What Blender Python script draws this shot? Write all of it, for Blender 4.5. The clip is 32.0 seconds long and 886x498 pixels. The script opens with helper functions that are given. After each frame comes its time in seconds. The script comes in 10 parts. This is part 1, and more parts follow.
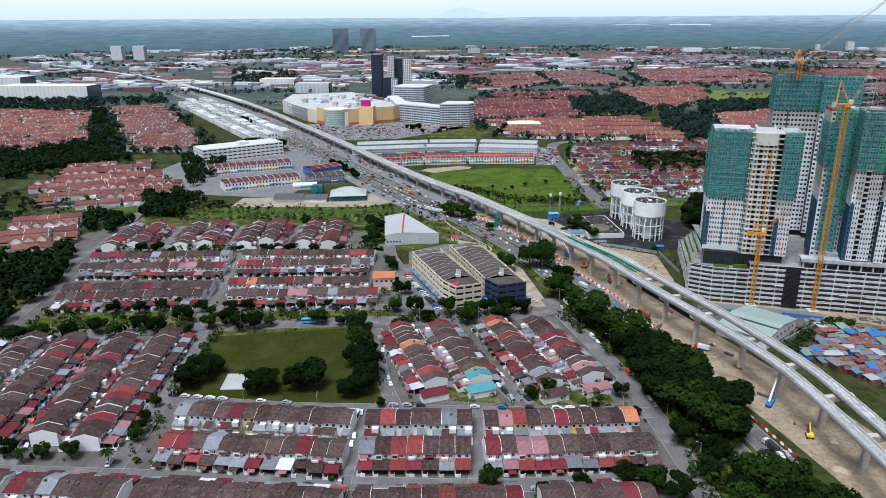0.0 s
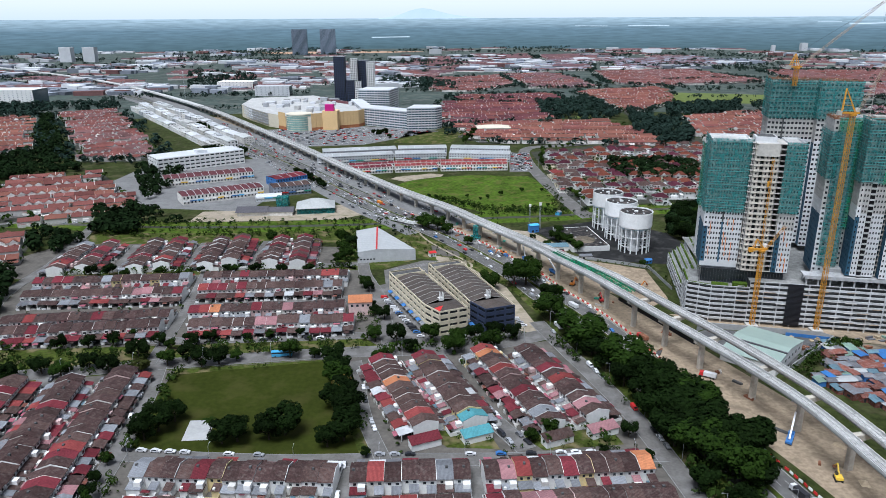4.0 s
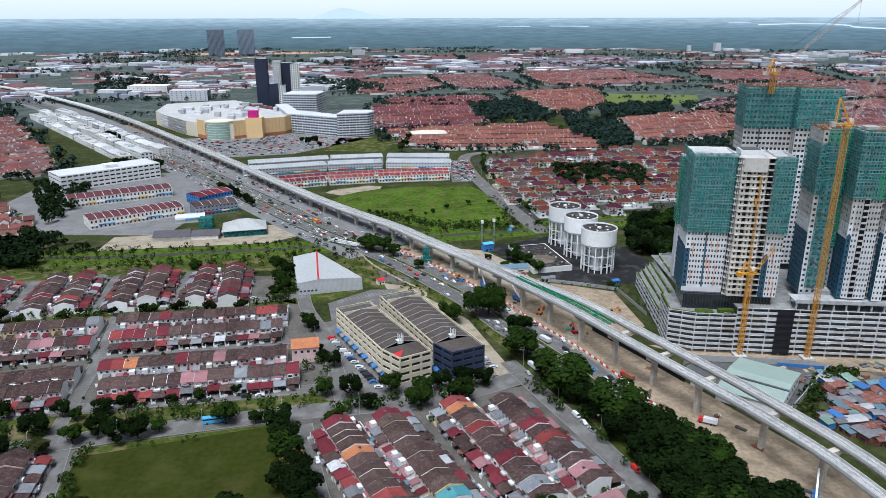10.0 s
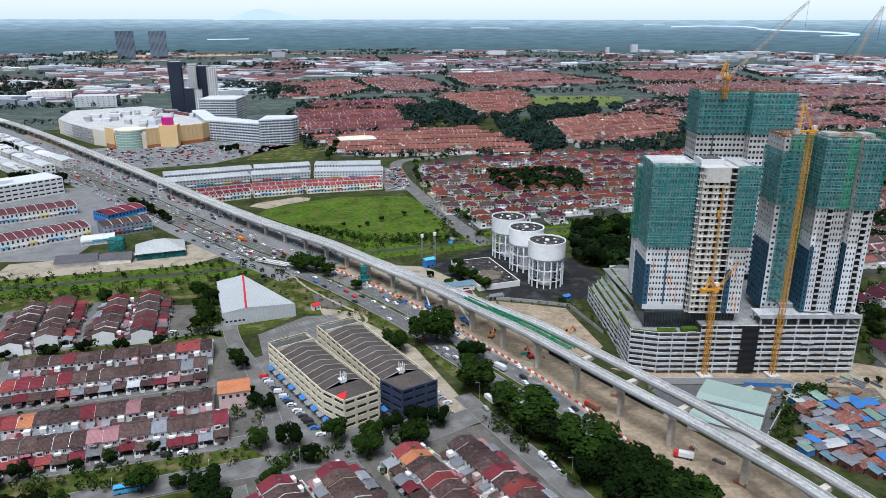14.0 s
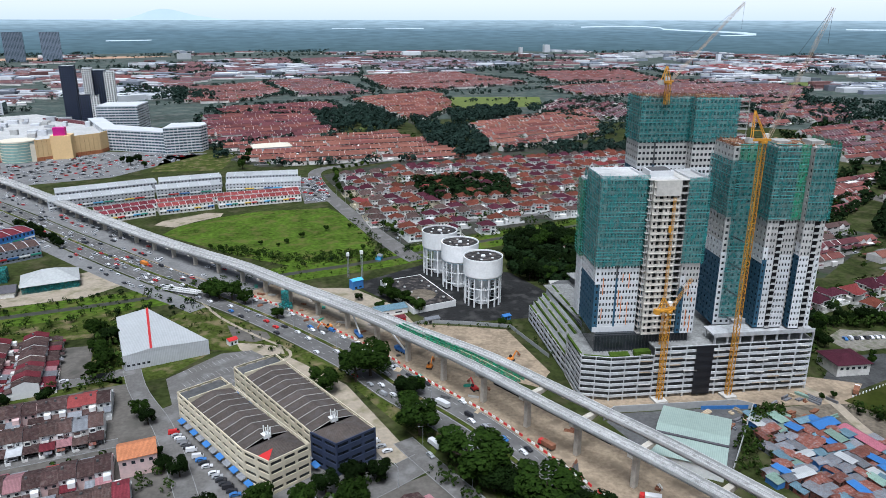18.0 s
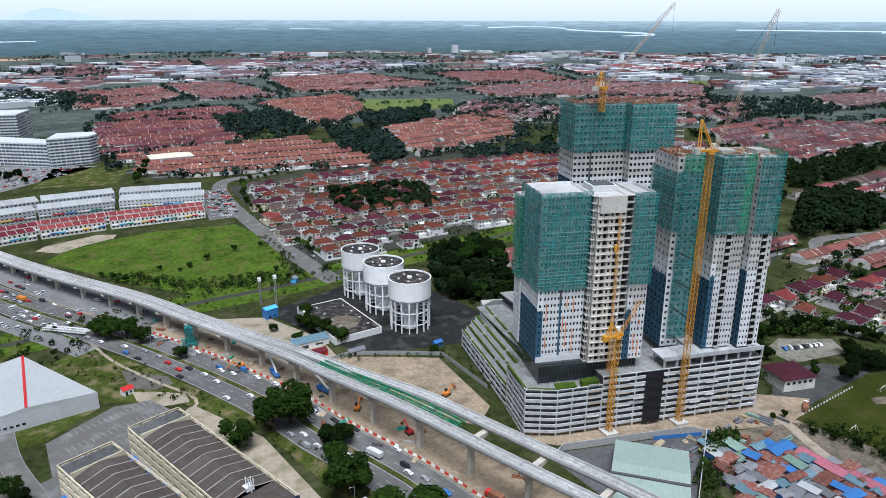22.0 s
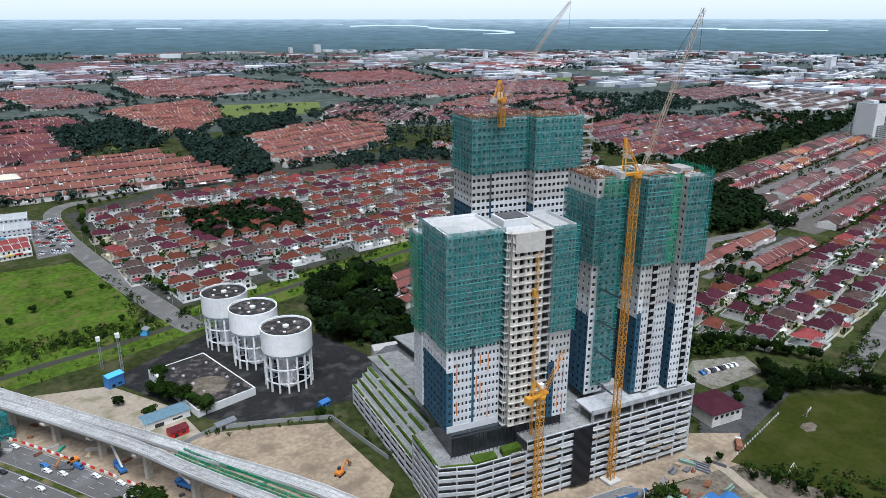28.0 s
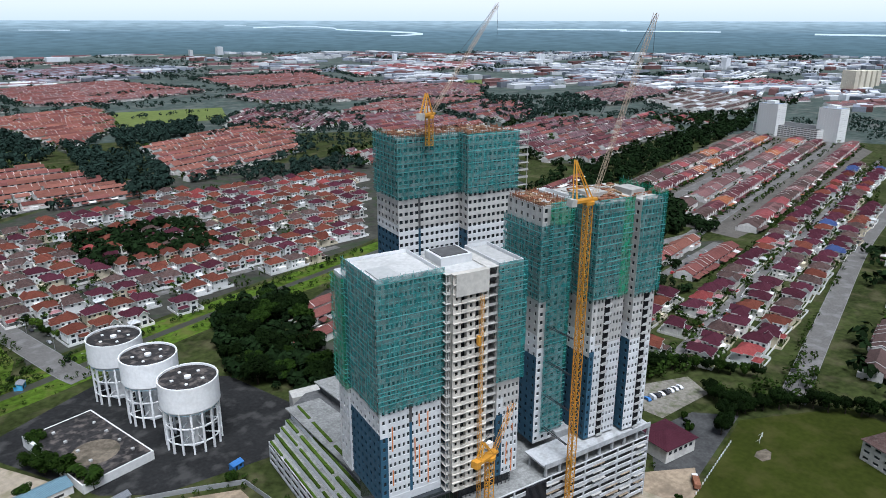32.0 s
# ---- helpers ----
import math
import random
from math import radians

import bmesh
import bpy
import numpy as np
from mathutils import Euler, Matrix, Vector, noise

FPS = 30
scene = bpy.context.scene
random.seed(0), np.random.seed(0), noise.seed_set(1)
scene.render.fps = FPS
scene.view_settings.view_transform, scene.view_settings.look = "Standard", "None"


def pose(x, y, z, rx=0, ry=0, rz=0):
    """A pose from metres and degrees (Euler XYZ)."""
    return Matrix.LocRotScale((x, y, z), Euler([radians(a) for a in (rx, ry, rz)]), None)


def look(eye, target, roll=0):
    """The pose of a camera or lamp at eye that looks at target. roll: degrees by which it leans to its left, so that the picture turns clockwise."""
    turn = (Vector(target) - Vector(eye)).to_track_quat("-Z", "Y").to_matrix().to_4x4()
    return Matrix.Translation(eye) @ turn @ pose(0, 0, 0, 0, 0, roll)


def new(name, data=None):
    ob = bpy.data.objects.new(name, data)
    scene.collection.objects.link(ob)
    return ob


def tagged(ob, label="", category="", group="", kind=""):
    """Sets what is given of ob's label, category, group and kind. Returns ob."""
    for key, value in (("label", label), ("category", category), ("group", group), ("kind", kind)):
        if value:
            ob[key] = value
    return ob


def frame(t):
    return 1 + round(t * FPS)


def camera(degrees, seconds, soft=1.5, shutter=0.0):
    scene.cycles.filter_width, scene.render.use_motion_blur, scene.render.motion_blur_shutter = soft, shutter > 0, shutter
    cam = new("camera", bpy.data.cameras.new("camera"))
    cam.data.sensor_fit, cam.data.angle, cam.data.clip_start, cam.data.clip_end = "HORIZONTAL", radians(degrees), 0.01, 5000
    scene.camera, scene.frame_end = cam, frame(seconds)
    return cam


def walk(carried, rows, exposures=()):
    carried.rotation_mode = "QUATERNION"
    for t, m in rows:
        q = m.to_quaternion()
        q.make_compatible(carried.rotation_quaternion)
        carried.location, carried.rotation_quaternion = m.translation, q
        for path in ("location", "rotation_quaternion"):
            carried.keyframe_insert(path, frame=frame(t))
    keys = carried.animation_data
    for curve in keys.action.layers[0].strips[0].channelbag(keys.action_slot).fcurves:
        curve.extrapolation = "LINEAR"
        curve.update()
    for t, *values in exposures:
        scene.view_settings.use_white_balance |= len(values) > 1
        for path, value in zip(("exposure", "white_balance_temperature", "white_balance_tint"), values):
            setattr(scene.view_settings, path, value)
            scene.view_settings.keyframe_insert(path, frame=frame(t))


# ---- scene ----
cam = camera(64.04, 32.0, 0.75)
# seconds, eye in metres, yaw, pitch, roll in degrees
FLIGHT = (
    (0, 124.44, 84.70, 169.43, 6.560, -18.113, -0.360),
    (3.5, 111.29, 114.76, 170.47, 3.755, -18.104, -0.280),
    (5.5, 104.52, 132.47, 170.42, 2.014, -18.030, -0.199),
    (9, 94.17, 164.01, 171.23, -1.757, -18.112, -0.113),
    (11.5, 88.40, 186.74, 170.88, -4.862, -18.032, -0.057),
    (13, 86.57, 200.79, 170.58, -7.389, -17.982, 0.055),
    (14.5, 85.45, 214.89, 170.67, -9.901, -17.971, 0.051),
    (16.5, 85.70, 233.56, 171.00, -13.149, -17.939, 0.062),
    (19, 87.60, 256.76, 171.34, -17.677, -17.949, 0.109),
    (21, 90.80, 275.23, 171.43, -21.199, -17.911, 0.148),
    (23, 95.31, 293.96, 171.94, -24.971, -17.933, 0.148),
    (25.5, 103.49, 317.18, 172.21, -29.365, -18.037, 0.010),
    (27.5, 111.67, 334.97, 172.70, -32.806, -18.022, -0.010),
    (28, 113.80, 339.24, 172.77, -33.692, -18.018, -0.021),
    (29, 118.11, 347.67, 172.89, -35.467, -17.980, -0.053),
    (30, 122.50, 355.91, 173.08, -37.247, -17.958, -0.122),
    (32, 131.61, 372.10, 174.00, -40.906, -17.923, 0.093),
)
walk(cam, [(t, pose(x, y, z, 90 + pitch, 0, yaw) @ pose(0, 0, 0, 0, 0, roll)) for t, x, y, z, yaw, pitch, roll in FLIGHT],
     exposures=((0, 0.24, 5640, 9), (32, 0.24, 5640, 9)))

# ---- light: a bright overcast noon ----
world = bpy.data.worlds.new("overcast_sky")
scene.world = world
world.use_nodes = True
wn = world.node_tree.nodes
wl = world.node_tree.links
wn.clear()
sky = wn.new("ShaderNodeTexSky")
sky.sky_type = "NISHITA"
sky.sun_disc = False
sky.sun_elevation = radians(62)
sky.sun_rotation = radians(200)
sky.air_density, sky.dust_density, sky.ozone_density = 1.2, 4.0, 1.0
grey = wn.new("ShaderNodeHueSaturation")
grey.inputs["Saturation"].default_value = 0.6
wbg = wn.new("ShaderNodeBackground")
wbg.inputs["Strength"].default_value = 0.05
wout = wn.new("ShaderNodeOutputWorld")
wl.new(sky.outputs[0], grey.inputs["Color"])
wl.new(grey.outputs[0], wbg.inputs["Color"])
wl.new(wbg.outputs[0], wout.inputs["Surface"])

sun_data = bpy.data.lights.new("sun", "SUN")
sun_data.energy = 3.7
sun_data.angle = radians(32)
sun_data.color = (1.0, 0.98, 0.95)
sun = new("sun", sun_data)
sun.matrix_world = look((0, 0, 900), (150, 330, 0))

# ---- materials ----
MATS = {}


def mat(name, base, rough=0.8, vary=0.25, big=0.04, small=1.2, bump=0.0, metal=0.0, tint=None, tint_amount=0.0, per_object=0.12,
        wave=0.0, wave_axis="X", wave_size=0.0, spec=0.3, island=False):
    """A surface with stains (big) and grain (small) in metres, and a shift from piece to piece."""
    m = bpy.data.materials.new(name)
    m.use_nodes = True
    spec = min(spec, 0.08) if rough > 0.8 else spec
    nt = m.node_tree
    n, l = nt.nodes, nt.links
    b = n["Principled BSDF"]
    b.inputs["Roughness"].default_value = rough
    b.inputs["Metallic"].default_value = metal
    b.inputs["Specular IOR Level"].default_value = spec
    geo = n.new("ShaderNodeNewGeometry")
    pos = geo.outputs["Position"]
    n1 = n.new("ShaderNodeTexNoise")
    n1.inputs["Scale"].default_value = big
    n1.inputs["Detail"].default_value = 5
    n1.inputs["Roughness"].default_value = 0.62
    n2 = n.new("ShaderNodeTexNoise")
    n2.inputs["Scale"].default_value = small
    n2.inputs["Detail"].default_value = 3
    l.new(pos, n1.inputs["Vector"])
    l.new(pos, n2.inputs["Vector"])
    c = n.new("ShaderNodeMix")
    c.data_type = "RGBA"
    c.inputs["A"].default_value = (*[x * (1 - vary) for x in base], 1)
    c.inputs["B"].default_value = (*[min(1, x * (1 + vary)) for x in base], 1)
    mm = n.new("ShaderNodeMath")
    mm.operation = "ADD"
    l.new(n1.outputs["Fac"], mm.inputs[0])
    l.new(n2.outputs["Fac"], mm.inputs[1])
    r = n.new("ShaderNodeMapRange")
    r.inputs["From Min"].default_value, r.inputs["From Max"].default_value = 0.72, 1.28
    l.new(mm.outputs[0], r.inputs["Value"])
    l.new(r.outputs[0], c.inputs["Factor"])
    col = c.outputs["Result"]
    if tint is not None:
        n3 = n.new("ShaderNodeTexNoise")
        n3.inputs["Scale"].default_value = big * 2.3
        n3.inputs["Detail"].default_value = 6
        l.new(pos, n3.inputs["Vector"])
        r3 = n.new("ShaderNodeMapRange")
        r3.inputs["From Min"].default_value, r3.inputs["From Max"].default_value = 0.5, 0.66
        r3.inputs["To Max"].default_value = tint_amount
        l.new(n3.outputs["Fac"], r3.inputs["Value"])
        c3 = n.new("ShaderNodeMix")
        c3.data_type = "RGBA"
        c3.inputs["B"].default_value = (*tint, 1)
        l.new(col, c3.inputs["A"])
        l.new(r3.outputs[0], c3.inputs["Factor"])
        col = c3.outputs["Result"]
    hsv = n.new("ShaderNodeHueSaturation")
    info = n.new("ShaderNodeObjectInfo")
    rv = n.new("ShaderNodeMapRange")
    rv.inputs["To Min"].default_value, rv.inputs["To Max"].default_value = 1 - per_object, 1 + per_object
    l.new(geo.outputs["Random Per Island"] if island else info.outputs["Random"], rv.inputs["Value"])
    l.new(rv.outputs[0], hsv.inputs["Value"])
    l.new(col, hsv.inputs["Color"])
    l.new(hsv.outputs[0], b.inputs["Base Color"])
    height = n2.outputs["Fac"]
    if wave:
        tc = n.new("ShaderNodeTexCoord")
        w = n.new("ShaderNodeTexWave")
        w.bands_direction = wave_axis
        w.inputs["Scale"].default_value = 0.314 / wave_size * 1.0
        w.inputs["Distortion"].default_value = 0.3
        l.new(tc.outputs["Object"], w.inputs["Vector"])
        height = w.outputs["Fac"]
        cw = n.new("ShaderNodeMix")
        cw.data_type = "RGBA"
        cw.blend_type = "MULTIPLY"
        cw.inputs["Factor"].default_value = wave
        l.new(hsv.outputs[0], cw.inputs["A"])
        l.new(w.outputs["Color"], cw.inputs["B"])
        l.new(cw.outputs["Result"], b.inputs["Base Color"])
    if bump:
        bp = n.new("ShaderNodeBump")
        bp.inputs["Strength"].default_value = bump
        bp.inputs["Distance"].default_value = 0.15
        l.new(height, bp.inputs["Height"])
        l.new(bp.outputs[0], b.inputs["Normal"])
    MATS[name] = m
    return m


def leaf_mat(name, base, dark, value=0.3):
    m = mat(name, base, 0.75, 0.3, 0.25, 1.5, per_object=value, island=False, tint=dark, tint_amount=0.6, spec=0.03)
    return m


mat("scrub", (0.033, 0.042, 0.012), 0.95, 0.55, 0.03, 0.3, 0.4, tint=(0.12, 0.1, 0.06), tint_amount=0.4, per_object=0)
mat("grass", (0.05, 0.066, 0.012), 0.95, 0.5, 0.05, 0.5, 0.4, tint=(0.2, 0.155, 0.09), tint_amount=0.75, per_object=0)
mat("park_grass", (0.03, 0.038, 0.0055), 0.95, 0.25, 0.03, 0.4, 0.3, tint=(0.065, 0.062, 0.018), tint_amount=0.5, per_object=0)
mat("bright_grass", (0.058, 0.098, 0.01), 0.95, 0.6, 0.04, 0.3, 0.4, tint=(0.105, 0.105, 0.03), tint_amount=0.8, per_object=0)
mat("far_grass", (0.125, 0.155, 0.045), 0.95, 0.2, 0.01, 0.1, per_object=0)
mat("asphalt", (0.135, 0.128, 0.12), 0.9, 0.16, 0.05, 0.8, 0.1, tint=(0.24, 0.235, 0.23), tint_amount=0.5, per_object=0)
mat("dark_asphalt", (0.021, 0.021, 0.021), 0.9, 0.3, 0.05, 0.6, 0.1, tint=(0.075, 0.073, 0.07), tint_amount=0.6, per_object=0)
mat("highway_asphalt", (0.118, 0.114, 0.11), 0.9, 0.15, 0.03, 0.6, 0.1, tint=(0.21, 0.205, 0.2), tint_amount=0.5, per_object=0)
mat("estate_paving", (0.12, 0.109, 0.096), 0.9, 0.22, 0.05, 0.5, 0.1, tint=(0.075, 0.072, 0.062), tint_amount=0.7, per_object=0)
mat("sand", (0.3, 0.235, 0.165), 0.95, 0.3, 0.05, 0.5, 0.6, tint=(0.16, 0.125, 0.09), tint_amount=0.7, per_object=0)
mat("pale_sand", (0.33, 0.28, 0.215), 0.95, 0.18, 0.05, 0.5, 0.4, tint=(0.16, 0.15, 0.08), tint_amount=0.7, per_object=0)
mat("concrete", (0.46, 0.455, 0.44), 0.85, 0.16, 0.06, 0.7, 0.2, tint=(0.3, 0.295, 0.28), tint_amount=0.4)
mat("raw_concrete", (0.43, 0.415, 0.385), 0.88, 0.18, 0.08, 0.8, 0.2, tint=(0.28, 0.27, 0.255), tint_amount=0.5)
mat("deck_concrete", (0.36, 0.36, 0.35), 0.8, 0.12, 0.05, 0.6, 0.1, tint=(0.42, 0.42, 0.42), tint_amount=0.4)
# dark concrete, and painted shade inside parking decks and in recess strips
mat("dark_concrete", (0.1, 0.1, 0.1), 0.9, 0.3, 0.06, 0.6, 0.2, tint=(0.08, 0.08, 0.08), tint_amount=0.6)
mat("white_paint", (0.76, 0.755, 0.735), 0.6, 0.07, 0.1, 0.8, tint=(0.6, 0.6, 0.58), tint_amount=0.3)
mat("white_line", (0.36, 0.355, 0.34), 0.7, 0.1, per_object=0)
mat("cream_paint", (0.62, 0.55, 0.41), 0.7, 0.1, 0.15, 0.9, tint=(0.42, 0.37, 0.27), tint_amount=0.45)
mat("house_wall", (0.71, 0.685, 0.64), 0.75, 0.12, 0.15, 0.9, tint=(0.42, 0.38, 0.36), tint_amount=0.4, per_object=0.2)
mat("pink_wall", (0.58, 0.42, 0.4), 0.75, 0.12, 0.15, 0.9, tint=(0.42, 0.36, 0.33), tint_amount=0.3, per_object=0.2)
mat("yellow_wall", (0.68, 0.56, 0.3), 0.75, 0.12, 0.15, 0.9, tint=(0.5, 0.45, 0.36), tint_amount=0.3)
mat("navy_wall", (0.03, 0.04, 0.075), 0.6, 0.2, 0.2, 0.9)
mat("roof_brown", (0.074, 0.045, 0.042), 0.85, 0.35, 0.3, 1.6, 0.5, tint=(0.15, 0.12, 0.11), tint_amount=0.55, per_object=0.25, wave=0.35, wave_axis="X", wave_size=0.45)
mat("roof_umber", (0.098, 0.062, 0.055), 0.85, 0.35, 0.3, 1.6, 0.5, tint=(0.15, 0.12, 0.11), tint_amount=0.55, per_object=0.2, wave=0.35, wave_axis="X", wave_size=0.45)
mat("roof_maroon", (0.17, 0.034, 0.044), 0.87, 0.25, 0.2, 1.4, 0.5, per_object=0.25, wave=0.35, wave_axis="X", wave_size=0.45)
mat("roof_red", (0.25, 0.058, 0.055), 0.87, 0.22, 0.2, 1.4, 0.5, per_object=0.2, wave=0.3, wave_axis="X", wave_size=0.45)
mat("roof_orange", (0.52, 0.2, 0.09), 0.8, 0.2, 0.2, 1.4, 0.5, per_object=0.15, wave=0.3, wave_axis="X", wave_size=0.45)
mat("roof_grey", (0.24, 0.25, 0.27), 0.7, 0.2, 0.2, 1.4, 0.5, per_object=0.25, wave=0.3, wave_axis="X", wave_size=0.45)
mat("roof_teal", (0.1, 0.32, 0.36), 0.7, 0.2, 0.2, 1.4, 0.4, per_object=0.1, wave=0.3, wave_axis="X", wave_size=0.45)
mat("roof_pink", (0.34, 0.17, 0.18), 0.8, 0.2, 0.2, 1.4, 0.4, per_object=0.15, wave=0.3, wave_axis="X", wave_size=0.45)
mat("roof_plum", (0.078, 0.022, 0.034), 0.87, 0.2, 0.2, 1.4, 0.4, per_object=0.25, wave=0.3, wave_axis="X", wave_size=0.45)
mat("roof_terracotta", (0.19, 0.08, 0.06), 0.85, 0.25, 0.05, 0.9, 0.4, per_object=0.25, island=True)
mat("roof_rust", (0.155, 0.06, 0.052), 0.85, 0.25, 0.05, 0.9, 0.4, per_object=0.28, island=True)
mat("roof_wine", (0.105, 0.04, 0.045), 0.85, 0.25, 0.05, 0.9, 0.4, per_object=0.28, island=True)
# white with a slight blue tint of haze painted in
mat("far_white", (0.55, 0.56, 0.58), 0.7, 0.1, 0.05, 0.5, per_object=0.3, island=True)
mat("far_wall", (0.66, 0.63, 0.6), 0.8, 0.15, 0.05, 0.5, per_object=0.25, island=True)
mat("far_mixed", (0.22, 0.24, 0.28), 0.8, 0.2, 0.05, 0.5, per_object=0.5, island=True)
mat("steel_roof", (0.46, 0.47, 0.47), 0.5, 0.08, 0.05, 0.5, 0.2, metal=0.1, wave=0.15, wave_size=0.8)
mat("green_roof_sheet", (0.36, 0.45, 0.4), 0.5, 0.1, 0.05, 0.5, 0.2, metal=0.1, tint=(0.36, 0.45, 0.4), tint_amount=0.4, wave=0.12, wave_size=0.8)
mat("window_dark", (0.025, 0.03, 0.035), 0.15, 0.3, 0.3, 1.0, spec=0.6)
mat("glass_blue", (0.06, 0.1, 0.12), 0.12, 0.3, 0.3, 1.0, spec=0.7)
mat("glass_green", (0.25, 0.4, 0.36), 0.15, 0.2, 0.3, 1.0, spec=0.7)
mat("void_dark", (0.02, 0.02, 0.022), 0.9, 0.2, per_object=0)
mat("tower_white", (0.66, 0.665, 0.67), 0.75, 0.08, 0.08, 0.8, tint=(0.5, 0.5, 0.5), tint_amount=0.25)
mat("tower_grey", (0.5, 0.485, 0.46), 0.85, 0.12, 0.08, 0.8, tint=(0.33, 0.32, 0.31), tint_amount=0.4)
mat("tower_blue", (0.03, 0.085, 0.135), 0.75, 0.15, 0.08, 0.8)
mat("tower_orange", (0.6, 0.2, 0.06), 0.7, 0.1)
mat("net_teal", (0.02, 0.16, 0.155), 0.8, 0.3, 0.12, 0.6, 0.4, tint=(0.05, 0.26, 0.25), tint_amount=0.5, per_object=0.12)
mat("net_green", (0.02, 0.24, 0.12), 0.8, 0.25, 0.12, 0.6, 0.4, per_object=0.1)
mat("crane_yellow", (0.6, 0.28, 0.03), 0.5, 0.15, 0.3, 1.0)
mat("machine_orange", (0.6, 0.2, 0.03), 0.5, 0.15, 0.3, 1.0)
mat("rust", (0.22, 0.1, 0.06), 0.9, 0.35, 0.2, 1.0)
mat("tyre", (0.03, 0.03, 0.03), 0.8, 0.1)
mat("paint_red", (0.5, 0.03, 0.03), 0.45, 0.1)
mat("paint_blue", (0.05, 0.16, 0.4), 0.45, 0.15)
mat("paint_sky", (0.1, 0.4, 0.68), 0.5, 0.12)
mat("paint_magenta", (0.6, 0.02, 0.25), 0.5, 0.05)
mat("paint_yellow", (0.75, 0.5, 0.06), 0.5, 0.1)
mat("paint_black", (0.03, 0.03, 0.035), 0.4, 0.1)
mat("paint_silver", (0.42, 0.43, 0.45), 0.35, 0.1, metal=0.3)
mat("paint_green", (0.05, 0.28, 0.2), 0.6, 0.15)
mat("mall_yellow", (0.72, 0.5, 0.25), 0.7, 0.07, 0.05, 0.5)
mat("mall_beige", (0.66, 0.6, 0.48), 0.7, 0.07, 0.05, 0.5)
mat("bark", (0.06, 0.048, 0.036), 0.95, 0.3, 0.5, 2.0)
mat("water_brown", (0.05, 0.05, 0.035), 0.3, 0.1, per_object=0)
leaf_mat("leaf_dark", (0.007, 0.0145, 0.003), (0.003, 0.007, 0.002))
leaf_mat("leaf_mid", (0.017, 0.034, 0.005), (0.005, 0.012, 0.003))
leaf_mat("leaf_light", (0.06, 0.1, 0.014), (0.03, 0.055, 0.011))
leaf_mat("leaf_olive", (0.045, 0.052, 0.014), (0.025, 0.032, 0.01))
mat("leaf_amber", (0.2, 0.12, 0.02), 0.8, 0.4, 0.25, 1.5, tint=(0.05, 0.08, 0.02), tint_amount=0.9)
mat("far_leaf", (0.009, 0.018, 0.006), 0.9, 0.3, 0.02, 0.3, per_object=0.45, island=True, spec=0.03)
mat("jib_paint", (0.45, 0.34, 0.25), 0.5, 0.2)
mat("band_blue", (0.4, 0.55, 0.62), 0.6, 0.1)
mat("roof_ribbed", (0.088, 0.07, 0.06), 0.8, 0.25, 0.12, 1.0, 0.4, tint=(0.12, 0.11, 0.105), tint_amount=0.5, wave=0.25, wave_axis="X", wave_size=0.6)
mat("warehouse_wall", (0.52, 0.53, 0.54), 0.6, 0.08, 0.1, 0.6, wave=0.15, wave_axis="X", wave_size=0.8)
mat("net_rope", (0.11, 0.31, 0.3), 0.7, 0.2)
mat("far_slate", (0.2, 0.24, 0.3), 0.6, 0.15, 0.05, 0.5)
mat("far_grey", (0.5, 0.51, 0.53), 0.6, 0.15, 0.05, 0.5, per_object=0.2)
mat("roof_tiles_pale", (0.42, 0.43, 0.42), 0.8, 0.15, 0.1, 0.6)
mat("roof_slate", (0.09, 0.085, 0.095), 0.8, 0.2, 0.1, 0.6)
mat("roof_rustic", (0.14, 0.045, 0.03), 0.87, 0.22, 0.2, 1.4, 0.4, per_object=0.25, wave=0.3, wave_axis="X", wave_size=0.45)
mat("roof_navy", (0.04, 0.07, 0.2), 0.7, 0.2, 0.2, 1.4, 0.4, wave=0.3, wave_axis="X", wave_size=0.45)
mat("far_soil", (0.42, 0.27, 0.18), 0.9, 0.2, 0.01, 0.1)
mat("kerb_grey", (0.24, 0.24, 0.235), 0.9, 0.2, per_object=0)
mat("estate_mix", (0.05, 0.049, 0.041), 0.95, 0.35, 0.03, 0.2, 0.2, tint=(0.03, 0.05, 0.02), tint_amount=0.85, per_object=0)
mat("car_white", (0.65, 0.65, 0.66), 0.35, 0.04, per_object=0.1, spec=0.5)
mat("car_grey", (0.18, 0.18, 0.19), 0.35, 0.05, spec=0.5)
mat("sheet_grey", (0.2, 0.21, 0.23), 0.6, 0.25, 0.4, 1.5, 0.4, tint=(0.22, 0.12, 0.08), tint_amount=0.4, per_object=0.3, wave=0.3, wave_size=0.4)
mat("sheet_sky", (0.14, 0.23, 0.28), 0.6, 0.2, 0.4, 1.5, 0.4, per_object=0.2, wave=0.3, wave_size=0.4)
mat("sheet_rust", (0.19, 0.065, 0.045), 0.8, 0.3, 0.4, 1.5, 0.4, tint=(0.35, 0.33, 0.33), tint_amount=0.4, per_object=0.3, wave=0.3, wave_size=0.4)
mat("sheet_red", (0.4, 0.13, 0.17), 0.7, 0.2, 0.4, 1.5, 0.4, per_object=0.15, wave=0.3, wave_size=0.4)
mat("sheet_green", (0.22, 0.32, 0.26), 0.7, 0.2, 0.4, 1.5, 0.4, per_object=0.2, wave=0.3, wave_size=0.4)
mat("sand_pile", (0.4, 0.32, 0.22), 0.95, 0.2, 0.3, 1.0)
# rust and wine tiles with haze mixed into the colour: greyer and more purple
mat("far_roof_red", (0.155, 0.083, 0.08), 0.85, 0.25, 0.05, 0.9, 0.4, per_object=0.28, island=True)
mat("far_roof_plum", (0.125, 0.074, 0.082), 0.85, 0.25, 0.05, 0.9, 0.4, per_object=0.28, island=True)
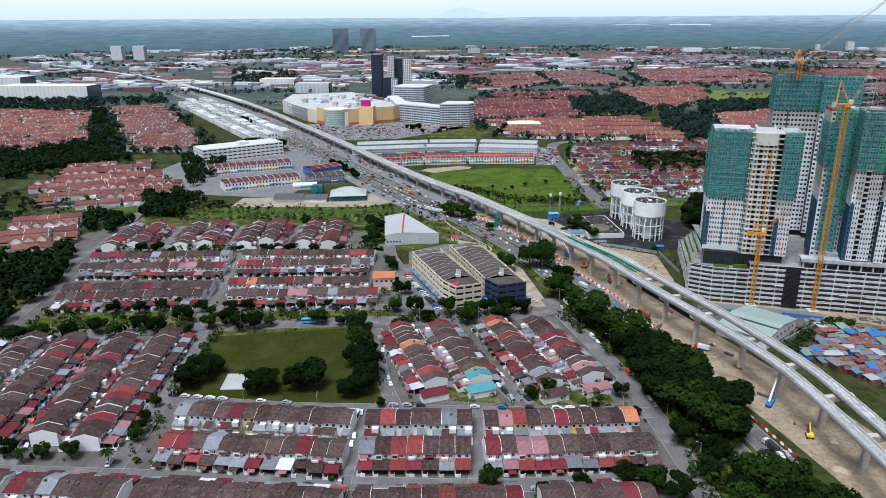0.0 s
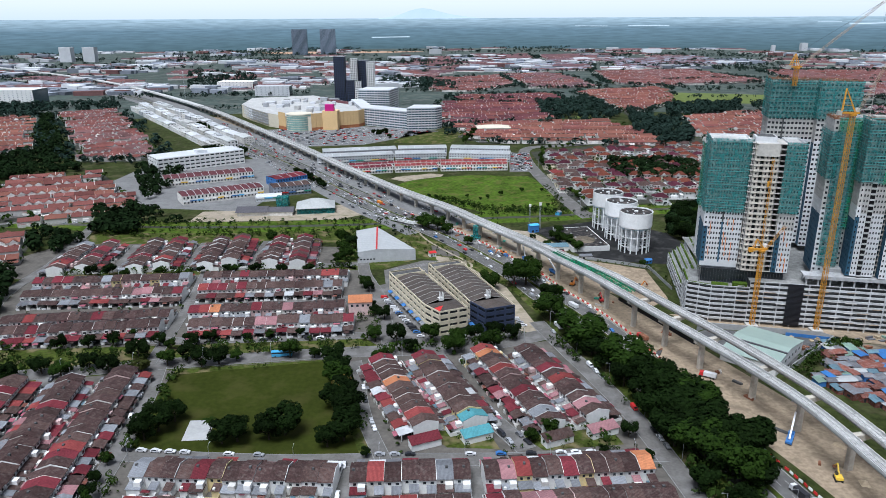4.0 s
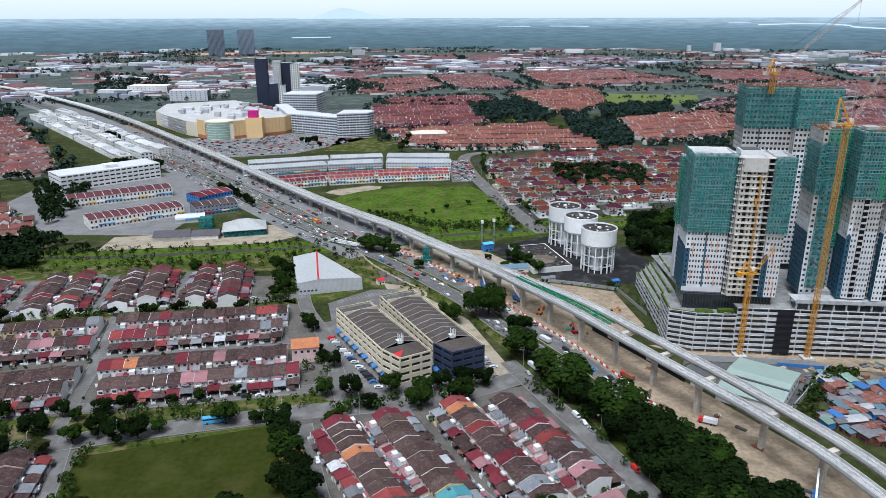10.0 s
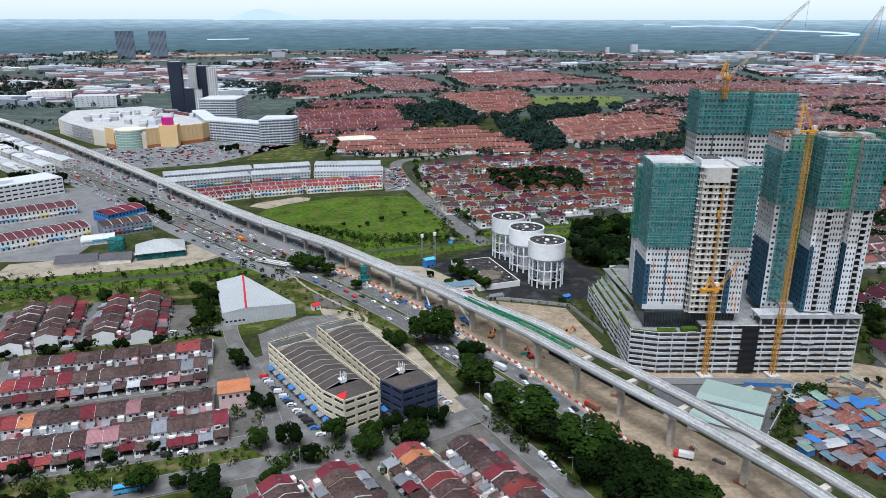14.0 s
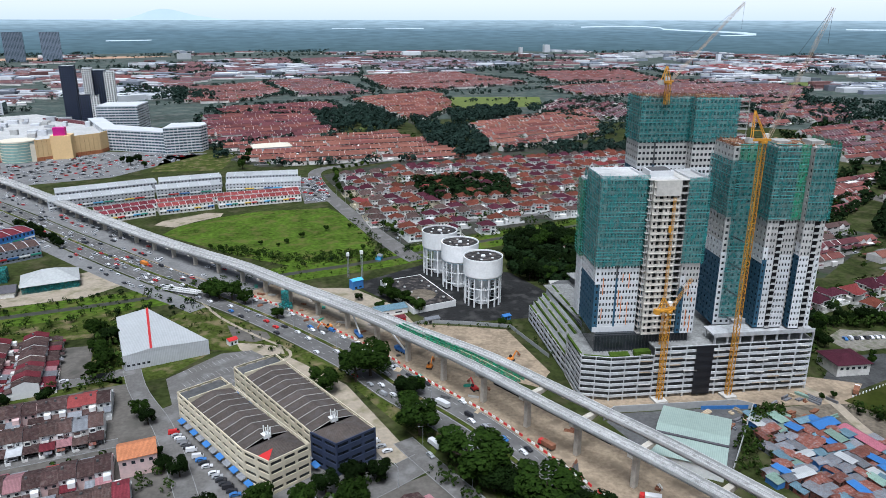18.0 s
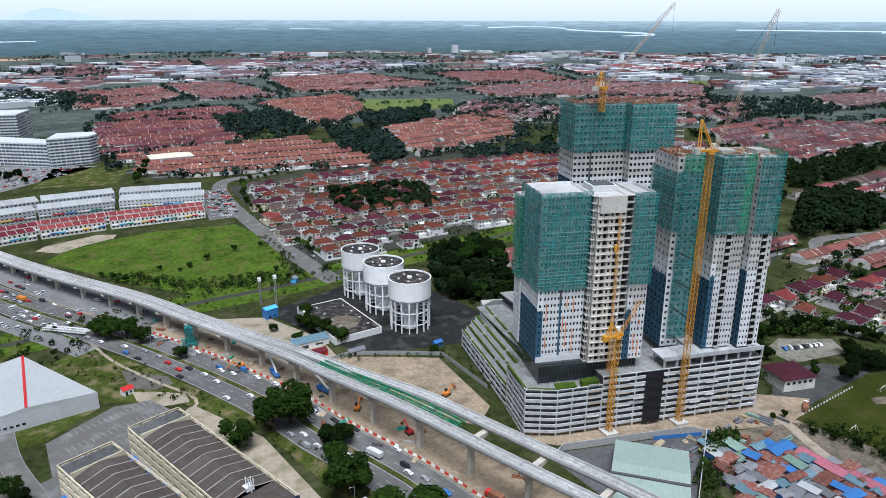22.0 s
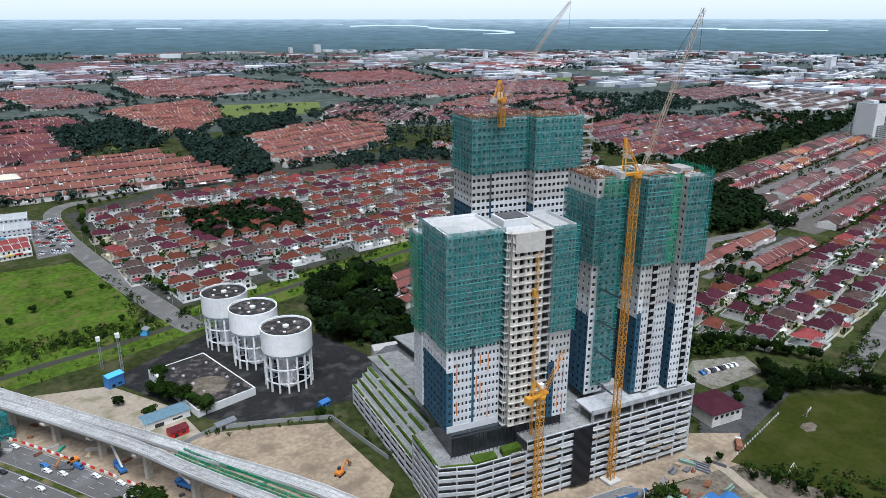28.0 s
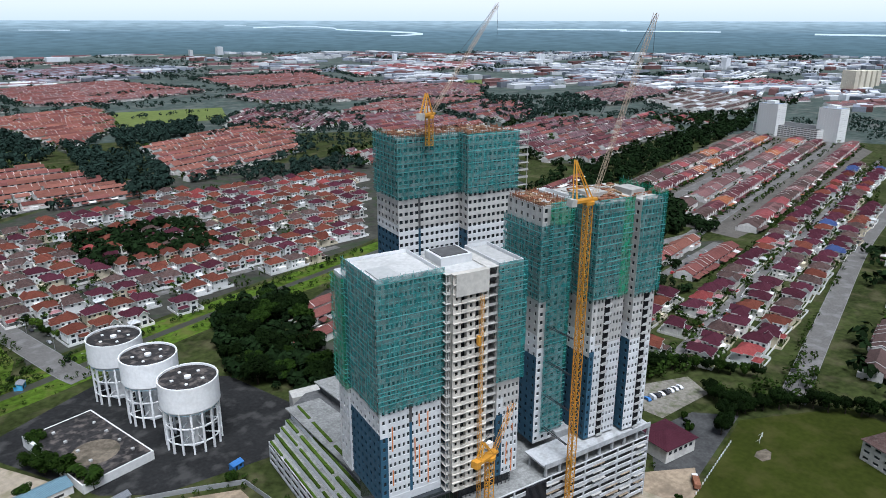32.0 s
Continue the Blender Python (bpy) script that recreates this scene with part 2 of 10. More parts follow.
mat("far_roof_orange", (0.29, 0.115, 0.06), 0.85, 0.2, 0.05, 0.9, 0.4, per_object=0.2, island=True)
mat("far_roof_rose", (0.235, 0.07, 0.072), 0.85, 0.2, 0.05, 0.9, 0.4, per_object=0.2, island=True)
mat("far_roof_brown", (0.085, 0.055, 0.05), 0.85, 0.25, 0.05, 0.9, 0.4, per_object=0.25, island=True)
mat("garden_leaf", (0.021, 0.038, 0.007), 0.9, 0.35, 0.06, 0.5, per_object=0.5, island=True, spec=0.03)
mat("cream_sheet", (0.56, 0.53, 0.48), 0.8, 0.12, 0.1, 0.8, 0.2, tint=(0.42, 0.4, 0.37), tint_amount=0.5)
mat("timber_board", (0.3, 0.2, 0.12), 0.9, 0.3, 0.2, 1.2, 0.2, tint=(0.16, 0.1, 0.07), tint_amount=0.6, island=True, per_object=0.4)
# scrub of the distance, its colour lightened and greyed to stand for haze
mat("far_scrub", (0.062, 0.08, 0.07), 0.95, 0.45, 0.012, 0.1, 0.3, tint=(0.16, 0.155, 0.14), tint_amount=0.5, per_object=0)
# leaf colour of distant woods, paled and blued: haze put into the base colour
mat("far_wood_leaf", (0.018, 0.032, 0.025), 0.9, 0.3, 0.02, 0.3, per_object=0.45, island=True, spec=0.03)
mat("dark_dirt", (0.15, 0.125, 0.095), 0.95, 0.4, 0.08, 0.6, 0.5, tint=(0.06, 0.055, 0.04), tint_amount=0.7, per_object=0)
mat("rail_concrete", (0.52, 0.515, 0.5), 0.8, 0.12, 0.1, 0.8, 0.1, tint=(0.4, 0.4, 0.385), tint_amount=0.4)
mat("pier_concrete", (0.47, 0.43, 0.37), 0.85, 0.14, 0.1, 0.8, 0.1, tint=(0.36, 0.33, 0.29), tint_amount=0.5)
mat("gravel_deck", (0.26, 0.26, 0.25), 0.9, 0.25, 0.15, 1.2, 0.3, tint=(0.14, 0.14, 0.13), tint_amount=0.6)
mat("white_sheet_roof", (0.55, 0.56, 0.57), 0.6, 0.15, 0.1, 0.6, tint=(0.36, 0.36, 0.36), tint_amount=0.5, per_object=0.2)
mat("podium_white", (0.47, 0.475, 0.48), 0.8, 0.18, 0.12, 0.9, 0.1, tint=(0.28, 0.275, 0.26), tint_amount=0.6)
mat("yard_asphalt", (0.065, 0.065, 0.064), 0.9, 0.3, 0.08, 0.6, 0.1, tint=(0.04, 0.04, 0.04), tint_amount=0.6, per_object=0)
mat("pale_asphalt", (0.19, 0.188, 0.185), 0.9, 0.22, 0.05, 0.6, 0.1, tint=(0.12, 0.12, 0.118), tint_amount=0.5, per_object=0)
mat("deck_top", (0.4, 0.395, 0.385), 0.85, 0.25, 0.2, 1.0, 0.1, tint=(0.17, 0.165, 0.155), tint_amount=0.6)
mat("beige_concrete", (0.56, 0.525, 0.465), 0.88, 0.15, 0.08, 0.8, 0.2, tint=(0.4, 0.37, 0.33), tint_amount=0.5)
mat("tar_roof", (0.035, 0.033, 0.033), 0.9, 0.4, 0.12, 0.5, 0.2, tint=(0.17, 0.145, 0.13), tint_amount=0.75)
mat("gravel_lot", (0.2, 0.185, 0.155), 0.95, 0.35, 0.08, 0.6, 0.3, tint=(0.07, 0.085, 0.03), tint_amount=0.7, per_object=0)
mat("tank_white", (0.84, 0.84, 0.83), 0.6, 0.06, 0.1, 0.8, tint=(0.6, 0.59, 0.57), tint_amount=0.25)

# ---- mesh helpers ----
class Build:
    """Gathers faces, each with a material slot, for one mesh."""

    def __init__(self):
        self.v, self.f, self.m = [], [], []

    def face(self, pts, mi=0):
        k = len(self.v)
        self.v.extend(pts)
        self.f.append(tuple(range(k, k + len(pts))))
        self.m.append(mi)

    def solid(self, low, high, mi=0, top=None, bottom=False):
        """A closed body between two rings of the same length, anticlockwise from above."""
        k, n = len(self.v), len(low)
        self.v.extend(low)
        self.v.extend(high)
        for i in range(n):
            j = (i + 1) % n
            self.f.append((k + i, k + j, k + n + j, k + n + i))
            self.m.append(mi)
        self.f.append(tuple(range(k + n, k + 2 * n)))
        self.m.append(mi if top is None else top)
        if bottom:
            self.f.append(tuple(range(k + n - 1, k - 1, -1)))
            self.m.append(mi)

    def prism(self, pts, z0, z1, mi=0, top=None, bottom=True):
        self.solid([(x, y, z0) for x, y in pts], [(x, y, z1) for x, y in pts], mi, top, bottom)

    def box(self, x0, x1, y0, y1, z0, z1, mi=0, top=None):
        self.prism([(x0, y0), (x1, y0), (x1, y1), (x0, y1)], z0, z1, mi, top)

    def cyl(self, x, y, z0, z1, r0, r1, n=12, mi=0, top=None, bottom=True):
        a = [2 * math.pi * i / n for i in range(n)]
        self.solid([(x + r0 * math.cos(t), y + r0 * math.sin(t), z0) for t in a], [(x + r1 * math.cos(t), y + r1 * math.sin(t), z1) for t in a], mi, top, bottom)

    def beam(self, p, q, w, h, mi=0):
        p, q = Vector(p), Vector(q)
        d = (q - p).normalized()
        s = d.cross(Vector((0, 0, 1)))
        s = Vector((1, 0, 0)) if s.length < 1e-4 else s.normalized()
        u = s.cross(d) * h / 2
        s = s * w / 2
        ring = [-s - u, s - u, s + u, -s + u]
        k = len(self.v)
        self.v.extend([tuple(p + r) for r in ring] + [tuple(q + r) for r in ring])
        for i in range(4):
            j = (i + 1) % 4
            self.f.append((k + i, k + j, k + 4 + j, k + 4 + i))
            self.m.append(mi)
        self.f.append((k + 3, k + 2, k + 1, k))
        self.f.append((k + 4, k + 5, k + 6, k + 7))
        self.m.extend((mi, mi))

    def gable(self, x0, x1, y0, y1, z, rise, over=0.4, thick=0.18, mi=0, wall=None, ridge_shift=0.0):
        """Roof slabs over a plan with the ridge along x; wall closes the two ends."""
        ym = (y0 + y1) / 2 + ridge_shift
        drop = rise / (ym - y0) * over
        drop2 = rise / (y1 - ym) * over
        for ya, za, sgn in ((y0 - over, z - drop, 1), (y1 + over, z - drop2, -1)):
            p = [(x0, ya), (x1, ya), (x1, ym), (x0, ym)] if sgn > 0 else [(x0, ym), (x1, ym), (x1, ya), (x0, ya)]
            zz = [za, za, z + rise, z + rise] if sgn > 0 else [z + rise, z + rise, za, za]
            self.solid([(a, b, c) for (a, b), c in zip(p, zz)], [(a, b, c + thick) for (a, b), c in zip(p, zz)], mi, None, True)
        if wall is not None:
            self.face([(x0, y1, z), (x0, y0, z), (x0, ym, z + rise)], wall)
            self.face([(x1, y0, z), (x1, y1, z), (x1, ym, z + rise)], wall)

    def hip(self, x0, x1, y0, y1, z, rise, over=0.5, thick=0.2, mi=0, edge=None):
        x0, x1, y0, y1 = x0 - over, x1 + over, y0 - over, y1 + over
        k = min(x1 - x0, y1 - y0) / 2
        if x1 - x0 >= y1 - y0:
            a, b = (x0 + k, (y0 + y1) / 2), (x1 - k, (y0 + y1) / 2)
        else:
            a, b = ((x0 + x1) / 2, y0 + k), ((x0 + x1) / 2, y1 - k)
        low = [(x0, y0), (x1, y0), (x1, y1), (x0, y1)]
        zt = z + thick
        self.solid([(p, q, z) for p, q in low], [(p, q, zt) for p, q in low], mi if edge is None else edge, None, True)
        c = [(p, q, zt + 0.002) for p, q in low]
        A, B = (*a, zt + rise), (*b, zt + rise)
        if x1 - x0 >= y1 - y0:
            for pts in ([c[0], c[1], B, A], [c[1], c[2], B], [c[2], c[3], A, B], [c[3], c[0], A]):
                self.face(pts, mi)
        else:
            for pts in ([c[0], c[1], A], [c[1], c[2], B, A], [c[2], c[3], B], [c[3], c[0], A, B]):
                self.face(pts, mi)

    def mesh(self, name, mats, smooth=False):
        me = bpy.data.meshes.new(name)
        me.from_pydata(self.v, [], self.f)
        for m in mats:
            me.materials.append(MATS[m])
        me.polygons.foreach_set("material_index", self.m)
        if smooth:
            me.polygons.foreach_set("use_smooth", [True] * len(self.f))
        me.update()
        return me


def at(x, y, z=0.0, turn=0.0, sx=1.0, sy=1.0, sz=1.0):
    return Matrix.Translation((x, y, z)) @ Matrix.Rotation(radians(turn), 4, "Z") @ Matrix.Diagonal((sx, sy, sz, 1))


def thing(name, m, label, category, group="", kind=""):
    """An empty at the base of a thing whose parts follow."""
    ob = new(name)
    ob.empty_display_size = 0.5
    ob.matrix_basis = m
    return tagged(ob, label, category, group, kind)


def part(name, data, parent, label="", m=None, paint=None):
    """One mesh under a thing or a part. paint: materials of this object alone, for a mesh that others share."""
    ob = new(name, data)
    ob.parent = parent
    if m is not None:
        ob.matrix_basis = m
    if paint:
        for slot, p in zip(ob.material_slots, paint):
            if p:
                slot.link = "OBJECT"
                slot.material = MATS[p]
    if label:
        ob["label"] = label
    return ob


def solo(name, b, mats, label, category, group="", kind="", m=None, smooth=False):
    ob = new(name, b.mesh(name, mats, smooth))
    if m is not None:
        ob.matrix_basis = m
    return tagged(ob, label, category, group, kind)


def offset_line(pts, d):
    """A line beside another, d metres to its right."""
    out = []
    for i, p in enumerate(pts):
        a = Vector(pts[max(i - 1, 0)])
        c = Vector(pts[min(i + 1, len(pts) - 1)])
        t = (c - a).normalized()
        out.append((p[0] + t.y * d, p[1] - t.x * d))
    return out


def smooth_line(pts, step=8.0):
    """Points every step metres along a soft curve through pts."""
    out = []
    P = [Vector(p) for p in pts]
    for i in range(len(P) - 1):
        a, b, c, d = P[max(i - 1, 0)], P[i], P[i + 1], P[min(i + 2, len(P) - 1)]
        n = max(1, int((c - b).length / step))
        for k in range(n):
            t = k / n
            q = 0.5 * ((2 * b) + (c - a) * t + (2 * a - 5 * b + 4 * c - d) * t * t + (3 * b - a - 3 * c + d) * t ** 3)
            out.append((q.x, q.y))
    out.append(tuple(P[-1]))
    return out


def strip(b, line, d0, d1, z, mi=0, z1=None):
    """A flat band along a line between two offsets; with z1 a solid one."""
    A, B = offset_line(line, d0), offset_line(line, d1)
    for i in range(len(line) - 1):
        q = [A[i], B[i], B[i + 1], A[i + 1]]
        if z1 is None:
            b.face([(x, y, z) for x, y in q], mi)
        else:
            b.face([(x, y, z1) for x, y in q], mi)
            b.face([(*A[i], z), (*A[i], z1), (*A[i + 1], z1), (*A[i + 1], z)], mi)
            b.face([(*B[i], z1), (*B[i], z), (*B[i + 1], z), (*B[i + 1], z1)], mi)
            b.face([(x, y, z) for x, y in reversed(q)], mi)


def along(line, step, start=0.0):
    """Places every step metres along a line: x, y, heading in degrees."""
    out, need = [], start
    for p, q in zip(line, line[1:]):
        p, q = Vector(p), Vector(q)
        L = (q - p).length
        while need <= L and L > 0:
            s = p + (q - p) * (need / L)
            out.append((s.x, s.y, math.degrees(math.atan2(q.y - p.y, q.x - p.x))))
            need += step
        need -= L
    return out


def inside(x, y, poly):
    hit = False
    for (a, b), (c, d) in zip(poly, poly[1:] + poly[:1]):
        if (b > y) != (d > y) and x < (c - a) * (y - b) / (d - b) + a:
            hit = not hit
    return hit


def sheet(name, poly, z, material, label, category="ground"):
    b = Build()
    b.face([(x, y, z) for x, y in poly])
    return solo(name, b, [material], label, category, kind="structure")

# ---- ground, distance, roads ----
CX, CY = 110.0, 230.0
b = Build()
rings = (0, 300, 700, 1300, 2200, 3300, 4250)
N = 72
for i, r in enumerate(rings[1:]):
    r0 = rings[i]
    for k in range(N):
        a0, a1 = 2 * math.pi * k / N, 2 * math.pi * (k + 1) / N
        p = [(CX + r0 * math.cos(a0), CY + r0 * math.sin(a0), 0), (CX + r * math.cos(a0), CY + r * math.sin(a0), 0),
             (CX + r * math.cos(a1), CY + r * math.sin(a1), 0), (CX + r0 * math.cos(a1), CY + r0 * math.sin(a1), 0)]
        # rings from 1300 m out use the scrub with painted haze
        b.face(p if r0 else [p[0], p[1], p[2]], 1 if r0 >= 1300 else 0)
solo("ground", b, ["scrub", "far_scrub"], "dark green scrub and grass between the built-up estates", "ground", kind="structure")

# far plain, rising to the horizon as a backdrop
haze = bpy.data.materials.new("distance")
haze.use_nodes = True
hn, hl = haze.node_tree.nodes, haze.node_tree.links
hb = hn["Principled BSDF"]
hb.inputs["Roughness"].default_value = 1.0
hb.inputs["Specular IOR Level"].default_value = 0.0
hg = hn.new("ShaderNodeNewGeometry")
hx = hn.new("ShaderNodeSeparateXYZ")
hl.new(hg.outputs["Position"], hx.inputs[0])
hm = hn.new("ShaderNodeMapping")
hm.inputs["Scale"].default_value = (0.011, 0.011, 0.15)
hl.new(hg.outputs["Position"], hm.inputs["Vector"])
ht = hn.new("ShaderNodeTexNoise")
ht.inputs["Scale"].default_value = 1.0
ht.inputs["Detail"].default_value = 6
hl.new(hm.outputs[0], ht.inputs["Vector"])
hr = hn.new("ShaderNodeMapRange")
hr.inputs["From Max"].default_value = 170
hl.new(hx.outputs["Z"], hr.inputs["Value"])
# haze painted as emission: paler and bluer towards the horizon
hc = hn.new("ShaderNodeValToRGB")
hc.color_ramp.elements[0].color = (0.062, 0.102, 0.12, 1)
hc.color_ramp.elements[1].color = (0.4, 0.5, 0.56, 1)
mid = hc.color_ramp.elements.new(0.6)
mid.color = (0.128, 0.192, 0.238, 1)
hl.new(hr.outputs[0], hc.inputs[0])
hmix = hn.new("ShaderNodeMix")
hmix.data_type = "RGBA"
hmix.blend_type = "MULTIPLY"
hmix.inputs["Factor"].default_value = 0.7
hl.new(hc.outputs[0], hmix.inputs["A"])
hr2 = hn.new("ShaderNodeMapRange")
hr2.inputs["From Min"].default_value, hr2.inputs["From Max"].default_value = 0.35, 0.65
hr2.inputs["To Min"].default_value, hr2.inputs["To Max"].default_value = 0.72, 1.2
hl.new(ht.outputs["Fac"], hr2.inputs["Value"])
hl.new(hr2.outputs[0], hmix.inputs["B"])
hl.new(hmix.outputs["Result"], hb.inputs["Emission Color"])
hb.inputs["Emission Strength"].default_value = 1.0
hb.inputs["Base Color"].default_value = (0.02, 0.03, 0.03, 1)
MATS["distance"] = haze
# glowing backdrop colours: daylight and haze are put into their emission
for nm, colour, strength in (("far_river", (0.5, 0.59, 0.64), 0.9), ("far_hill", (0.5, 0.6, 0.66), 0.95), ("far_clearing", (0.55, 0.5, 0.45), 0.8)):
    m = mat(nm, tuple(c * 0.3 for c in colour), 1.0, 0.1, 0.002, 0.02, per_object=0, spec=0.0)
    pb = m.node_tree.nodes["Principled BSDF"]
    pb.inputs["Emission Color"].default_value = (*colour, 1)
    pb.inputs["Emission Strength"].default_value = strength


def far(az, z, lift=0.0):
    """A place on the far plain: azimuth in degrees left of +y, height on the slope."""
    r = 4200 + 520 * z / 150.0 - lift
    a = radians(az)
    return (CX - r * math.sin(a), CY + r * math.cos(a), z)


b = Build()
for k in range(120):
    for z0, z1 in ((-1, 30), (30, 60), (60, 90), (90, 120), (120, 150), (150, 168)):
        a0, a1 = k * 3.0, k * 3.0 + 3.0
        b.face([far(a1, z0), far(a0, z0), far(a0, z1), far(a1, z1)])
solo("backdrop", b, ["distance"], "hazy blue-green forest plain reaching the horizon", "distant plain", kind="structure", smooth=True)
# pale overcast sky low over the plain
glow = bpy.data.materials.new("low_sky")
glow.use_nodes = True
gn, gl = glow.node_tree.nodes, glow.node_tree.links
gb = gn["Principled BSDF"]
gb.inputs["Base Color"].default_value = (0, 0, 0, 1)
gb.inputs["Specular IOR Level"].default_value = 0.0
gp = gn.new("ShaderNodeNewGeometry")
gs = gn.new("ShaderNodeSeparateXYZ")
gl.new(gp.outputs["Position"], gs.inputs[0])
gr = gn.new("ShaderNodeMapRange")
gr.inputs["From Min"].default_value, gr.inputs["From Max"].default_value = 160, 330
gl.new(gs.outputs["Z"], gr.inputs["Value"])
gm = gn.new("ShaderNodeMix")
gm.data_type = "RGBA"
gm.inputs["A"].default_value = (0.66, 0.73, 0.78, 1)
gm.inputs["B"].default_value = (0.86, 0.86, 0.86, 1)
gl.new(gr.outputs[0], gm.inputs["Factor"])
gl.new(gm.outputs["Result"], gb.inputs["Emission Color"])
gb.inputs["Emission Strength"].default_value = 1.0
MATS["low_sky"] = glow
b = Build()
for k in range(120):
    a0, a1 = radians(k * 3.0), radians(k * 3.0 + 3.0)
    ring = [(CX - 4800 * math.sin(a), CY + 4800 * math.cos(a)) for a in (a1, a0)]
    for z0, z1 in ((100, 330), (330, 700)):
        b.face([(*ring[0], z0), (*ring[1], z0), (*ring[1], z1), (*ring[0], z1)])
solo("sky_backdrop", b, ["low_sky"], "pale overcast sky low over the horizon", "sky", kind="structure", smooth=True)
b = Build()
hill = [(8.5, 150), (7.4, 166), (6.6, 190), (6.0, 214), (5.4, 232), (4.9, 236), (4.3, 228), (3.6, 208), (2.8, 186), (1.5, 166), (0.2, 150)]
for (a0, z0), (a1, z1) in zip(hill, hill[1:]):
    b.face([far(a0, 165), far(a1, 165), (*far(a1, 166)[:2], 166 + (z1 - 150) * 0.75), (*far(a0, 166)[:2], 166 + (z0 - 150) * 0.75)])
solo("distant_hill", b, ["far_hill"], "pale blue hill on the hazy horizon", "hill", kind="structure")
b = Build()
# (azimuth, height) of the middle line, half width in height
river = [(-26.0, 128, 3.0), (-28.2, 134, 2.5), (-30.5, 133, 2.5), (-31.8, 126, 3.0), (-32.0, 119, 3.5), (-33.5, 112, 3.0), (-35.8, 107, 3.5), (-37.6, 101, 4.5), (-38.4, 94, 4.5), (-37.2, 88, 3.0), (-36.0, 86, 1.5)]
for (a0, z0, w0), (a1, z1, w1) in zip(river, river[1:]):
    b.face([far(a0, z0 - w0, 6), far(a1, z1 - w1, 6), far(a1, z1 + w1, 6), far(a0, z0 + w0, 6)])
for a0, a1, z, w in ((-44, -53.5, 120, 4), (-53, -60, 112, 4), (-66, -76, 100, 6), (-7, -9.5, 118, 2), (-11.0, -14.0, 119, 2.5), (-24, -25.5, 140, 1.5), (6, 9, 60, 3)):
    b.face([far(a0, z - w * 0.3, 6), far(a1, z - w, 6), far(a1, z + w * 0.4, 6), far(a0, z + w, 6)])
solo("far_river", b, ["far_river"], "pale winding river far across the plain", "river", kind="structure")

# the estates' paved ground
sheet("pavement", [(-260, 560), (-205, 540), (-168, 425), (-172, 270), (210, 270), (200, 330), (184, 395), (150, 480), (60, 455), (45, 520), (30, 580), (22, 640), (-215, 655)], 0.02,
      "estate_paving", "grey paved plots and lanes between terraced houses", "pavement")
sheet("park_lawn", [(-46, 430), (28, 449), (60, 368), (-36, 362)], 0.05, "park_grass", "mown dark green playing field with bare patches", "lawn")
sheet("verge_west", [(-205, 560), (-195, 530), (-168, 425), (-190, 400), (-240, 470), (-260, 560)], 0.04, "grass", "rough green grass verge beside a lane", "verge")

# grass between the lanes
for poly, lab in (([(-160, 452), (-40, 466), (45, 477), (56, 466), (30, 452), (-62, 433), (-160, 408)], "hedged grass strip along the boulevard"),
                  ([(-46, 436), (34, 452), (66, 366), (-40, 357)], "grass round the playing field"), ([(-195, 560), (20, 590), (18, 598), (-195, 572)], "grass strip before terraced rows"),
                  ([(144, 480), (157, 498), (176, 428), (190, 375), (204, 300), (206, 255), (232, 255), (214, 330), (196, 400), (178, 455), (160, 512)], "shaded grass under a tree belt"),
                  ([(86, 385), (96, 374), (118, 374), (112, 390)], "clipped lawn of an end house"), ([(128, 384), (136, 374), (170, 380), (166, 393)], "clipped lawn of an end house"),) + (
                  ([(20, 590), (40, 592), (62, 616), (20, 650), (-2, 651), (2, 600)], "rough grass beside a warehouse"),
                  ([(-230, 700), (-205, 640), (22, 655), (10, 690), (-40, 690), (-160, 682)], "rough grass behind terraced rows")):
    sheet("verge_lawn", poly, 0.0255, "grass", lab, "verge")
ROADS = {}


def road(name, line, half, material="asphalt", z=0.06, label="grey asphalt estate road", step=8.0):
    pts = smooth_line(line, step)
    z += 0.006 * len(ROADS)
    ROADS[name] = pts
    b = Build()
    strip(b, pts, -half, half, z, 0)
    k = Build()
    for s in (-1, 1):
        strip(k, pts, s * half, s * (half + 0.25), 0.0, 0, z + 0.12) if s > 0 else strip(k, pts, -half - 0.25, -half, 0.0, 0, z + 0.12)
    ob = solo("road", b, [material], label, "road", kind="structure")
    solo("kerb", k, ["kerb_grey"], "low concrete kerb along a road", "kerb", kind="structure")
    return ob


road("boulevard", [(-240, 395), (-163, 415), (-62, 440), (33, 459), (100, 468), (147, 488)], 6.0)
road("south", [(-40, 362), (20, 361), (70, 364), (120, 367), (186, 373)], 4.2)
road("right", [(142, 505), (150, 482), (172, 422), (182, 388), (192, 340), (198, 300), (203, 260)], 4.5)
road("left", [(-56, 438), (-46, 398), (-38, 350), (-33, 305)], 4.0)
road("bottom", [(-180, 298), (-77, 302), (13, 307), (114, 313), (188, 327)], 4.0)
road("lane_lb", [(-107, 424), (-95, 375), (-82, 325), (-78, 305)], 4.0)
road("lane_56", [(86, 458), (105, 415), (129, 374)], 4.5)
road("lane_4", [(44, 450), (57, 398), (71, 363)], 3.2)
road("lane_12", [(57, 361), (60, 308)], 2.6)
road("lane_23", [(108, 366), (110, 312)], 2.6)
road("u_mid", [(-170, 511), (-77, 523.5), (25, 536)], 3.2)
road("u_south", [(-150, 464), (-29, 472), (46, 482)], 3.6)
road("u_north", [(-190, 577), (-102, 586), (-15, 596), (22, 604)], 4.0)
road("u_cross", [(-87, 586), (-78, 545), (-71, 505), (-62, 440)], 3.0)
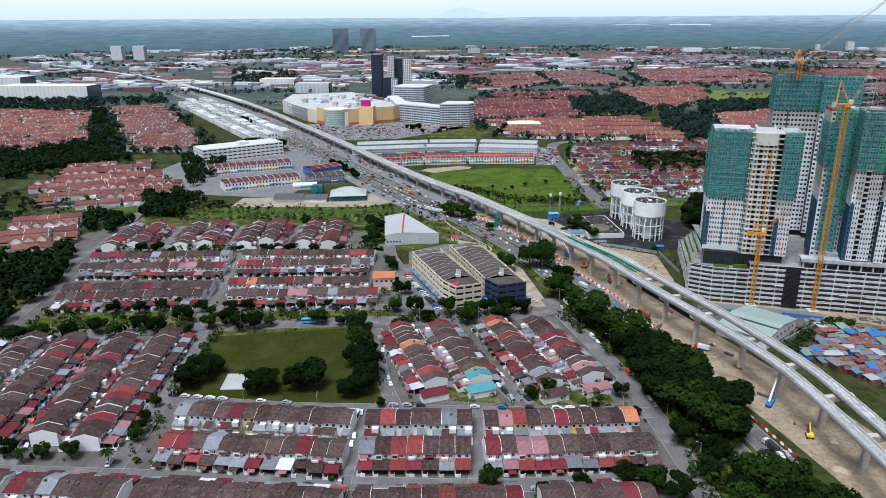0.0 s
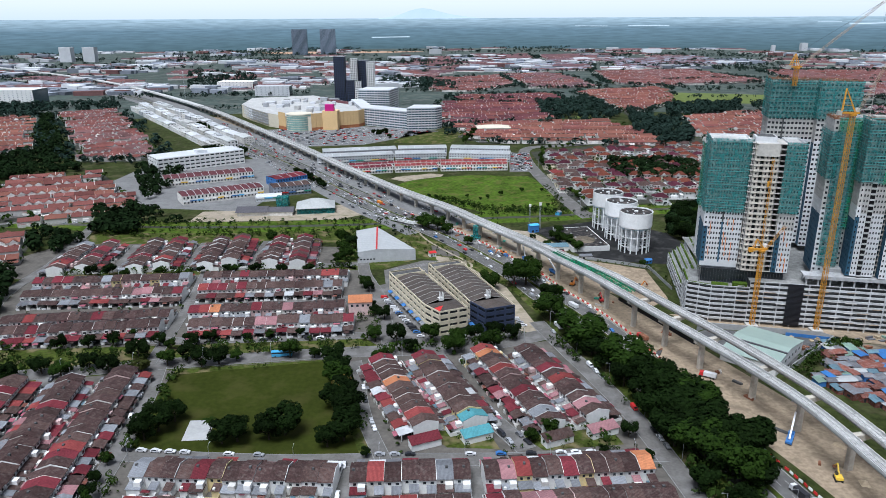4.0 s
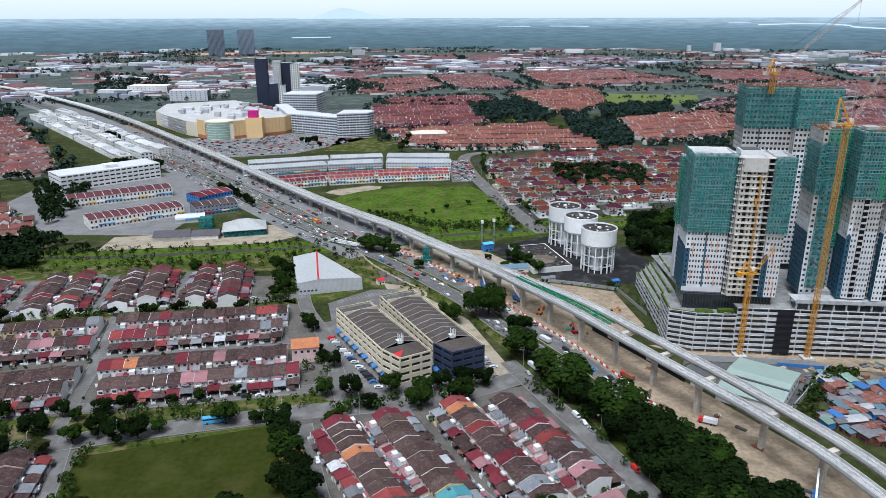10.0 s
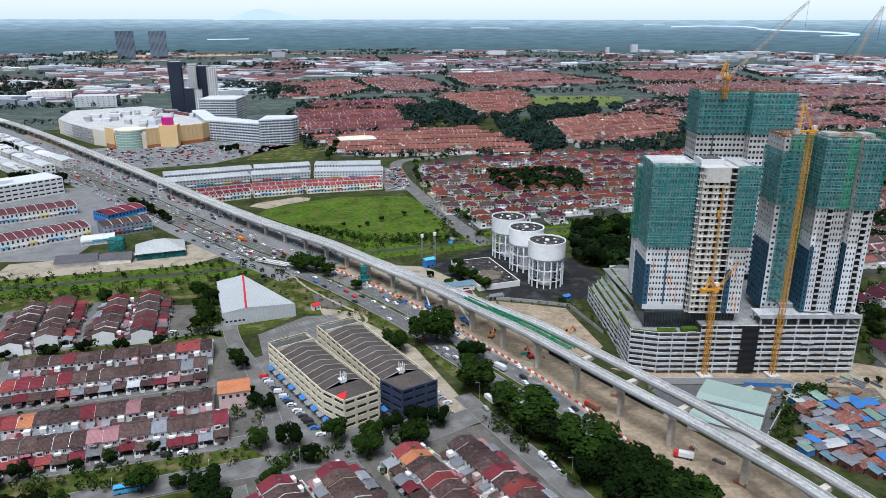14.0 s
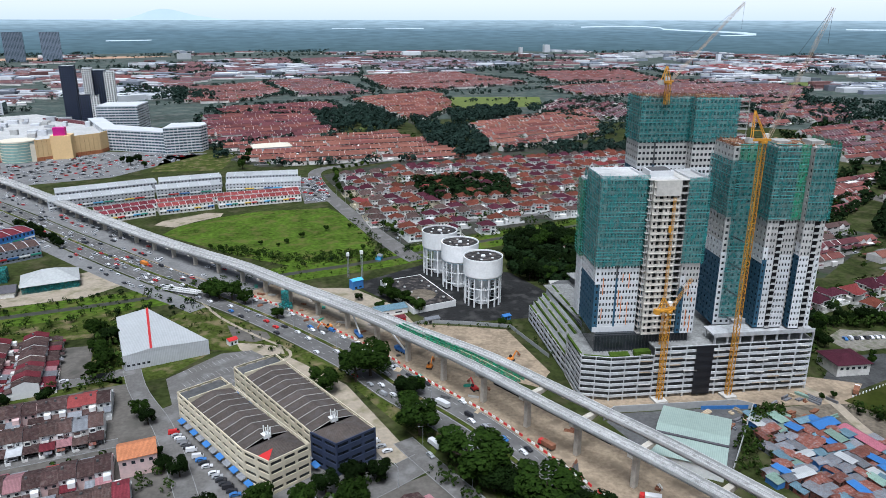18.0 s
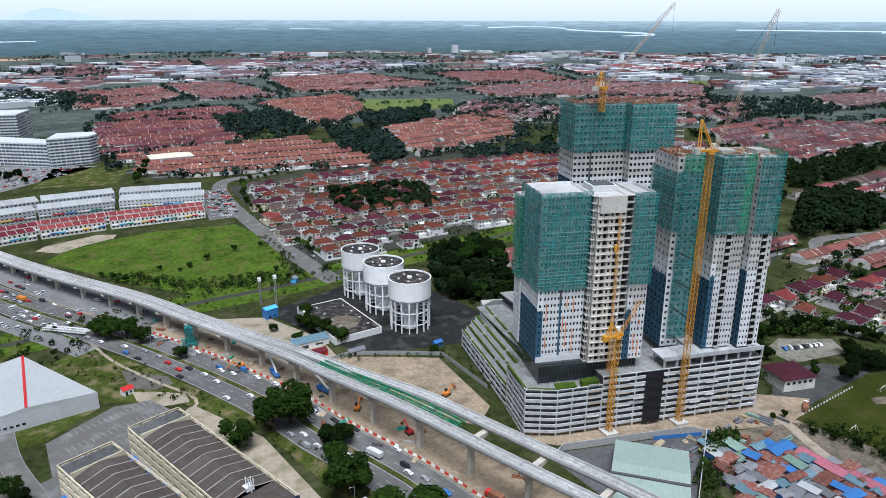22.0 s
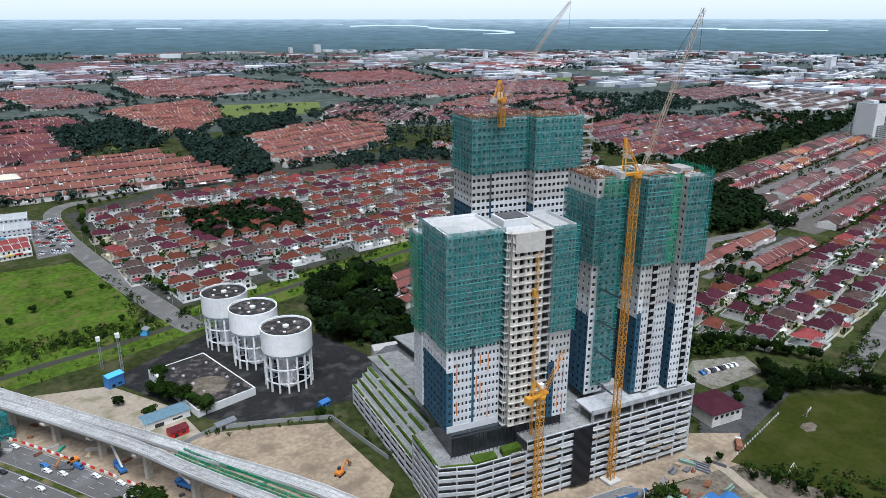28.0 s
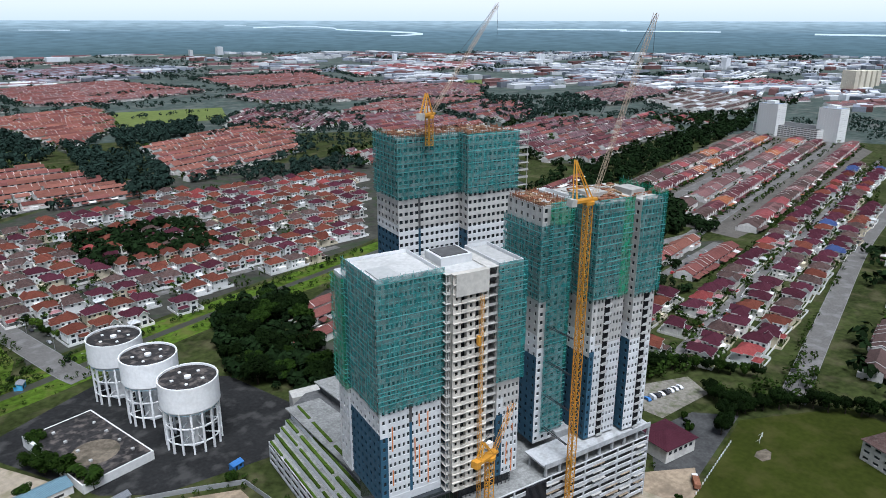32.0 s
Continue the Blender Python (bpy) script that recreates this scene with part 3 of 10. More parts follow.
road("wh_lane", [(62, 458), (52, 505), (42, 545), (27, 585), (16, 640)], 4.0)
road("west_lane", [(-170, 412), (-178, 463), (-201, 535), (-206, 600), (-230, 700)], 4.0)
road("v_lane_1", [(-56, 592), (-63, 655)], 3.2)
road("v_lane_2", [(-102, 588), (-111, 648)], 3.2)
road("v_lane_3", [(-152, 580), (-163, 640)], 3.2)

# highway
HW = smooth_line([(250, 215), (240, 270), (228, 325), (210, 385), (190, 455), (172, 508), (151, 550), (135, 587), (99, 648), (60, 703), (10, 768), (-60, 868), (-154, 1004), (-400, 1340), (-684, 1719), (-1000, 2010), (-1500, 2420)], 12)
b = Build()
strip(b, HW, -13, 13, 0.08, 0)
solo("highway", b, ["highway_asphalt"], "grey six-lane highway with worn asphalt", "road", kind="structure")
b = Build()
strip(b, HW, -1.0, 1.0, 0.0, 0, 0.3)
solo("median", b, ["grass"], "narrow grassed median of the highway", "median", kind="structure")
b = Build()
near = [p for p in HW if p[1] < 1100]
for d in (-12.4, -1.6, 1.6, 12.4):
    strip(b, near, d - 0.12, d + 0.12, 0.095, 0)
for d in (-8.8, -5.2, 5.2, 8.8):
    for x, y, a in along(offset_line(near, d), 9.0):
        c, s = math.cos(radians(a)), math.sin(radians(a))
        q = [(-1.5, -0.1), (1.5, -0.1), (1.5, 0.1), (-1.5, 0.1)]
        b.face([(x + c * u - s * v, y + s * u + c * v, 0.095) for u, v in q])
solo("lane_marking", b, ["white_line"], "white painted lane lines on the highway", "road marking", kind="structure")
# widened carriageways, service roads and interchange in the north-west
b = Build()
NW = [p for p in HW if p[1] > 690]
strip(b, NW, -27, -14.5, 0.065, 0)
strip(b, NW, 14.5, 46, 0.065, 0)
solo("service_road", b, ["pale_asphalt"], "broad grey service lanes beside the highway", "road", kind="structure")

# construction strip under the viaduct
VIA = smooth_line([(283, 285), (270, 330), (256.6, 370.6), (246, 396.8), (234.6, 421), (223, 446), (211.5, 471), (199, 498), (184.5, 530), (164, 571), (140, 622), (104, 681), (74, 731), (6, 826), (-165, 1088), (-425, 1465), (-703, 1804), (-979, 2094), (-1359, 2418), (-1837, 2796)], 9.0)
b = Build()
strip(b, [p for p in VIA if p[1] < 760], -21, 17, 0.04, 0)
solo("site_strip", b, ["sand"], "bare sandy construction ground below the viaduct", "ground", kind="structure")
b = Build()
strip(b, [p for p in VIA if 750 < p[1] < 1400], -16, 12, 0.045, 0)
solo("site_strip_far", b, ["sand"], "dusty construction ground under the far viaduct", "ground", kind="structure")
sheet("site_basin", [(176, 622), (158, 612), (190, 556), (216, 532), (228, 545), (225, 600), (200, 612)], 0.07, "sand", "excavated sandy plot behind a hoarding", "ground")
sheet("site_yard", [(118, 700), (104, 690), (150, 615), (176, 620), (172, 650), (150, 690)], 0.06, "pale_sand", "pale sandy yard with tracks", "ground")
sheet("tower_apron", [(222, 520), (240, 505), (300, 489), (352, 478), (372, 492), (352, 505), (300, 520), (250, 520)], 0.05, "sand", "muddy sand apron round the podium", "ground")
sheet("shack_lane", [(300, 489), (318, 484), (352, 480), (375, 462), (380, 420), (366, 400), (300, 408), (288, 440), (292, 470)], 0.045, "dark_dirt", "trodden dirt lanes between shacks", "ground")
sheet("tank_yard", [(150, 697), (218, 730), (262, 690), (275, 636), (262, 610), (200, 617), (182, 632)], 0.09, "dark_asphalt", "dark stained asphalt yard of the water works", "ground")
sheet("warehouse_yard", [(66, 612), (40, 590), (46, 556), (72, 576), (100, 585), (82, 612)], 0.1, "asphalt", "grey asphalt car park with white bays", "ground")
sheet("office_forecourt", [(60, 455), (118, 470), (138, 480), (100, 580), (92, 590), (40, 560), (48, 520)], 0.03, "asphalt", "grey asphalt round two shop office blocks", "ground")
sheet("dirt_track", [(132, 492), (146, 484), (126, 560), (100, 600), (92, 590), (112, 560)], 0.045, "pale_sand", "pale dirt track beside the offices", "ground")
sheet("verge_grass", [(94, 606), (128, 560), (142, 520), (150, 500), (158, 520), (128, 577), (82, 648), (50, 690), (20, 650), (62, 618)], 0.035, "grass", "rough grass with dirt patches by the highway", "verge")
sheet("bare_patch", [(74, 624), (86, 619), (98, 612), (99, 603), (84, 604), (76, 614)], 0.06, "pale_sand", "patch of bare pinkish soil", "ground")
sheet("old_slab", [(69, 650), (80, 641), (91, 634), (93, 625), (84, 622), (73, 628)], 0.05, "estate_paving", "cracked pale slab in rough grass", "ground")
b = Build()
strip(b, smooth_line([(48, 704), (54, 690), (65, 663), (84, 632), (99, 611), (102, 600), (95, 590)], 5), -0.9, 0.9, 0.07, 0)
solo("foot_path", b, ["pale_sand"], "narrow trodden path through rough grass", "path", kind="structure")
sheet("vacant_lot", [(16, 856), (28, 880), (60, 900), (97, 912), (160, 908), (176, 860), (182, 780), (172, 745), (126, 736), (81, 776), (42, 824)], 0.05, "bright_grass", "bright green overgrown vacant lot", "field")
sheet("lot_soil", [(6.6, 888), (12, 900), (49, 919), (64, 914), (62, 903), (40, 890), (24, 876)], 0.06, "pale_sand", "bare brown soil at the edge of the lot", "ground")
b = Build()
canal = smooth_line([(-300, 700), (-160, 690), (-40, 700), (40, 712), (110, 730), (172, 741), (258, 765), (434, 806), (600, 850)], 15)
strip(b, canal, -17, 17, 0.03, 0)
solo("canal_bank", b, ["bright_grass"], "green grassy banks along a drainage canal", "verge", kind="structure")
b = Build()
strip(b, canal, -3, 3, 0.057, 0)
solo("water", b, ["water_brown"], "muddy brown water in a drainage canal", "canal", kind="structure")
sheet("clearing", [(-150, 706), (-20, 720), (6, 742), (-20, 775), (-80, 752), (-150, 742)], 0.06, "pale_sand", "pale sandy clearing round a pavilion", "ground")
sheet("sports_field", [(350, 481), (420, 498), (470, 470), (460, 380), (385, 400)], 0.056, "park_grass", "olive green school sports field", "field")
b = Build()
strip(b, smooth_line([(338, 506), (342, 492), (344, 481), (340, 464), (337.5, 446), (337, 428), (340, 404)], 4), -2.4, 2.4, 0.085, 0)
solo("site_track", b, ["pale_sand"], "pale dirt track between shacks and a field", "path", kind="structure")
sheet("school_yard", [(340, 482), (424, 500), (410, 516), (382, 520), (355, 500)], 0.04, "yard_asphalt", "dark paved yard beside a sports field", "ground")
sheet("car_lot", [(395, 522), (432, 520), (440, 536), (412, 548), (394, 540)], 0.06, "gravel_lot", "grey gravel parking lot", "ground")
sheet("scrub_east", [(460, 500), (420, 560), (500, 640), (690, 640), (760, 600), (1300, 640), (1300, 560), (800, 480)], 0.03, "scrub", "scrub and gardens of an eastern estate", "pavement")
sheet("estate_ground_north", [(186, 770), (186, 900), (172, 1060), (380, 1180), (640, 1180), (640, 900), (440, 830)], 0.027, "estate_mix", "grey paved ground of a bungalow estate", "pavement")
road("bend", [(205, 735), (198, 762), (178, 874), (163, 1010), (172, 1090), (230, 1115), (363, 1185), (560, 1300), (744, 1435), (900, 1560)], 7.0, label="grey asphalt road curving past the shops")
road("east_one", [(600, 655), (704, 676), (802, 696), (1050, 744), (1178, 768), (1300, 800)], 6.0, label="grey road between orange roofed terraces")
road("east_two", [(455, 490), (580, 522), (733, 560), (865, 586), (1100, 630)], 6.0, label="grey road along an eastern estate")
road("east_three", [(690, 742), (815, 762), (1010, 801), (1186, 849)], 5.0, label="grey road between orange roofed terraces")
road("east_link", [(560, 640), (596, 676), (666, 670), (704, 676)], 5.0, label="grey lane beside a wood")
sheet("mall_park", [(-260, 1240), (-170, 1085), (-60, 1110), (40, 1240), (-90, 1290)], 0.05, "pale_asphalt", "wide grey car park of a shopping mall", "car park")
sheet("shop_court", [(140, 930), (170, 935), (160, 1050), (142, 1060)], 0.05, "asphalt", "grey parking court beside shops", "car park")
sheet("dry_lot", [(-20, 1130), (60, 1120), (80, 1230), (-10, 1240)], 0.05, "grass", "dry grass lot before an office block", "ground")
sheet("west_shop_yard", [(-300, 760), (-110, 745), (-95, 860), (-150, 1000), (-300, 990)], 0.03, "pale_asphalt", "grey paved yards round shop rows", "pavement")

# ---- terraced houses ----
rng = random.Random(7)
UNIT = 6.1


def unit_meshes(k):
    """One kind of narrow two-storey house: x along the row, front towards -y."""
    r = random.Random(100 + k)
    W = UNIT - 0.02
    body = Build()
    body.box(0.0, W, -5.0, 5.0, 0.0, 6.2)
    body.face([(0.001, 5, 6.2), (0.001, -5, 6.2), (0.001, 0, 7.9)])
    body.face([(W - 0.001, -5, 6.2), (W - 0.001, 5, 6.2), (W - 0.001, 0, 7.9)])
    # kitchen wing and yard walls behind, porch columns and front wall
    body.box(0.3, W * (0.55 if k % 2 else 0.95), 5.02, 8.2, 0, 3.0)
    body.box(0, 0.15, 5.0, 10.2, 0, 1.9)
    body.box(0, W, 10.2, 10.35, 0, 1.8)
    for x in (0.1, W - 0.35):
        body.box(x, x + 0.25, -9.9, -9.65, 0, 3.0)
    body.box(0, 0.15, -11.0, -5.0, 0, 1.3)
    body.box(0, W * 0.3, -11.1, -10.95, 0, 1.3)
    body.box(W * 0.3, W * 0.34, -11.1, -10.9, 0, 1.9)
    if k in (0, 3, 4):  # framed upper bay above the porch
        body.box(0.5, 2.9, -5.6, -5.02, 3.6, 6.0)
        body.box(0.8, 2.6, -5.64, -5.58, 4.2, 5.3, 1)
    if k in (1, 5):  # party wall above the roof
        for s in (-1, 1):
            low = [(-0.07, s * 5.3), (0.09, s * 5.3), (0.09, 0), (-0.07, 0)]
            if s > 0:
                low = [low[3], low[2], low[1], low[0]]
            zz = [5.95 if abs(p[1]) > 1 else 7.85 for p in low]
            body.solid([(x, y, z) for (x, y), z in zip(low, zz)], [(x, y, z + 0.36) for (x, y), z in zip(low, zz)])
    if k in (0, 4):  # raised rear extension
        body.box(0.4, W * 0.5, 5.02, 7.4, 3.0, 5.2)
    if k in (2, 5):  # balcony over the porch
        body.box(0.8, 3.4, -6.4, -5.02, 3.7, 4.5)
    # ground floor door and rear openings, sunk dark panes
    for x0, x1, z0, z1 in ((0.6, 2.6, 0.1, 2.3), (3.3, 5.4, 0.9, 2.3)):
        body.box(x0, x1, -5.04, -4.98, z0, z1, 1)
    for x0, x1, z0, z1 in ((0.9, 2.1, 4.2, 5.2), (3.7, 4.7, 4.2, 5.2)):
        body.box(x0, x1, 4.98, 5.05, z0, z1, 1)
    roof = Build()
    roof.gable(0.0, W, -5.0, 5.0, 6.2, 1.75, 0.55, 0.16, 0)
    if k in (0, 2, 4):  # water tank hatch or vent on the ridge
        x = r.uniform(1.5, 4.4)
        roof.box(x, x + 0.9, 0.6, 1.4, 7.5, 8.4, 1)
    back = Build()
    x1 = W * (0.55 if k % 2 else 0.95)
    z = [3.0, 3.0, 3.7, 3.7]
    p = [(0.1, 8.6), (0.1, 5.02), (x1 + 0.2, 5.02), (x1 + 0.2, 8.6)]
    zz = [3.0, 3.7, 3.7, 3.0]
    p, zz = p[::-1], zz[::-1]
    back.solid([(a, c, e) for (a, c), e in zip(p, zz)], [(a, c, e + 0.12) for (a, c), e in zip(p, zz)], 0, None, True)
    porch = Build()
    deep = r.choice((4.6, 5.2, 5.8))
    if k % 3 == 2:
        porch.gable(0.1, W - 0.1, -5.0 - deep, -5.02, 3.0, 1.0, 0.2, 0.14, 0)
    else:
        p = [(0.05, -5.0 - deep), (W - 0.05, -5.0 - deep), (W - 0.05, -5.02), (0.05, -5.02)]
        zz = [2.9, 2.9, 3.6, 3.6]
        porch.solid([(a, c, e) for (a, c), e in zip(p, zz)], [(a, c, e + 0.14) for (a, c), e in zip(p, zz)], 0, None, True)
    win = Build()
    win.box(-0.6, 0.6, -0.05, 0.05, 0, 1.1, 1)
    for a0, a1, c0, c1 in ((-0.68, -0.58, 0, 1.1), (0.58, 0.68, 0, 1.1), (-0.04, 0.04, 0, 1.1), (-0.68, 0.68, -0.1, 0.0), (-0.68, 0.68, 1.1, 1.2)):
        win.box(a0, a1, -0.11, 0.05, c0, c1, 0)
    return dict(body=body.mesh("house", ["house_wall", "window_dark"]), roof=roof.mesh("roof", ["roof_brown", "dark_concrete"]),
                porch=porch.mesh("porch_roof", ["roof_brown"]), back=back.mesh("back_roof", ["roof_grey"]), win=win.mesh("window", ["white_paint", "window_dark"]))


UNITS = [unit_meshes(k) for k in range(6)]
ROOFS = ["roof_brown"] * 9 + ["roof_umber"] * 6 + ["roof_maroon"] * 3 + ["roof_red"] + ["roof_grey"]
PORCH = ["roof_brown"] * 4 + ["roof_maroon"] * 4 + ["roof_umber"] * 2 + ["roof_red"] * 2 + ["roof_grey"] * 2 + ["roof_pink"] + ["sheet_grey"] * 2 + ["white_sheet_roof"]
WALLS = ["house_wall"] * 4 + ["white_paint"] * 6 + ["pink_wall"] * 2 + ["yellow_wall"]
ROW_COUNT = 0
ROWS = []


def terrace(p0, p1, front, special=None, near=True, roofs=ROOFS, ends=()):
    """A row with its ridge from p0 to p1; front: +1 if the houses face the left of that way, -1 the right.
    special: roof colours of some houses; ends: roof colour of the gable ends."""
    global ROW_COUNT
    ROW_COUNT += 1
    p0, p1 = Vector(p0), Vector(p1)
    if front > 0:
        p0, p1 = p1, p0
    L = (p1 - p0).length
    n = max(2, round(L / UNIT))
    turn = math.degrees(math.atan2(p1.y - p0.y, p1.x - p0.x))
    row = thing("terrace_row", at(p0.x, p0.y, 0, turn), "row of two-storey terraced houses with brown and maroon roofs", "terraced houses", "terraced rows")
    scale = L / n / UNIT
    special = special or {}
    ROWS.append((p0.x, p0.y, turn, n, scale))
    base = rng.choice(("roof_brown", "roof_umber"))
    for i in range(n):
        k = rng.randrange(6)
        u = UNITS[k]
        lift = rng.choice((0, 0, 0.25, 0.5, 0.8))
        h = part("house", u["body"], row, "", at(i * UNIT * scale, rng.choice((0, 0, 0.35, -0.35)), 0, 0, scale, 1.13, 1 + lift / 7.5), ["white_paint" if i in (0, n - 1) else rng.choice(WALLS)])
        j = i if front < 0 else n - 1 - i
        rc = special.get(j) or (base if rng.random() < 0.45 else rng.choice(roofs))
        part("roof", u["roof"], h, "", None, [rc])
        part("porch_roof", u["porch"], h, "", None, [rng.choice(PORCH)])
        part("back_roof", u["back"], h, "", None, [rng.choice(("roof_grey", "roof_brown", "roof_maroon", "roof_umber", "roof_grey", "roof_pink"))])
        if near:
            for x in (1.6, 4.4):
                part("window", u["win"], h, "", at(x, -5.03, 4.25))
    return row


# rows south of the field
terrace((-23, 346), (55.3, 345.6), 1, {4: "roof_maroon", 5: "roof_brown", 8: "roof_brown"})
terrace((-18.5, 322), (57.5, 322.5), -1, {0: "roof_red", 1: "roof_maroon", 3: "roof_grey"})
terrace((60.5, 346.5), (106, 351), 1, {1: "roof_red"})
terrace((62.5, 325.5), (107, 330), -1, {2: "roof_red", 3: "roof_red"})
terrace((111, 350.5), (176, 360.5), 1, {1: "roof_pink", 2: "roof_red", 10: "roof_orange"})
terrace((112.5, 330.3), (180.5, 340.8), -1, {2: "roof_pink", 3: "roof_pink"})
terrace((-150, 286), (-63, 288), 1)
terrace((-60, 288.3), (-17, 289.5), 1)
terrace((-13, 290.5), (62.9, 291.3), 1)
terrace((68, 292), (128, 300), 1)
terrace((134, 301), (175, 308), 1)
# rows west of the field
terrace((-66, 425), (-51, 318.5), 1, {3: "roof_brown"})
terrace((-86.5, 414), (-70.5, 320), -1)
terrace((-115, 413), (-99, 318), 1, {2: "roof_maroon", 4: "roof_maroon"})
terrace((-136.5, 410), (-121, 318), -1)
terrace((-163, 405), (-149, 318), 1)
# rows east of the field
terrace((58.5, 443), (86.8, 381.6), -1, {0: "roof_maroon", 4: "roof_orange", 9: "roof_red"})
terrace((79, 448.5), (107.6, 386.8), 1, {10: "roof_teal"})
terrace((109.5, 457.5), (140.8, 386), -1, {0: "roof_red", 1: "roof_orange", 4: "roof_red"})
terrace((132.5, 459), (161, 393.8), 1, {10: "roof_pink"})
# rows north of the boulevard
terrace((-185, 542.2), (-86, 555.8), 1)
terrace((-178, 518.5), (-80, 530.6), -1, {12: "roof_pink", 11: "roof_pink"})
terrace((-166, 480), (-73, 494.8), 1)
terrace((-160, 464.5), (-72, 479.3), -1)
terrace((-77, 559), (18.7, 568.7), 1, {14: "roof_red", 13: "roof_red"})
terrace((-72, 536), (18.9, 547), -1, {0: "roof_red", 13: "roof_grey"})
terrace((-64, 500.8), (27, 512), 1, {9: "roof_pink", 2: "roof_orange"})
terrace((-56, 480.2), (36, 492.7), -1, {6: "roof_pink", 7: "roof_pink", 15: "roof_red"})
# rows running north
for a, c, s in (((-47.6, 645.6), (-42, 590), -1), ((-30.3, 650), (-21.7, 588), 1), ((-80.6, 650), (-71, 588), 1), ((-94.4, 640), (-86.2, 582), -1),
                ((-128, 640), (-117, 580), 1), ((-144, 634), (-134, 574), -1), ((-178, 630), (-170, 572), 1), ((-194, 622), (-187, 566), -1)):
    terrace(a, c, s, near=False)

# ---- apartment towers under construction, on their podium ----
TOWER_TURN = -11.0


def facade(b, p0, p1, z0, z1, storeys, bays, zones, wf=0.55, sill=0.9, head=0.7, deep=0.35):
    """A wall from p0 to p1 with its outside on the right, and sunk window openings; zones: (height up to, slot)."""
    p0, p1 = Vector(p0), Vector(p1)
    L = (p1 - p0).length
    d = (p1 - p0) / L
    n = Vector((d.y, -d.x))
    if deep < 0:
        p0 = p0 - n * deep
        deep = -deep
    B = L / bays
    w = B * wf
    h = (z1 - z0) / storeys
    us = [(0.0, False)]
    for i in range(bays):
        us += [(i * B + (B - w) / 2, True), (i * B + (B + w) / 2, False)]
    us.append((L, False))
    zs = [(z0, False)]
    for k in range(storeys):
        zs += [(z0 + k * h + max(sill, 0.01), True), (z0 + (k + 1) * h - head, False)]
    zs.append((z1, False))
    cuts = [zt for zt, _ in zones if z0 + 0.05 < zt < z1 - 0.05 and all(abs(zt - z) > 0.02 for z, _ in zs)]
    for zt in cuts:
        i = max(k for k, (z, _) in enumerate(zs) if z < zt)
        zs.insert(i + 1, (zt, zs[i][1]))
    verts = {}

    def v(i, k, o):
        key = (i, k, o)
        if key not in verts:
            q = p0 + d * us[i][0] - n * o
            verts[key] = len(b.v)
            b.v.append((q.x, q.y, zs[k][0]))
        return verts[key]

    def quad(ids, slot):
        b.f.append(ids)
        b.m.append(slot)
    nu, nz = len(us) - 1, len(zs) - 1
    for k in range(nz):
        zm = (zs[k][0] + zs[k + 1][0]) / 2
        slot = next((m for zt, m in zones if zm < zt), zones[-1][1])
        for i in range(nu):
            if not (us[i][1] and zs[k][1]):
                quad((v(i, k, 0), v(i + 1, k, 0), v(i + 1, k + 1, 0), v(i, k + 1, 0)), slot)
                continue
            quad((v(i, k, 0), v(i, k + 1, 0), v(i, k + 1, deep), v(i, k, deep)), slot)
            quad((v(i + 1, k, 0), v(i + 1, k, deep), v(i + 1, k + 1, deep), v(i + 1, k + 1, 0)), slot)
            if not zs[k - 1][1]:
                quad((v(i, k, 0), v(i, k, deep), v(i + 1, k, deep), v(i + 1, k, 0)), slot)
            if not zs[k + 1][1]:
                quad((v(i, k + 1, 0), v(i + 1, k + 1, 0), v(i + 1, k + 1, deep), v(i, k + 1, deep)), slot)
    slot = zones[-1][1] if z1 > zones[0][0] else zones[0][1]
    for i in range(nu):
        quad((v(i, nz, 0), v(i + 1, nz, 0), v(i + 1, nz, deep), v(i, nz, deep)), slot)


def net(parent, p0, p1, z0, z1, material, seed, out=0.9):
    """A hung safety net with slack, its ropes and scaffold tubes as a part of it."""
    r = random.Random(seed)
    p0, p1 = Vector(p0), Vector(p1)
    L = (p1 - p0).length
    d = (p1 - p0) / L
    n = Vector((d.y, -d.x))
    nx, nz = max(3, int(L / 1.6)), max(3, int((z1 - z0) / 2.4))
    b = Build()
    P = {}
    for i in range(nx + 1):
        for k in range(nz + 1):
            o = out + 0.22 * math.sin(i * 1.9 + seed) + r.uniform(-0.16, 0.16)
            q = p0 + d * (-out + (L + 2 * out) * i / nx) + n * o
            zz = z0 + (z1 - z0) * k / nz
            if k == 0:
                zz += r.uniform(-0.5, 0.2)
            P[i, k] = len(b.v)
            b.v.append((q.x, q.y, zz))
    for i in range(nx):
        for k in range(nz):
            b.f.append((P[i, k], P[i + 1, k], P[i + 1, k + 1], P[i, k + 1]))
            b.m.append(0)
    ob = part("safety_net", b.mesh("safety_net", [material]), parent, "green debris netting over scaffold")
    t = Build()
    k = z0 + 1.0
    while k < z1:
        a, c = p0 + n * (out + 0.2) - d * out, p1 + n * (out + 0.2) + d * out
        zj = r.uniform(-0.15, 0.15)
        t.beam((a.x, a.y, k + zj), (c.x, c.y, k + r.uniform(-0.15, 0.15)), 0.05, 0.07 if r.random() < 0.6 else 0.3)
        k += 1.52
    s = 0.8
    while s < L:
        q = p0 + d * s + n * (out + 0.2)
        t.beam((q.x, q.y, z0), (q.x, q.y, z1 + 0.8), 0.07, 0.07)
        s += r.choice((1.6, 2.4, 2.4, 3.1))
    stuff = part("scaffold_tube", t.mesh("scaffold_tube", ["net_rope"]), ob)
    stuff["kind"] = "stuff"
    return ob


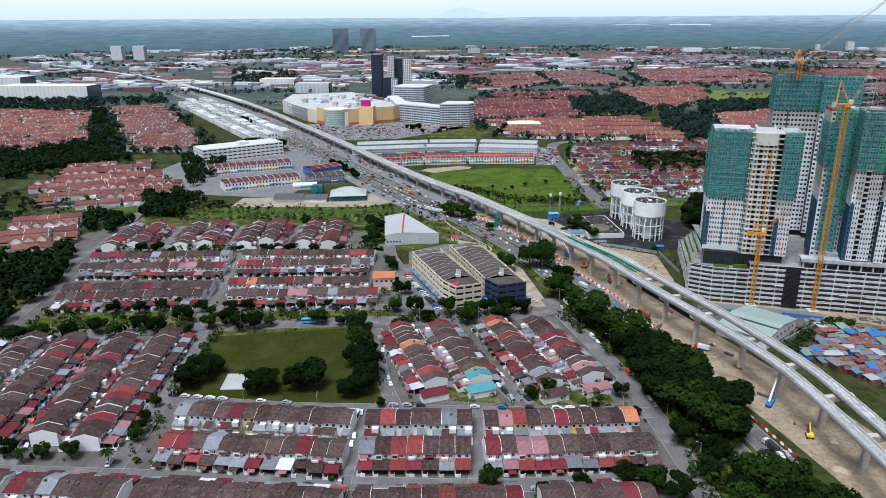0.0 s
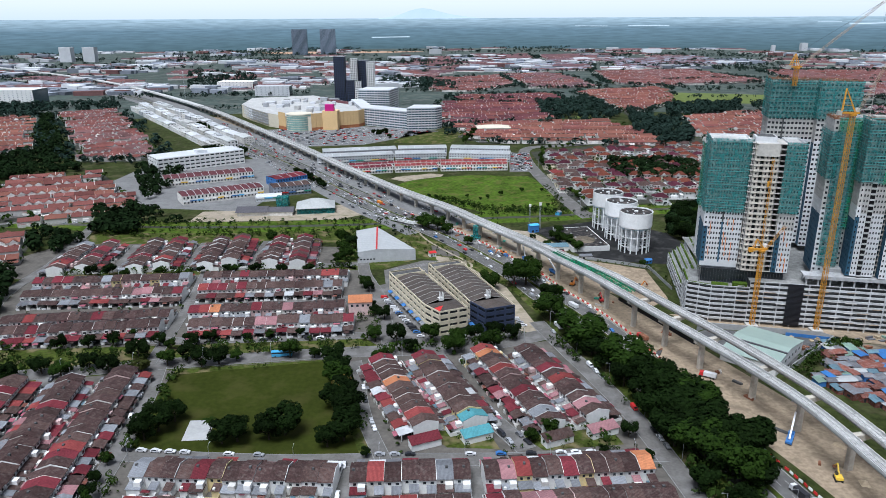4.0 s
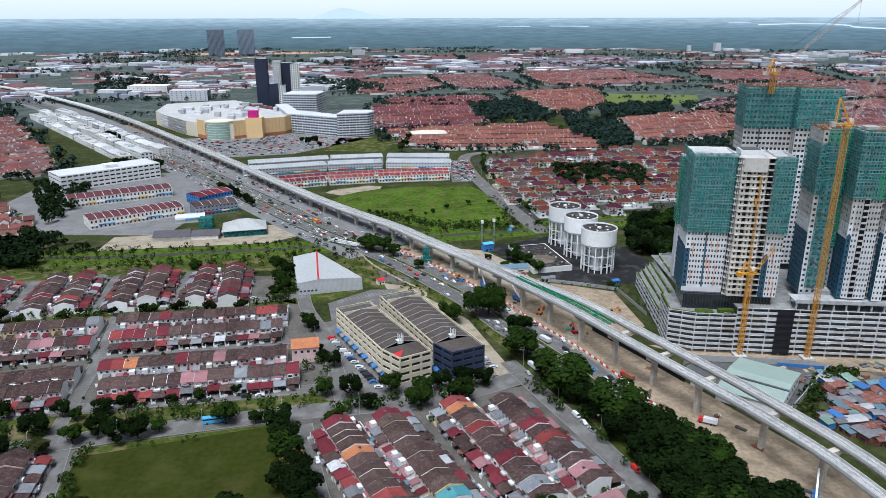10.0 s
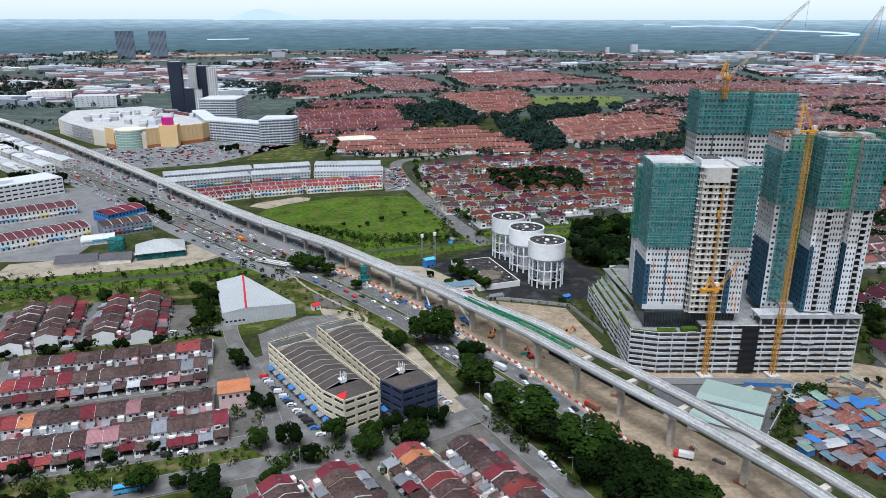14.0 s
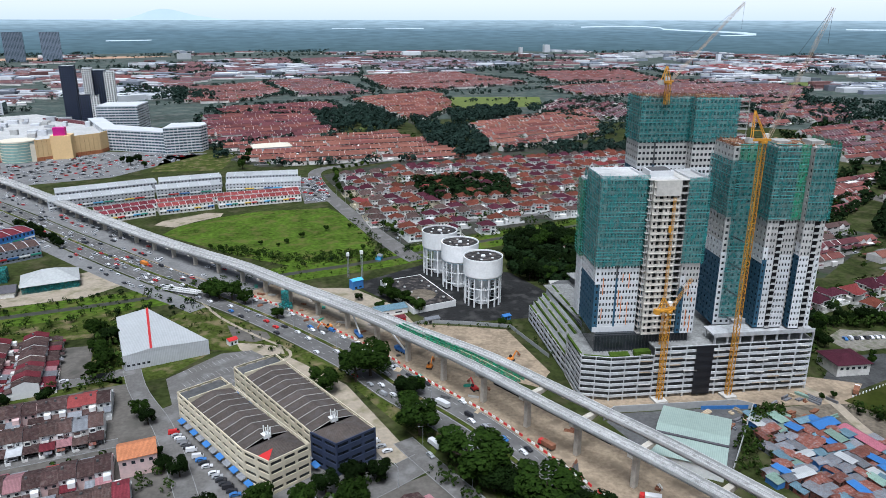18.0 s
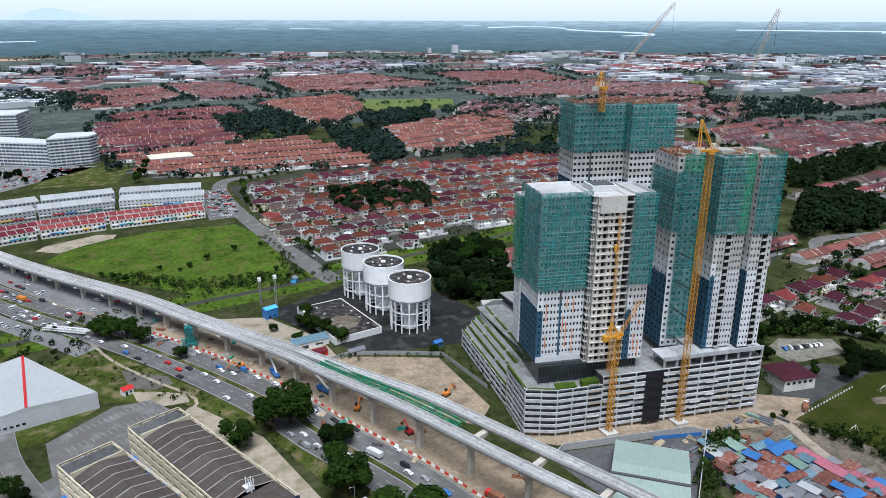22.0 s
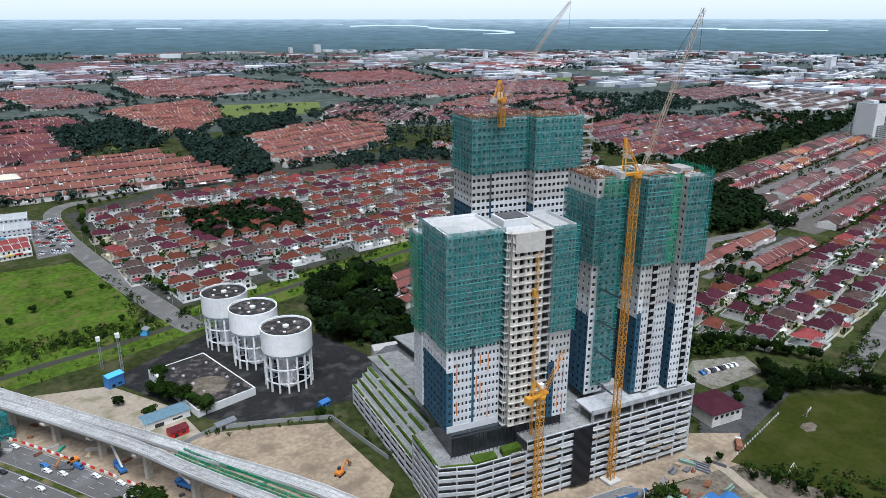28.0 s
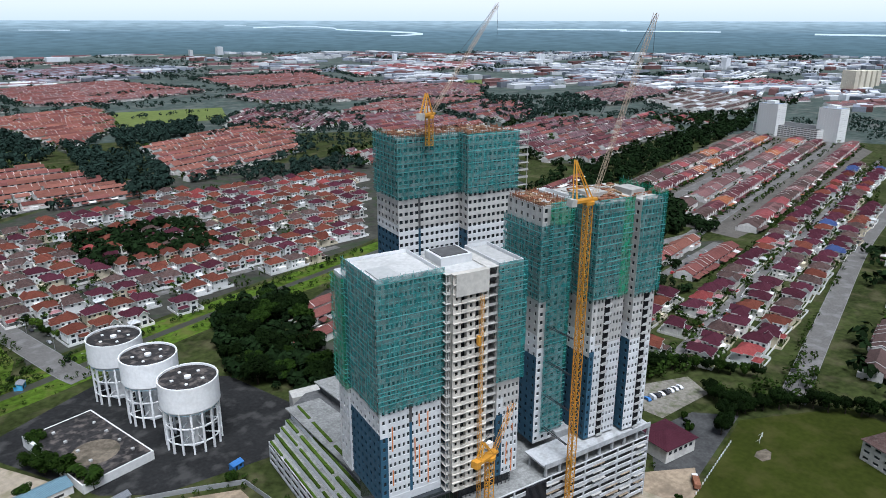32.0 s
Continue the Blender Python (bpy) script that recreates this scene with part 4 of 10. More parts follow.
for nm in ("net_teal", "net_green"):  # loose weave: some of the wall shows through
    nt = MATS[nm].node_tree
    wv = nt.nodes.new("ShaderNodeTexNoise")
    wv.inputs["Scale"].default_value = 0.5
    wv.inputs["Detail"].default_value = 4
    ge = nt.nodes.new("ShaderNodeNewGeometry")
    nt.links.new(ge.outputs["Position"], wv.inputs["Vector"])
    mr = nt.nodes.new("ShaderNodeMapRange")
    mr.inputs["From Min"].default_value, mr.inputs["From Max"].default_value = 0.35, 0.65
    mr.inputs["To Min"].default_value, mr.inputs["To Max"].default_value = 0.42, 0.8
    nt.links.new(wv.outputs["Fac"], mr.inputs["Value"])
    nt.links.new(mr.outputs[0], nt.nodes["Principled BSDF"].inputs["Alpha"])

TM = ["tower_white", "tower_grey", "tower_blue", "beige_concrete", "tower_orange", "white_paint"]


def block(tower, u0, u1, w0, w1, z0, z1, storeys, zones, side_zones=None, bays=(6, 3), wf=0.5, left_zones=None, top="raw_concrete", parapet=True, corner=None):
    """One wing: a dark core of glazing behind its walls, and a roof slab."""
    ring = [(u0, w0), (u1, w0), (u1, w1), (u0, w1)]
    g = Build()
    g.box(u0 + 0.36, u1 - 0.36, w0 + 0.36, w1 - 0.36, z0, z1 - 0.3)
    part("glazing", g.mesh("glazing", ["window_dark"]), tower, "dark window glass")
    side = side_zones or zones
    for i, (nb, zn, k) in enumerate(((bays[0], zones, 1), (bays[1], side, 0.75), (bays[0], zones, 1), (bays[1], left_zones or side, 0.75))):
        b = Build()
        a = ring[i]
        if corner and i == 0:  # coloured strip up the left of the front
            a = (a[0] + corner[0], a[1])
            facade(b, ring[0], a, z0, z1, storeys, 1, corner[1], 0.36)
            part("corner_wall", b.mesh("corner_wall", TM), tower, "blue painted corner strip with windows")
            b = Build()
        facade(b, a, ring[(i + 1) % 4], z0, z1, storeys, nb, zn, wf * k)
        part("wall", b.mesh("wall", TM), tower)
    s = Build()
    s.box(u0 + 0.1, u1 - 0.1, w0 + 0.1, w1 - 0.1, z1 - 0.3, z1, 0)
    for a, c, e, f in () if not parapet else ((u0, u1, w0, w0 + 0.25), (u0, u1, w1 - 0.25, w1), (u0, u0 + 0.25, w0 + 0.25, w1 - 0.25), (u1 - 0.25, u1, w0 + 0.25, w1 - 0.25)):
        s.box(a, c, e, f, z1, z1 + 1.1, 1)
    part("roof", s.mesh("roof", [top, "tower_white"]), tower)


def stack(tower, u0, u1, w0, w1, z0, z1, storeys):
    """Bare floor slabs on columns in an open bay."""
    b = Build()
    h = (z1 - z0) / storeys
    for k in range(storeys + 1):
        b.box(u0, u1, w0, w1, z0 + k * h - 0.12, z0 + k * h + 0.12)
        b.box(u0 + 0.1, u1 - 0.1, w0 + 0.05, w0 + 0.15, z0 + k * h + 0.12, z0 + k * h + 0.75) if k % 3 else None
    for u in (u0 + 0.3, u1 - 0.5):
        for w in (w0 + 0.4, w1 - 0.6):
            b.box(u, u + 0.3, w, w + 0.3, z0, z1)
    part("floor_slab", b.mesh("floor_slab", ["raw_concrete"]), tower, "bare concrete floor slabs in an open bay")


def roof_works(tower, u0, u1, w0, w1, z, seed, rusty=True):
    r = random.Random(seed)
    b = Build()
    for i in range(150):
        u, w = r.uniform(u0, u1), r.uniform(w0, w1)
        if rusty:
            b.box(u, u + 0.12, w, w + 0.12, z, z + r.uniform(0.8, 2.2))
        if i % 5 == 0:
            b.box(u, u + r.uniform(1, 3), w, w + r.uniform(0.6, 2), z, z + r.uniform(0.3, 0.9))
    part("rebar", b.mesh("rebar", ["rust"]), tower, "rusty starter bars and formwork")["kind"] = "stuff"
    b = Build()
    for i in range(110):
        u, w, a = r.uniform(u0, u1 - 3), r.uniform(w0, w1 - 2), r.choice((0, 1))
        L, e = r.uniform(1.2, 4.2), r.uniform(0.3, 1.4)
        b.box(u, u + (L if a else e), w, w + (e if a else L), z + 0.005 * i, z + 0.005 * i + r.uniform(0.1, 0.5), r.choice((0, 0, 1, 2)))
    part("formwork", b.mesh("formwork", ["timber_board", "rust", "raw_concrete"]), tower, "scattered timber formwork on the roof")["kind"] = "stuff"
    if rusty:
        for p, q in (((u0 - 0.6, w0 - 0.6), (u1 + 0.6, w0 - 0.6)), ((u0 - 0.6, w0 - 0.6), (u0 - 0.6, w1))):
            b = Build()
            n = int((Vector(q) - Vector(p)).length / 0.9)
            for i in range(n):
                c = Vector(p).lerp(Vector(q), i / n)
                b.box(c.x, c.x + 0.1, c.y, c.y + 0.1, z - 0.3, z + r.uniform(1.2, 2.6))
            for zz in (0.5, 1.2):
                b.beam((*p, z + zz), (*q, z + zz), 0.1, 0.14)
            part("edge_guard", b.mesh("edge_guard", ["rust"]), tower, "rusty edge guard of upright bars")["kind"] = "stuff"


def accents(tower, u0, u1, w, z0, z1, h, bays, seed):
    """Orange panels between some windows."""
    r = random.Random(seed)
    b = Build()
    B = (u1 - u0) / bays
    for i in range(1, bays):
        if r.random() < 0.4:
            k0 = r.randrange(0, 4)
            while z0 + (k0 + 1) * h < z1:
                n = r.randrange(1, 4)
                b = Build()
                b.box(u0 + i * B - 0.2, u0 + i * B + 0.2, w - 0.06, w + 0.05, z0 + k0 * h + 0.3, min(z1, z0 + (k0 + n) * h - 0.2))
                part("accent_panel", b.mesh("accent_panel", ["tower_orange"]), tower, "orange facade panel")
                k0 += n + r.choice((0, 0, 1, 2))


def balcony_wing(tower, u0, u1, w0, w1, z0, z1, storeys, bays, left_zones, sheet_from=None):
    """A wing of bare concrete whose front is recessed balconies between window piers."""
    g = Build()
    g.box(u0 + 0.4, u1 - 0.4, w0 + 1.7, w1 - 0.4, z0, z1 - 0.3)
    part("glazing", g.mesh("glazing", ["window_dark"]), tower, "dark window glass")
    b = Build()
    facade(b, (u1, w0), (u1, w1), z0, z1, storeys, 5, [(200, 3)], 0.4)
    facade(b, (u1, w1), (u0, w1), z0, z1, storeys, bays, [(200, 3)], 0.5)
    facade(b, (u0, w1), (u0, w0), z0, z1, storeys, 5, left_zones, 0.35)
    B = (u1 - u0) / bays
    h = (z1 - z0) / storeys
    for i in range(bays):
        a = u0 + i * B
        b.box(a, a + B * 0.16, w0, w0 + 1.6, z0, z1, 3)
        if i % 2 == 0:  # closed bay with a window
            for k in range(storeys):
                z = z0 + k * h
                b.box(a + B * 0.16, u0 + (i + 1) * B, w0 + 0.05, w0 + 0.3, z + 0.15, z + 1.1, 3)
                b.box(a + B * 0.16, u0 + (i + 1) * B, w0 + 0.05, w0 + 0.3, z + 2.35, z + h, 3)
                b.box(a + B * 0.16, a + B * 0.4, w0 + 0.05, w0 + 0.3, z + 1.1, z + 2.35, 3)
                b.box(a + B * 0.75, a + B, w0 + 0.05, w0 + 0.3, z + 1.1, z + 2.35, 3)
    b.box(u1 - 0.4, u1, w0, w0 + 1.6, z0, z1, 3)
    part("wall", b.mesh("wall", TM), tower, "bare beige concrete wall with balconies")
    for k in range(storeys + 1):
        s = Build()
        z = z0 + k * h
        s.box(u0 + 0.05, u1 - 0.05, w0 - (0.5 if k % 2 else 0.35), w0 + 1.7, z - 0.14, z + 0.14)
        if k < storeys:
            for i in range(1, bays, 2):
                s.box(u0 + i * B + B * 0.2, u0 + (i + 1) * B - 0.1, w0 - 0.3, w0 - 0.12, z + 0.14, z + 1.05)
        part("balcony_slab", s.mesh("balcony_slab", ["beige_concrete"]), tower)
    s = Build()
    s.box(u0 + 0.1, u1 - 0.1, w0 + 0.1, w1 - 0.1, z1 - 0.3, z1, 0)
    part("roof", s.mesh("roof", ["concrete"]), tower)


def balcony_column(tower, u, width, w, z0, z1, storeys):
    """A column of balcony slabs on a front, over a black panel painted as their shade."""
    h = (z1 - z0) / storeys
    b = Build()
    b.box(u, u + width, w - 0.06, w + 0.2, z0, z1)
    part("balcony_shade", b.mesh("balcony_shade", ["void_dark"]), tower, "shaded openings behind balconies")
    for k in range(storeys + 1):
        s = Build()
        s.box(u - 0.1, u + width + 0.1, w - 0.9, w - 0.07, z0 + k * h - 0.12, z0 + k * h + 0.12)
        s.box(u - 0.1, u + width + 0.1, w - 0.9, w - 0.75, z0 + k * h + 0.12, z0 + k * h + 0.95)
        part("balcony_slab", s.mesh("balcony_slab", ["concrete"]), tower)


def recess(tower, u, w, z0, z1, split):
    """A slim flat strip up a front, dark blue paint below, dark above, painted as a shaded recess."""
    for a, c, m in ((z0, split, "tower_blue"), (split, z1, "dark_concrete")):
        b = Build()
        b.box(u - 0.45, u + 0.45, w - 0.08, w + 0.06, a, c)
        part("recess_strip", b.mesh("recess_strip", [m]), tower, "dark vertical recess strip")


# tower nearest the viaduct
ta = thing("tower_block", at(237.5, 522.7, 26.0, TOWER_TURN), "half-finished white and blue apartment tower in teal netting", "tower block", "towers on the podium")
Z0, ZT = 5.0, 78.3
W_, G_ = [(32, 0), (200, 1)], [(200, 1)]
blue_left = [(30, 2), (36, 0), (200, 1)]
block(ta, 0, 20.7, 0, 22, Z0, ZT, 24, [(38, 0), (200, 1)], blue_left, (12, 7), 0.52, None, "concrete", True, (2.5, [(29, 2), (38, 0), (200, 1)]))
block(ta, -0.8, 7, 22.02, 30, Z0, ZT - 5.5, 22, [(34, 0), (200, 1)], None, (3, 3), 0.5, None, "concrete")
balcony_wing(ta, 22.4, 34.8, -4.1, 17, Z0, ZT, 24, 5, [(29, 2), (200, 3)])
block(ta, 38.6, 47.2, -4.3, 16, Z0, ZT, 24, [(30, 0), (200, 1)], None, (4, 5), 0.5, [(27, 2), (200, 1)], "concrete", True, (2.4, [(28, 2), (34, 0), (200, 1)]))
stack(ta, 20.72, 22.38, -3.0, 16, Z0, ZT, 24)
stack(ta, 34.82, 38.58, -3.8, 15, Z0, ZT, 24)
recess(ta, 10.2, 0, Z0, 38, 32)
base = Build()
base.box(0.1, 20.6, -0.14, -0.02, Z0, Z0 + 2.6)
part("base_band", base.mesh("base_band", ["tower_white"]), ta)
accents(ta, 2.5, 20.7, 0, Z0 + 3.05, 34, 3.05, 12, 3)
sh = Build()
sh.box(23.2, 34.6, -4.75, -4.65, 71.5, ZT + 0.2)
part("dust_sheet", sh.mesh("dust_sheet", ["cream_sheet"]), ta, "pale dust sheet over the top storeys")
accents(ta, 38.6, 47.2, -4.3, Z0, 30, 3.05, 4, 9)
NB = 38.0
net(ta, (0, 0), (20.7, 0), NB, ZT + 1.8, "net_teal", 1)
net(ta, (0, 22), (0, 0), NB, ZT + 1.8, "net_teal", 2)
net(ta, (-0.8, 30), (-0.8, 22.5), NB - 2, ZT - 5.0, "net_green", 3)
net(ta, (-0.8, 22.4), (1.5, 22.0), NB - 2, ZT - 5.0, "net_green", 4)
net(ta, (38.6, -4.3), (47.2, -4.3), 40, ZT + 1.5, "net_teal", 5)
net(ta, (47.2, -4.3), (47.2, 16), 40, ZT + 0.6, "net_teal", 6)
b = Build()  # glazed lobby storey and roof-top rooms
b.box(1.2, 46, -2.0, 20, -4.1, Z0, 0)
for i in range(30):
    e = Build()
    e.box(0.4 + i * 1.55, 0.6 + i * 1.55, -3.2, -3.0, -4.1, Z0 - 0.4, 0)
    part("lobby_fin", e.mesh("lobby_fin", ["paint_black"]), ta)
e = Build()
e.box(0.2, 46.8, -3.4, -2.9, Z0 - 0.6, Z0 - 0.2, 0)
part("canopy", e.mesh("canopy", ["paint_black"]), ta)
part("lobby", b.mesh("lobby", ["window_dark", "paint_black"]), ta, "dark glazed lobby storey")
b = Build()
b.box(23, 34, 4, 14, ZT, ZT + 2.6, 0)
part("plant_room", b.mesh("plant_room", ["tower_white"]), ta)
for bx, m in (((24, 33, 5, 13, ZT + 2.6, ZT + 2.9), "dark_concrete"), ((2, 9, 3, 12, ZT + 0.02, ZT + 0.4), "deck_concrete")):
    b = Build()
    b.box(*bx)
    part("roof_hatch", b.mesh("roof_hatch", [m]), ta)
b = Build()
for k in range(32):
    for q, r2 in (((0, 0), (0.9, 0)), ((0.9, 0), (0.9, 0.9)), ((0.9, 0.9), (0, 0.9)), ((0, 0.9), (0, 0))):
        b.beam((31.2 + q[0], -6.0 + q[1], k * 2.2), (31.2 + r2[0], -6.0 + r2[1], k * 2.2 + 2.2), 0.06, 0.06)
for q in ((0, 0), (0.9, 0), (0.9, 0.9), (0, 0.9)):
    b.beam((31.2 + q[0], -6.0 + q[1], -26), (31.2 + q[0], -6.0 + q[1], 71), 0.09, 0.09)
b.box(30.2, 31.0, -6.2, -5.0, 55, 58)
part("hoist_mast", b.mesh("hoist_mast", ["crane_yellow"]), ta, "yellow passenger hoist mast on the facade")

# tall tower behind
tb = thing("tower_block", at(287.0, 577.0, 26, TOWER_TURN), "tall unfinished apartment tower with teal netting at its top", "tower block", "towers on the podium")
ZT = 106.8
zb = [(72, 0), (200, 1)]
block(tb, 0, 26.7, 0, 19, 4, ZT, 34, zb, [(70, 2), (74, 0), (200, 1)], (12, 6), 0.66, None, "raw_concrete", False)
block(tb, 26.72, 48.5, -6.3, 15, 4, ZT, 34, zb, None, (10, 6), 0.66, [(70, 2), (200, 1)], "raw_concrete", False)
recess(tb, 8.9, 0, 4, 84, 72)
stack(tb, 48.5, 56, -4.8, 10, 4, ZT - 1, 34)
net(tb, (0, 0), (26.7, 0), 84.5, ZT + 1.0, "net_teal", 11)
net(tb, (0, 19), (0, 0), 84.5, ZT + 1.0, "net_teal", 12)
net(tb, (26.7, -6.3), (48.5, -6.3), 85, ZT + 1.0, "net_teal", 13)
net(tb, (26.7, -0.5), (26.7, -6.3), 85, ZT + 1.0, "net_teal", 14)
roof_works(tb, 0.5, 26, 0.5, 18, ZT, 21)
roof_works(tb, 27, 48, -5, 14, ZT, 22)

# tower beside the large crane
tc = thing("tower_block", at(299.5, 517.0, 26, TOWER_TURN), "unfinished grey and blue apartment tower in green netting", "tower block", "towers on the podium")
ZT = 92.0
zc = [(41, 0), (200, 1)]
zs = [(38, 2), (46, 0), (200, 1)]
block(tc, 0, 11.5, 0, 19.6, 4, ZT - 1, 29, zc, zs, (4, 6), 0.45, None, "raw_concrete", False)
block(tc, 11.52, 15.38, 4, 19, 4, ZT - 1, 29, G_, None, (2, 5), 0.5)
block(tc, 15.4, 29.3, -9.2, 16, 6, ZT, 29, [(42, 0), (200, 1)], None, (8, 8), 0.5, zs, "raw_concrete", False, (2.2, [(40, 2), (46, 0), (200, 1)]))
block(tc, 31.6, 41.4, -11.5, 14, 6, ZT, 29, [(42, 0), (200, 1)], None, (6, 8), 0.5, [(42, 2), (48, 0), (200, 1)], "raw_concrete", False)
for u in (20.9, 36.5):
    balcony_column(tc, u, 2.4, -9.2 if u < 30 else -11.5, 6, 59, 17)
stack(tc, 29.32, 31.58, -7, 14, 6, ZT, 29)
net(tc, (0, 19.6), (0, 0), 59, ZT - 7, "net_teal", 31)
net(tc, (0, 0), (3.0, 0), 59, ZT - 7, "net_teal", 32)
net(tc, (3.0, 0), (11.5, 0), 8, ZT - 7, "net_teal", 33)
net(tc, (3.0, -0.3), (11.5, -0.3), ZT - 7, ZT + 0.5, "net_green", 34)
net(tc, (11.5, 3.7), (15.4, 3.7), 30, ZT, "net_green", 35)
net(tc, (15.4, -9.2), (24.5, -9.2), 59, ZT + 1.5, "net_teal", 36)
net(tc, (26.5, -9.2), (29.3, -9.2), 59, ZT + 1.5, "net_green", 37)
net(tc, (15.4, 4), (15.4, -9.2), 59, ZT + 1.5, "net_teal", 38)
net(tc, (31.6, -11.5), (41.4, -11.5), 59, ZT + 1.5, "net_teal", 39)
net(tc, (41.4, -11.5), (41.4, 10), 59, ZT + 2.5, "net_green", 40)
roof_works(tc, 0.5, 11, 1, 19, ZT - 1, 41)
roof_works(tc, 16, 40, -8, 12, ZT, 42, False)
b = Build()
b.box(19, 26, -1, 7, ZT, ZT + 1.5)
part("plant_room", b.mesh("plant_room", ["raw_concrete"]), tc)
b = Build()
b.box(33, 39, -5, 3, ZT, ZT + 1.9)
part("plant_room", b.mesh("plant_room", ["raw_concrete"]), tc)
b = Build()
for i in range(4):
    zz = 12 + i * 13.0
    for w in (-2.2, -1.2):
        b.beam((5.6 + w, -0.6, zz - 2.0), (2.6 + w * 0.4, -16.0, zz), 0.22, 0.22)
part("crane_tie", b.mesh("crane_tie", ["paint_black"]), tc, "black steel ties to the crane mast")

# podium
pod = thing("car_park_podium", at(230, 517, 0), "white multi-storey car park podium with open decks", "car park")
RING = [(0, 0), (12.5, -6.0), (111, -21.0), (119, 19), (122, 84)]
# solid dark core: the shade of the decks is put into its colour
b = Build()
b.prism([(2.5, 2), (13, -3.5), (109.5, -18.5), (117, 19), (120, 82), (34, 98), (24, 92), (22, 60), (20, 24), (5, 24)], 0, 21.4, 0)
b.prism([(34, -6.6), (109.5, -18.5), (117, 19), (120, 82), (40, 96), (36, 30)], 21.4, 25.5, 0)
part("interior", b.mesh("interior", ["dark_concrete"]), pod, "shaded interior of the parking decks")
for p, q, z0, z1, lv in (((0, 0), (12.5, -6), 2.0, 22.6, 7), ((12.5, -6), (33, -9.12), 2.0, 22.6, 7), ((33, -9.12), (111, -21), 2.0, 26.4, 8), ((111, -21), (119, 19), 2.0, 26.4, 8), ((119, 19), (122, 84), 2.0, 26.4, 8),
                         ((4, 24), (0, 0), 2.0, 22.6, 7), ((12, 91), (4, 24), 0.6, 10.4, 3)):
    b = Build()
    L = (Vector(q) - Vector(p)).length
    facade(b, p, q, z0, z1, lv, max(1, round(L / 7.6)), [(200, 0)], 0.93, 1.05, 0.25, 0.5)
    if z0 > 1:
        facade(b, p, q, 0.0, 2.0, 1, max(1, round(L / 7.6)), [(200, 1)], 0.9, 0.0, 0.2, 0.8)
    part("deck_facade", b.mesh("deck_facade", ["podium_white", "raw_concrete"]), pod)
b = Build()
b.prism([(0.4, 0.6), (12.6, -5.4), (33, -8.6), (35.9, 24), (36, 90), (21, 92), (19, 60), (17, 24.2), (4.3, 24)], 21.4, 21.9, 0)
part("deck", b.mesh("deck", ["gravel_deck"]), pod)
b = Build()
b.prism([(33.4, -8.6), (110.6, -20.4), (118.5, 19), (121.5, 83.5), (38, 97), (36.1, 24)], 25.5, 26.1, 0)
part("deck", b.mesh("deck", ["gravel_deck"]), pod)
rp = random.Random(5)
b = Build()
b2 = Build()
P, Q = Vector(RING[1]), Vector(RING[2])
d = (Q - P).normalized()
n = Vector((d.y, -d.x))
for k in range(1, 8):
    for i in range(12):
        s = 14 + i * 7.2
        if rp.random() < 0.6 and not 38 < s < 50:
            o = rp.uniform(0.35, 1.0)
            z = 2 + k * 3.05 - rp.uniform(0.0, 0.5)
            q = [P + d * s + n * o, P + d * (s + rp.uniform(4, 6.6)) + n * o]
            q = [q[0], q[1], q[1] - n * (o - 0.05), q[0] - n * (o - 0.05)]
            (b if rp.random() < 0.7 else b2).prism([(v.x, v.y) for v in q], z, z + 0.18)
part("loading_tray", b.mesh("loading_tray", ["raw_concrete"]), pod, "concrete trays jutting from the decks")["kind"] = "stuff"
part("loading_board", b2.mesh("loading_board", ["sand"]), pod, "timber boards on a tray")["kind"] = "stuff"
b = Build()
s0, s1 = 41.0, 49.0
for i in range(17):
    s = s0 + (s1 - s0) * i / 16
    q = P + d * s + n * 0.9
    b.beam((q.x, q.y, 1.5), (q.x, q.y, 26.5), 0.3, 0.5)
for k in range(9):
    q0, q1 = P + d * s0 + n * 0.6, P + d * s1 + n * 0.6
    b.beam((q0.x, q0.y, 3 + k * 2.8), (q1.x, q1.y, 3 + k * 2.8), 0.3, 1.9)
part("louvre_screen", b.mesh("louvre_screen", ["paint_black"]), pod, "black louvred screen on the car park front")
# upper frame over the eastern half
b = Build()
for i in range(9):
    s = 50 + i * 6.2
    q = P + d * s - n * 0.6
    b.box(q.x - 0.4, q.x + 0.4, q.y - 0.4, q.y + 0.4, 26.1, 30.6)
    b.box(q.x + 1.2 - 0.3, q.x + 1.2 + 0.3, q.y + 8, q.y + 8.6, 26.1, 30.6)
q0, q1 = P + d * 49 + n * 0.2, P + d * 99.5 + n * 0.2
q = [q0, q1, q1 - n * 11, q0 - n * 11]
b.prism([(v.x, v.y) for v in q], 30.6, 31.2)
b.prism([(v.x, v.y) for v in (q0 + n * 0.2, q1 + n * 0.2, q1 - n * 0.2, q0 - n * 0.2)], 30.2, 32.2)
q = [P + d * 66, P + d * 99, P + d * 99 - n * 16, P + d * 66 - n * 16]
b.prism([(v.x, v.y) for v in (P + d * 64 - n * 12, P + d * 98 - n * 11.5, P + d * 98 - n * 22, P + d * 64 - n * 22)], 26.1, 33)
part("transfer_frame", b.mesh("transfer_frame", ["podium_white"]), pod, "white concrete transfer frame above the decks")
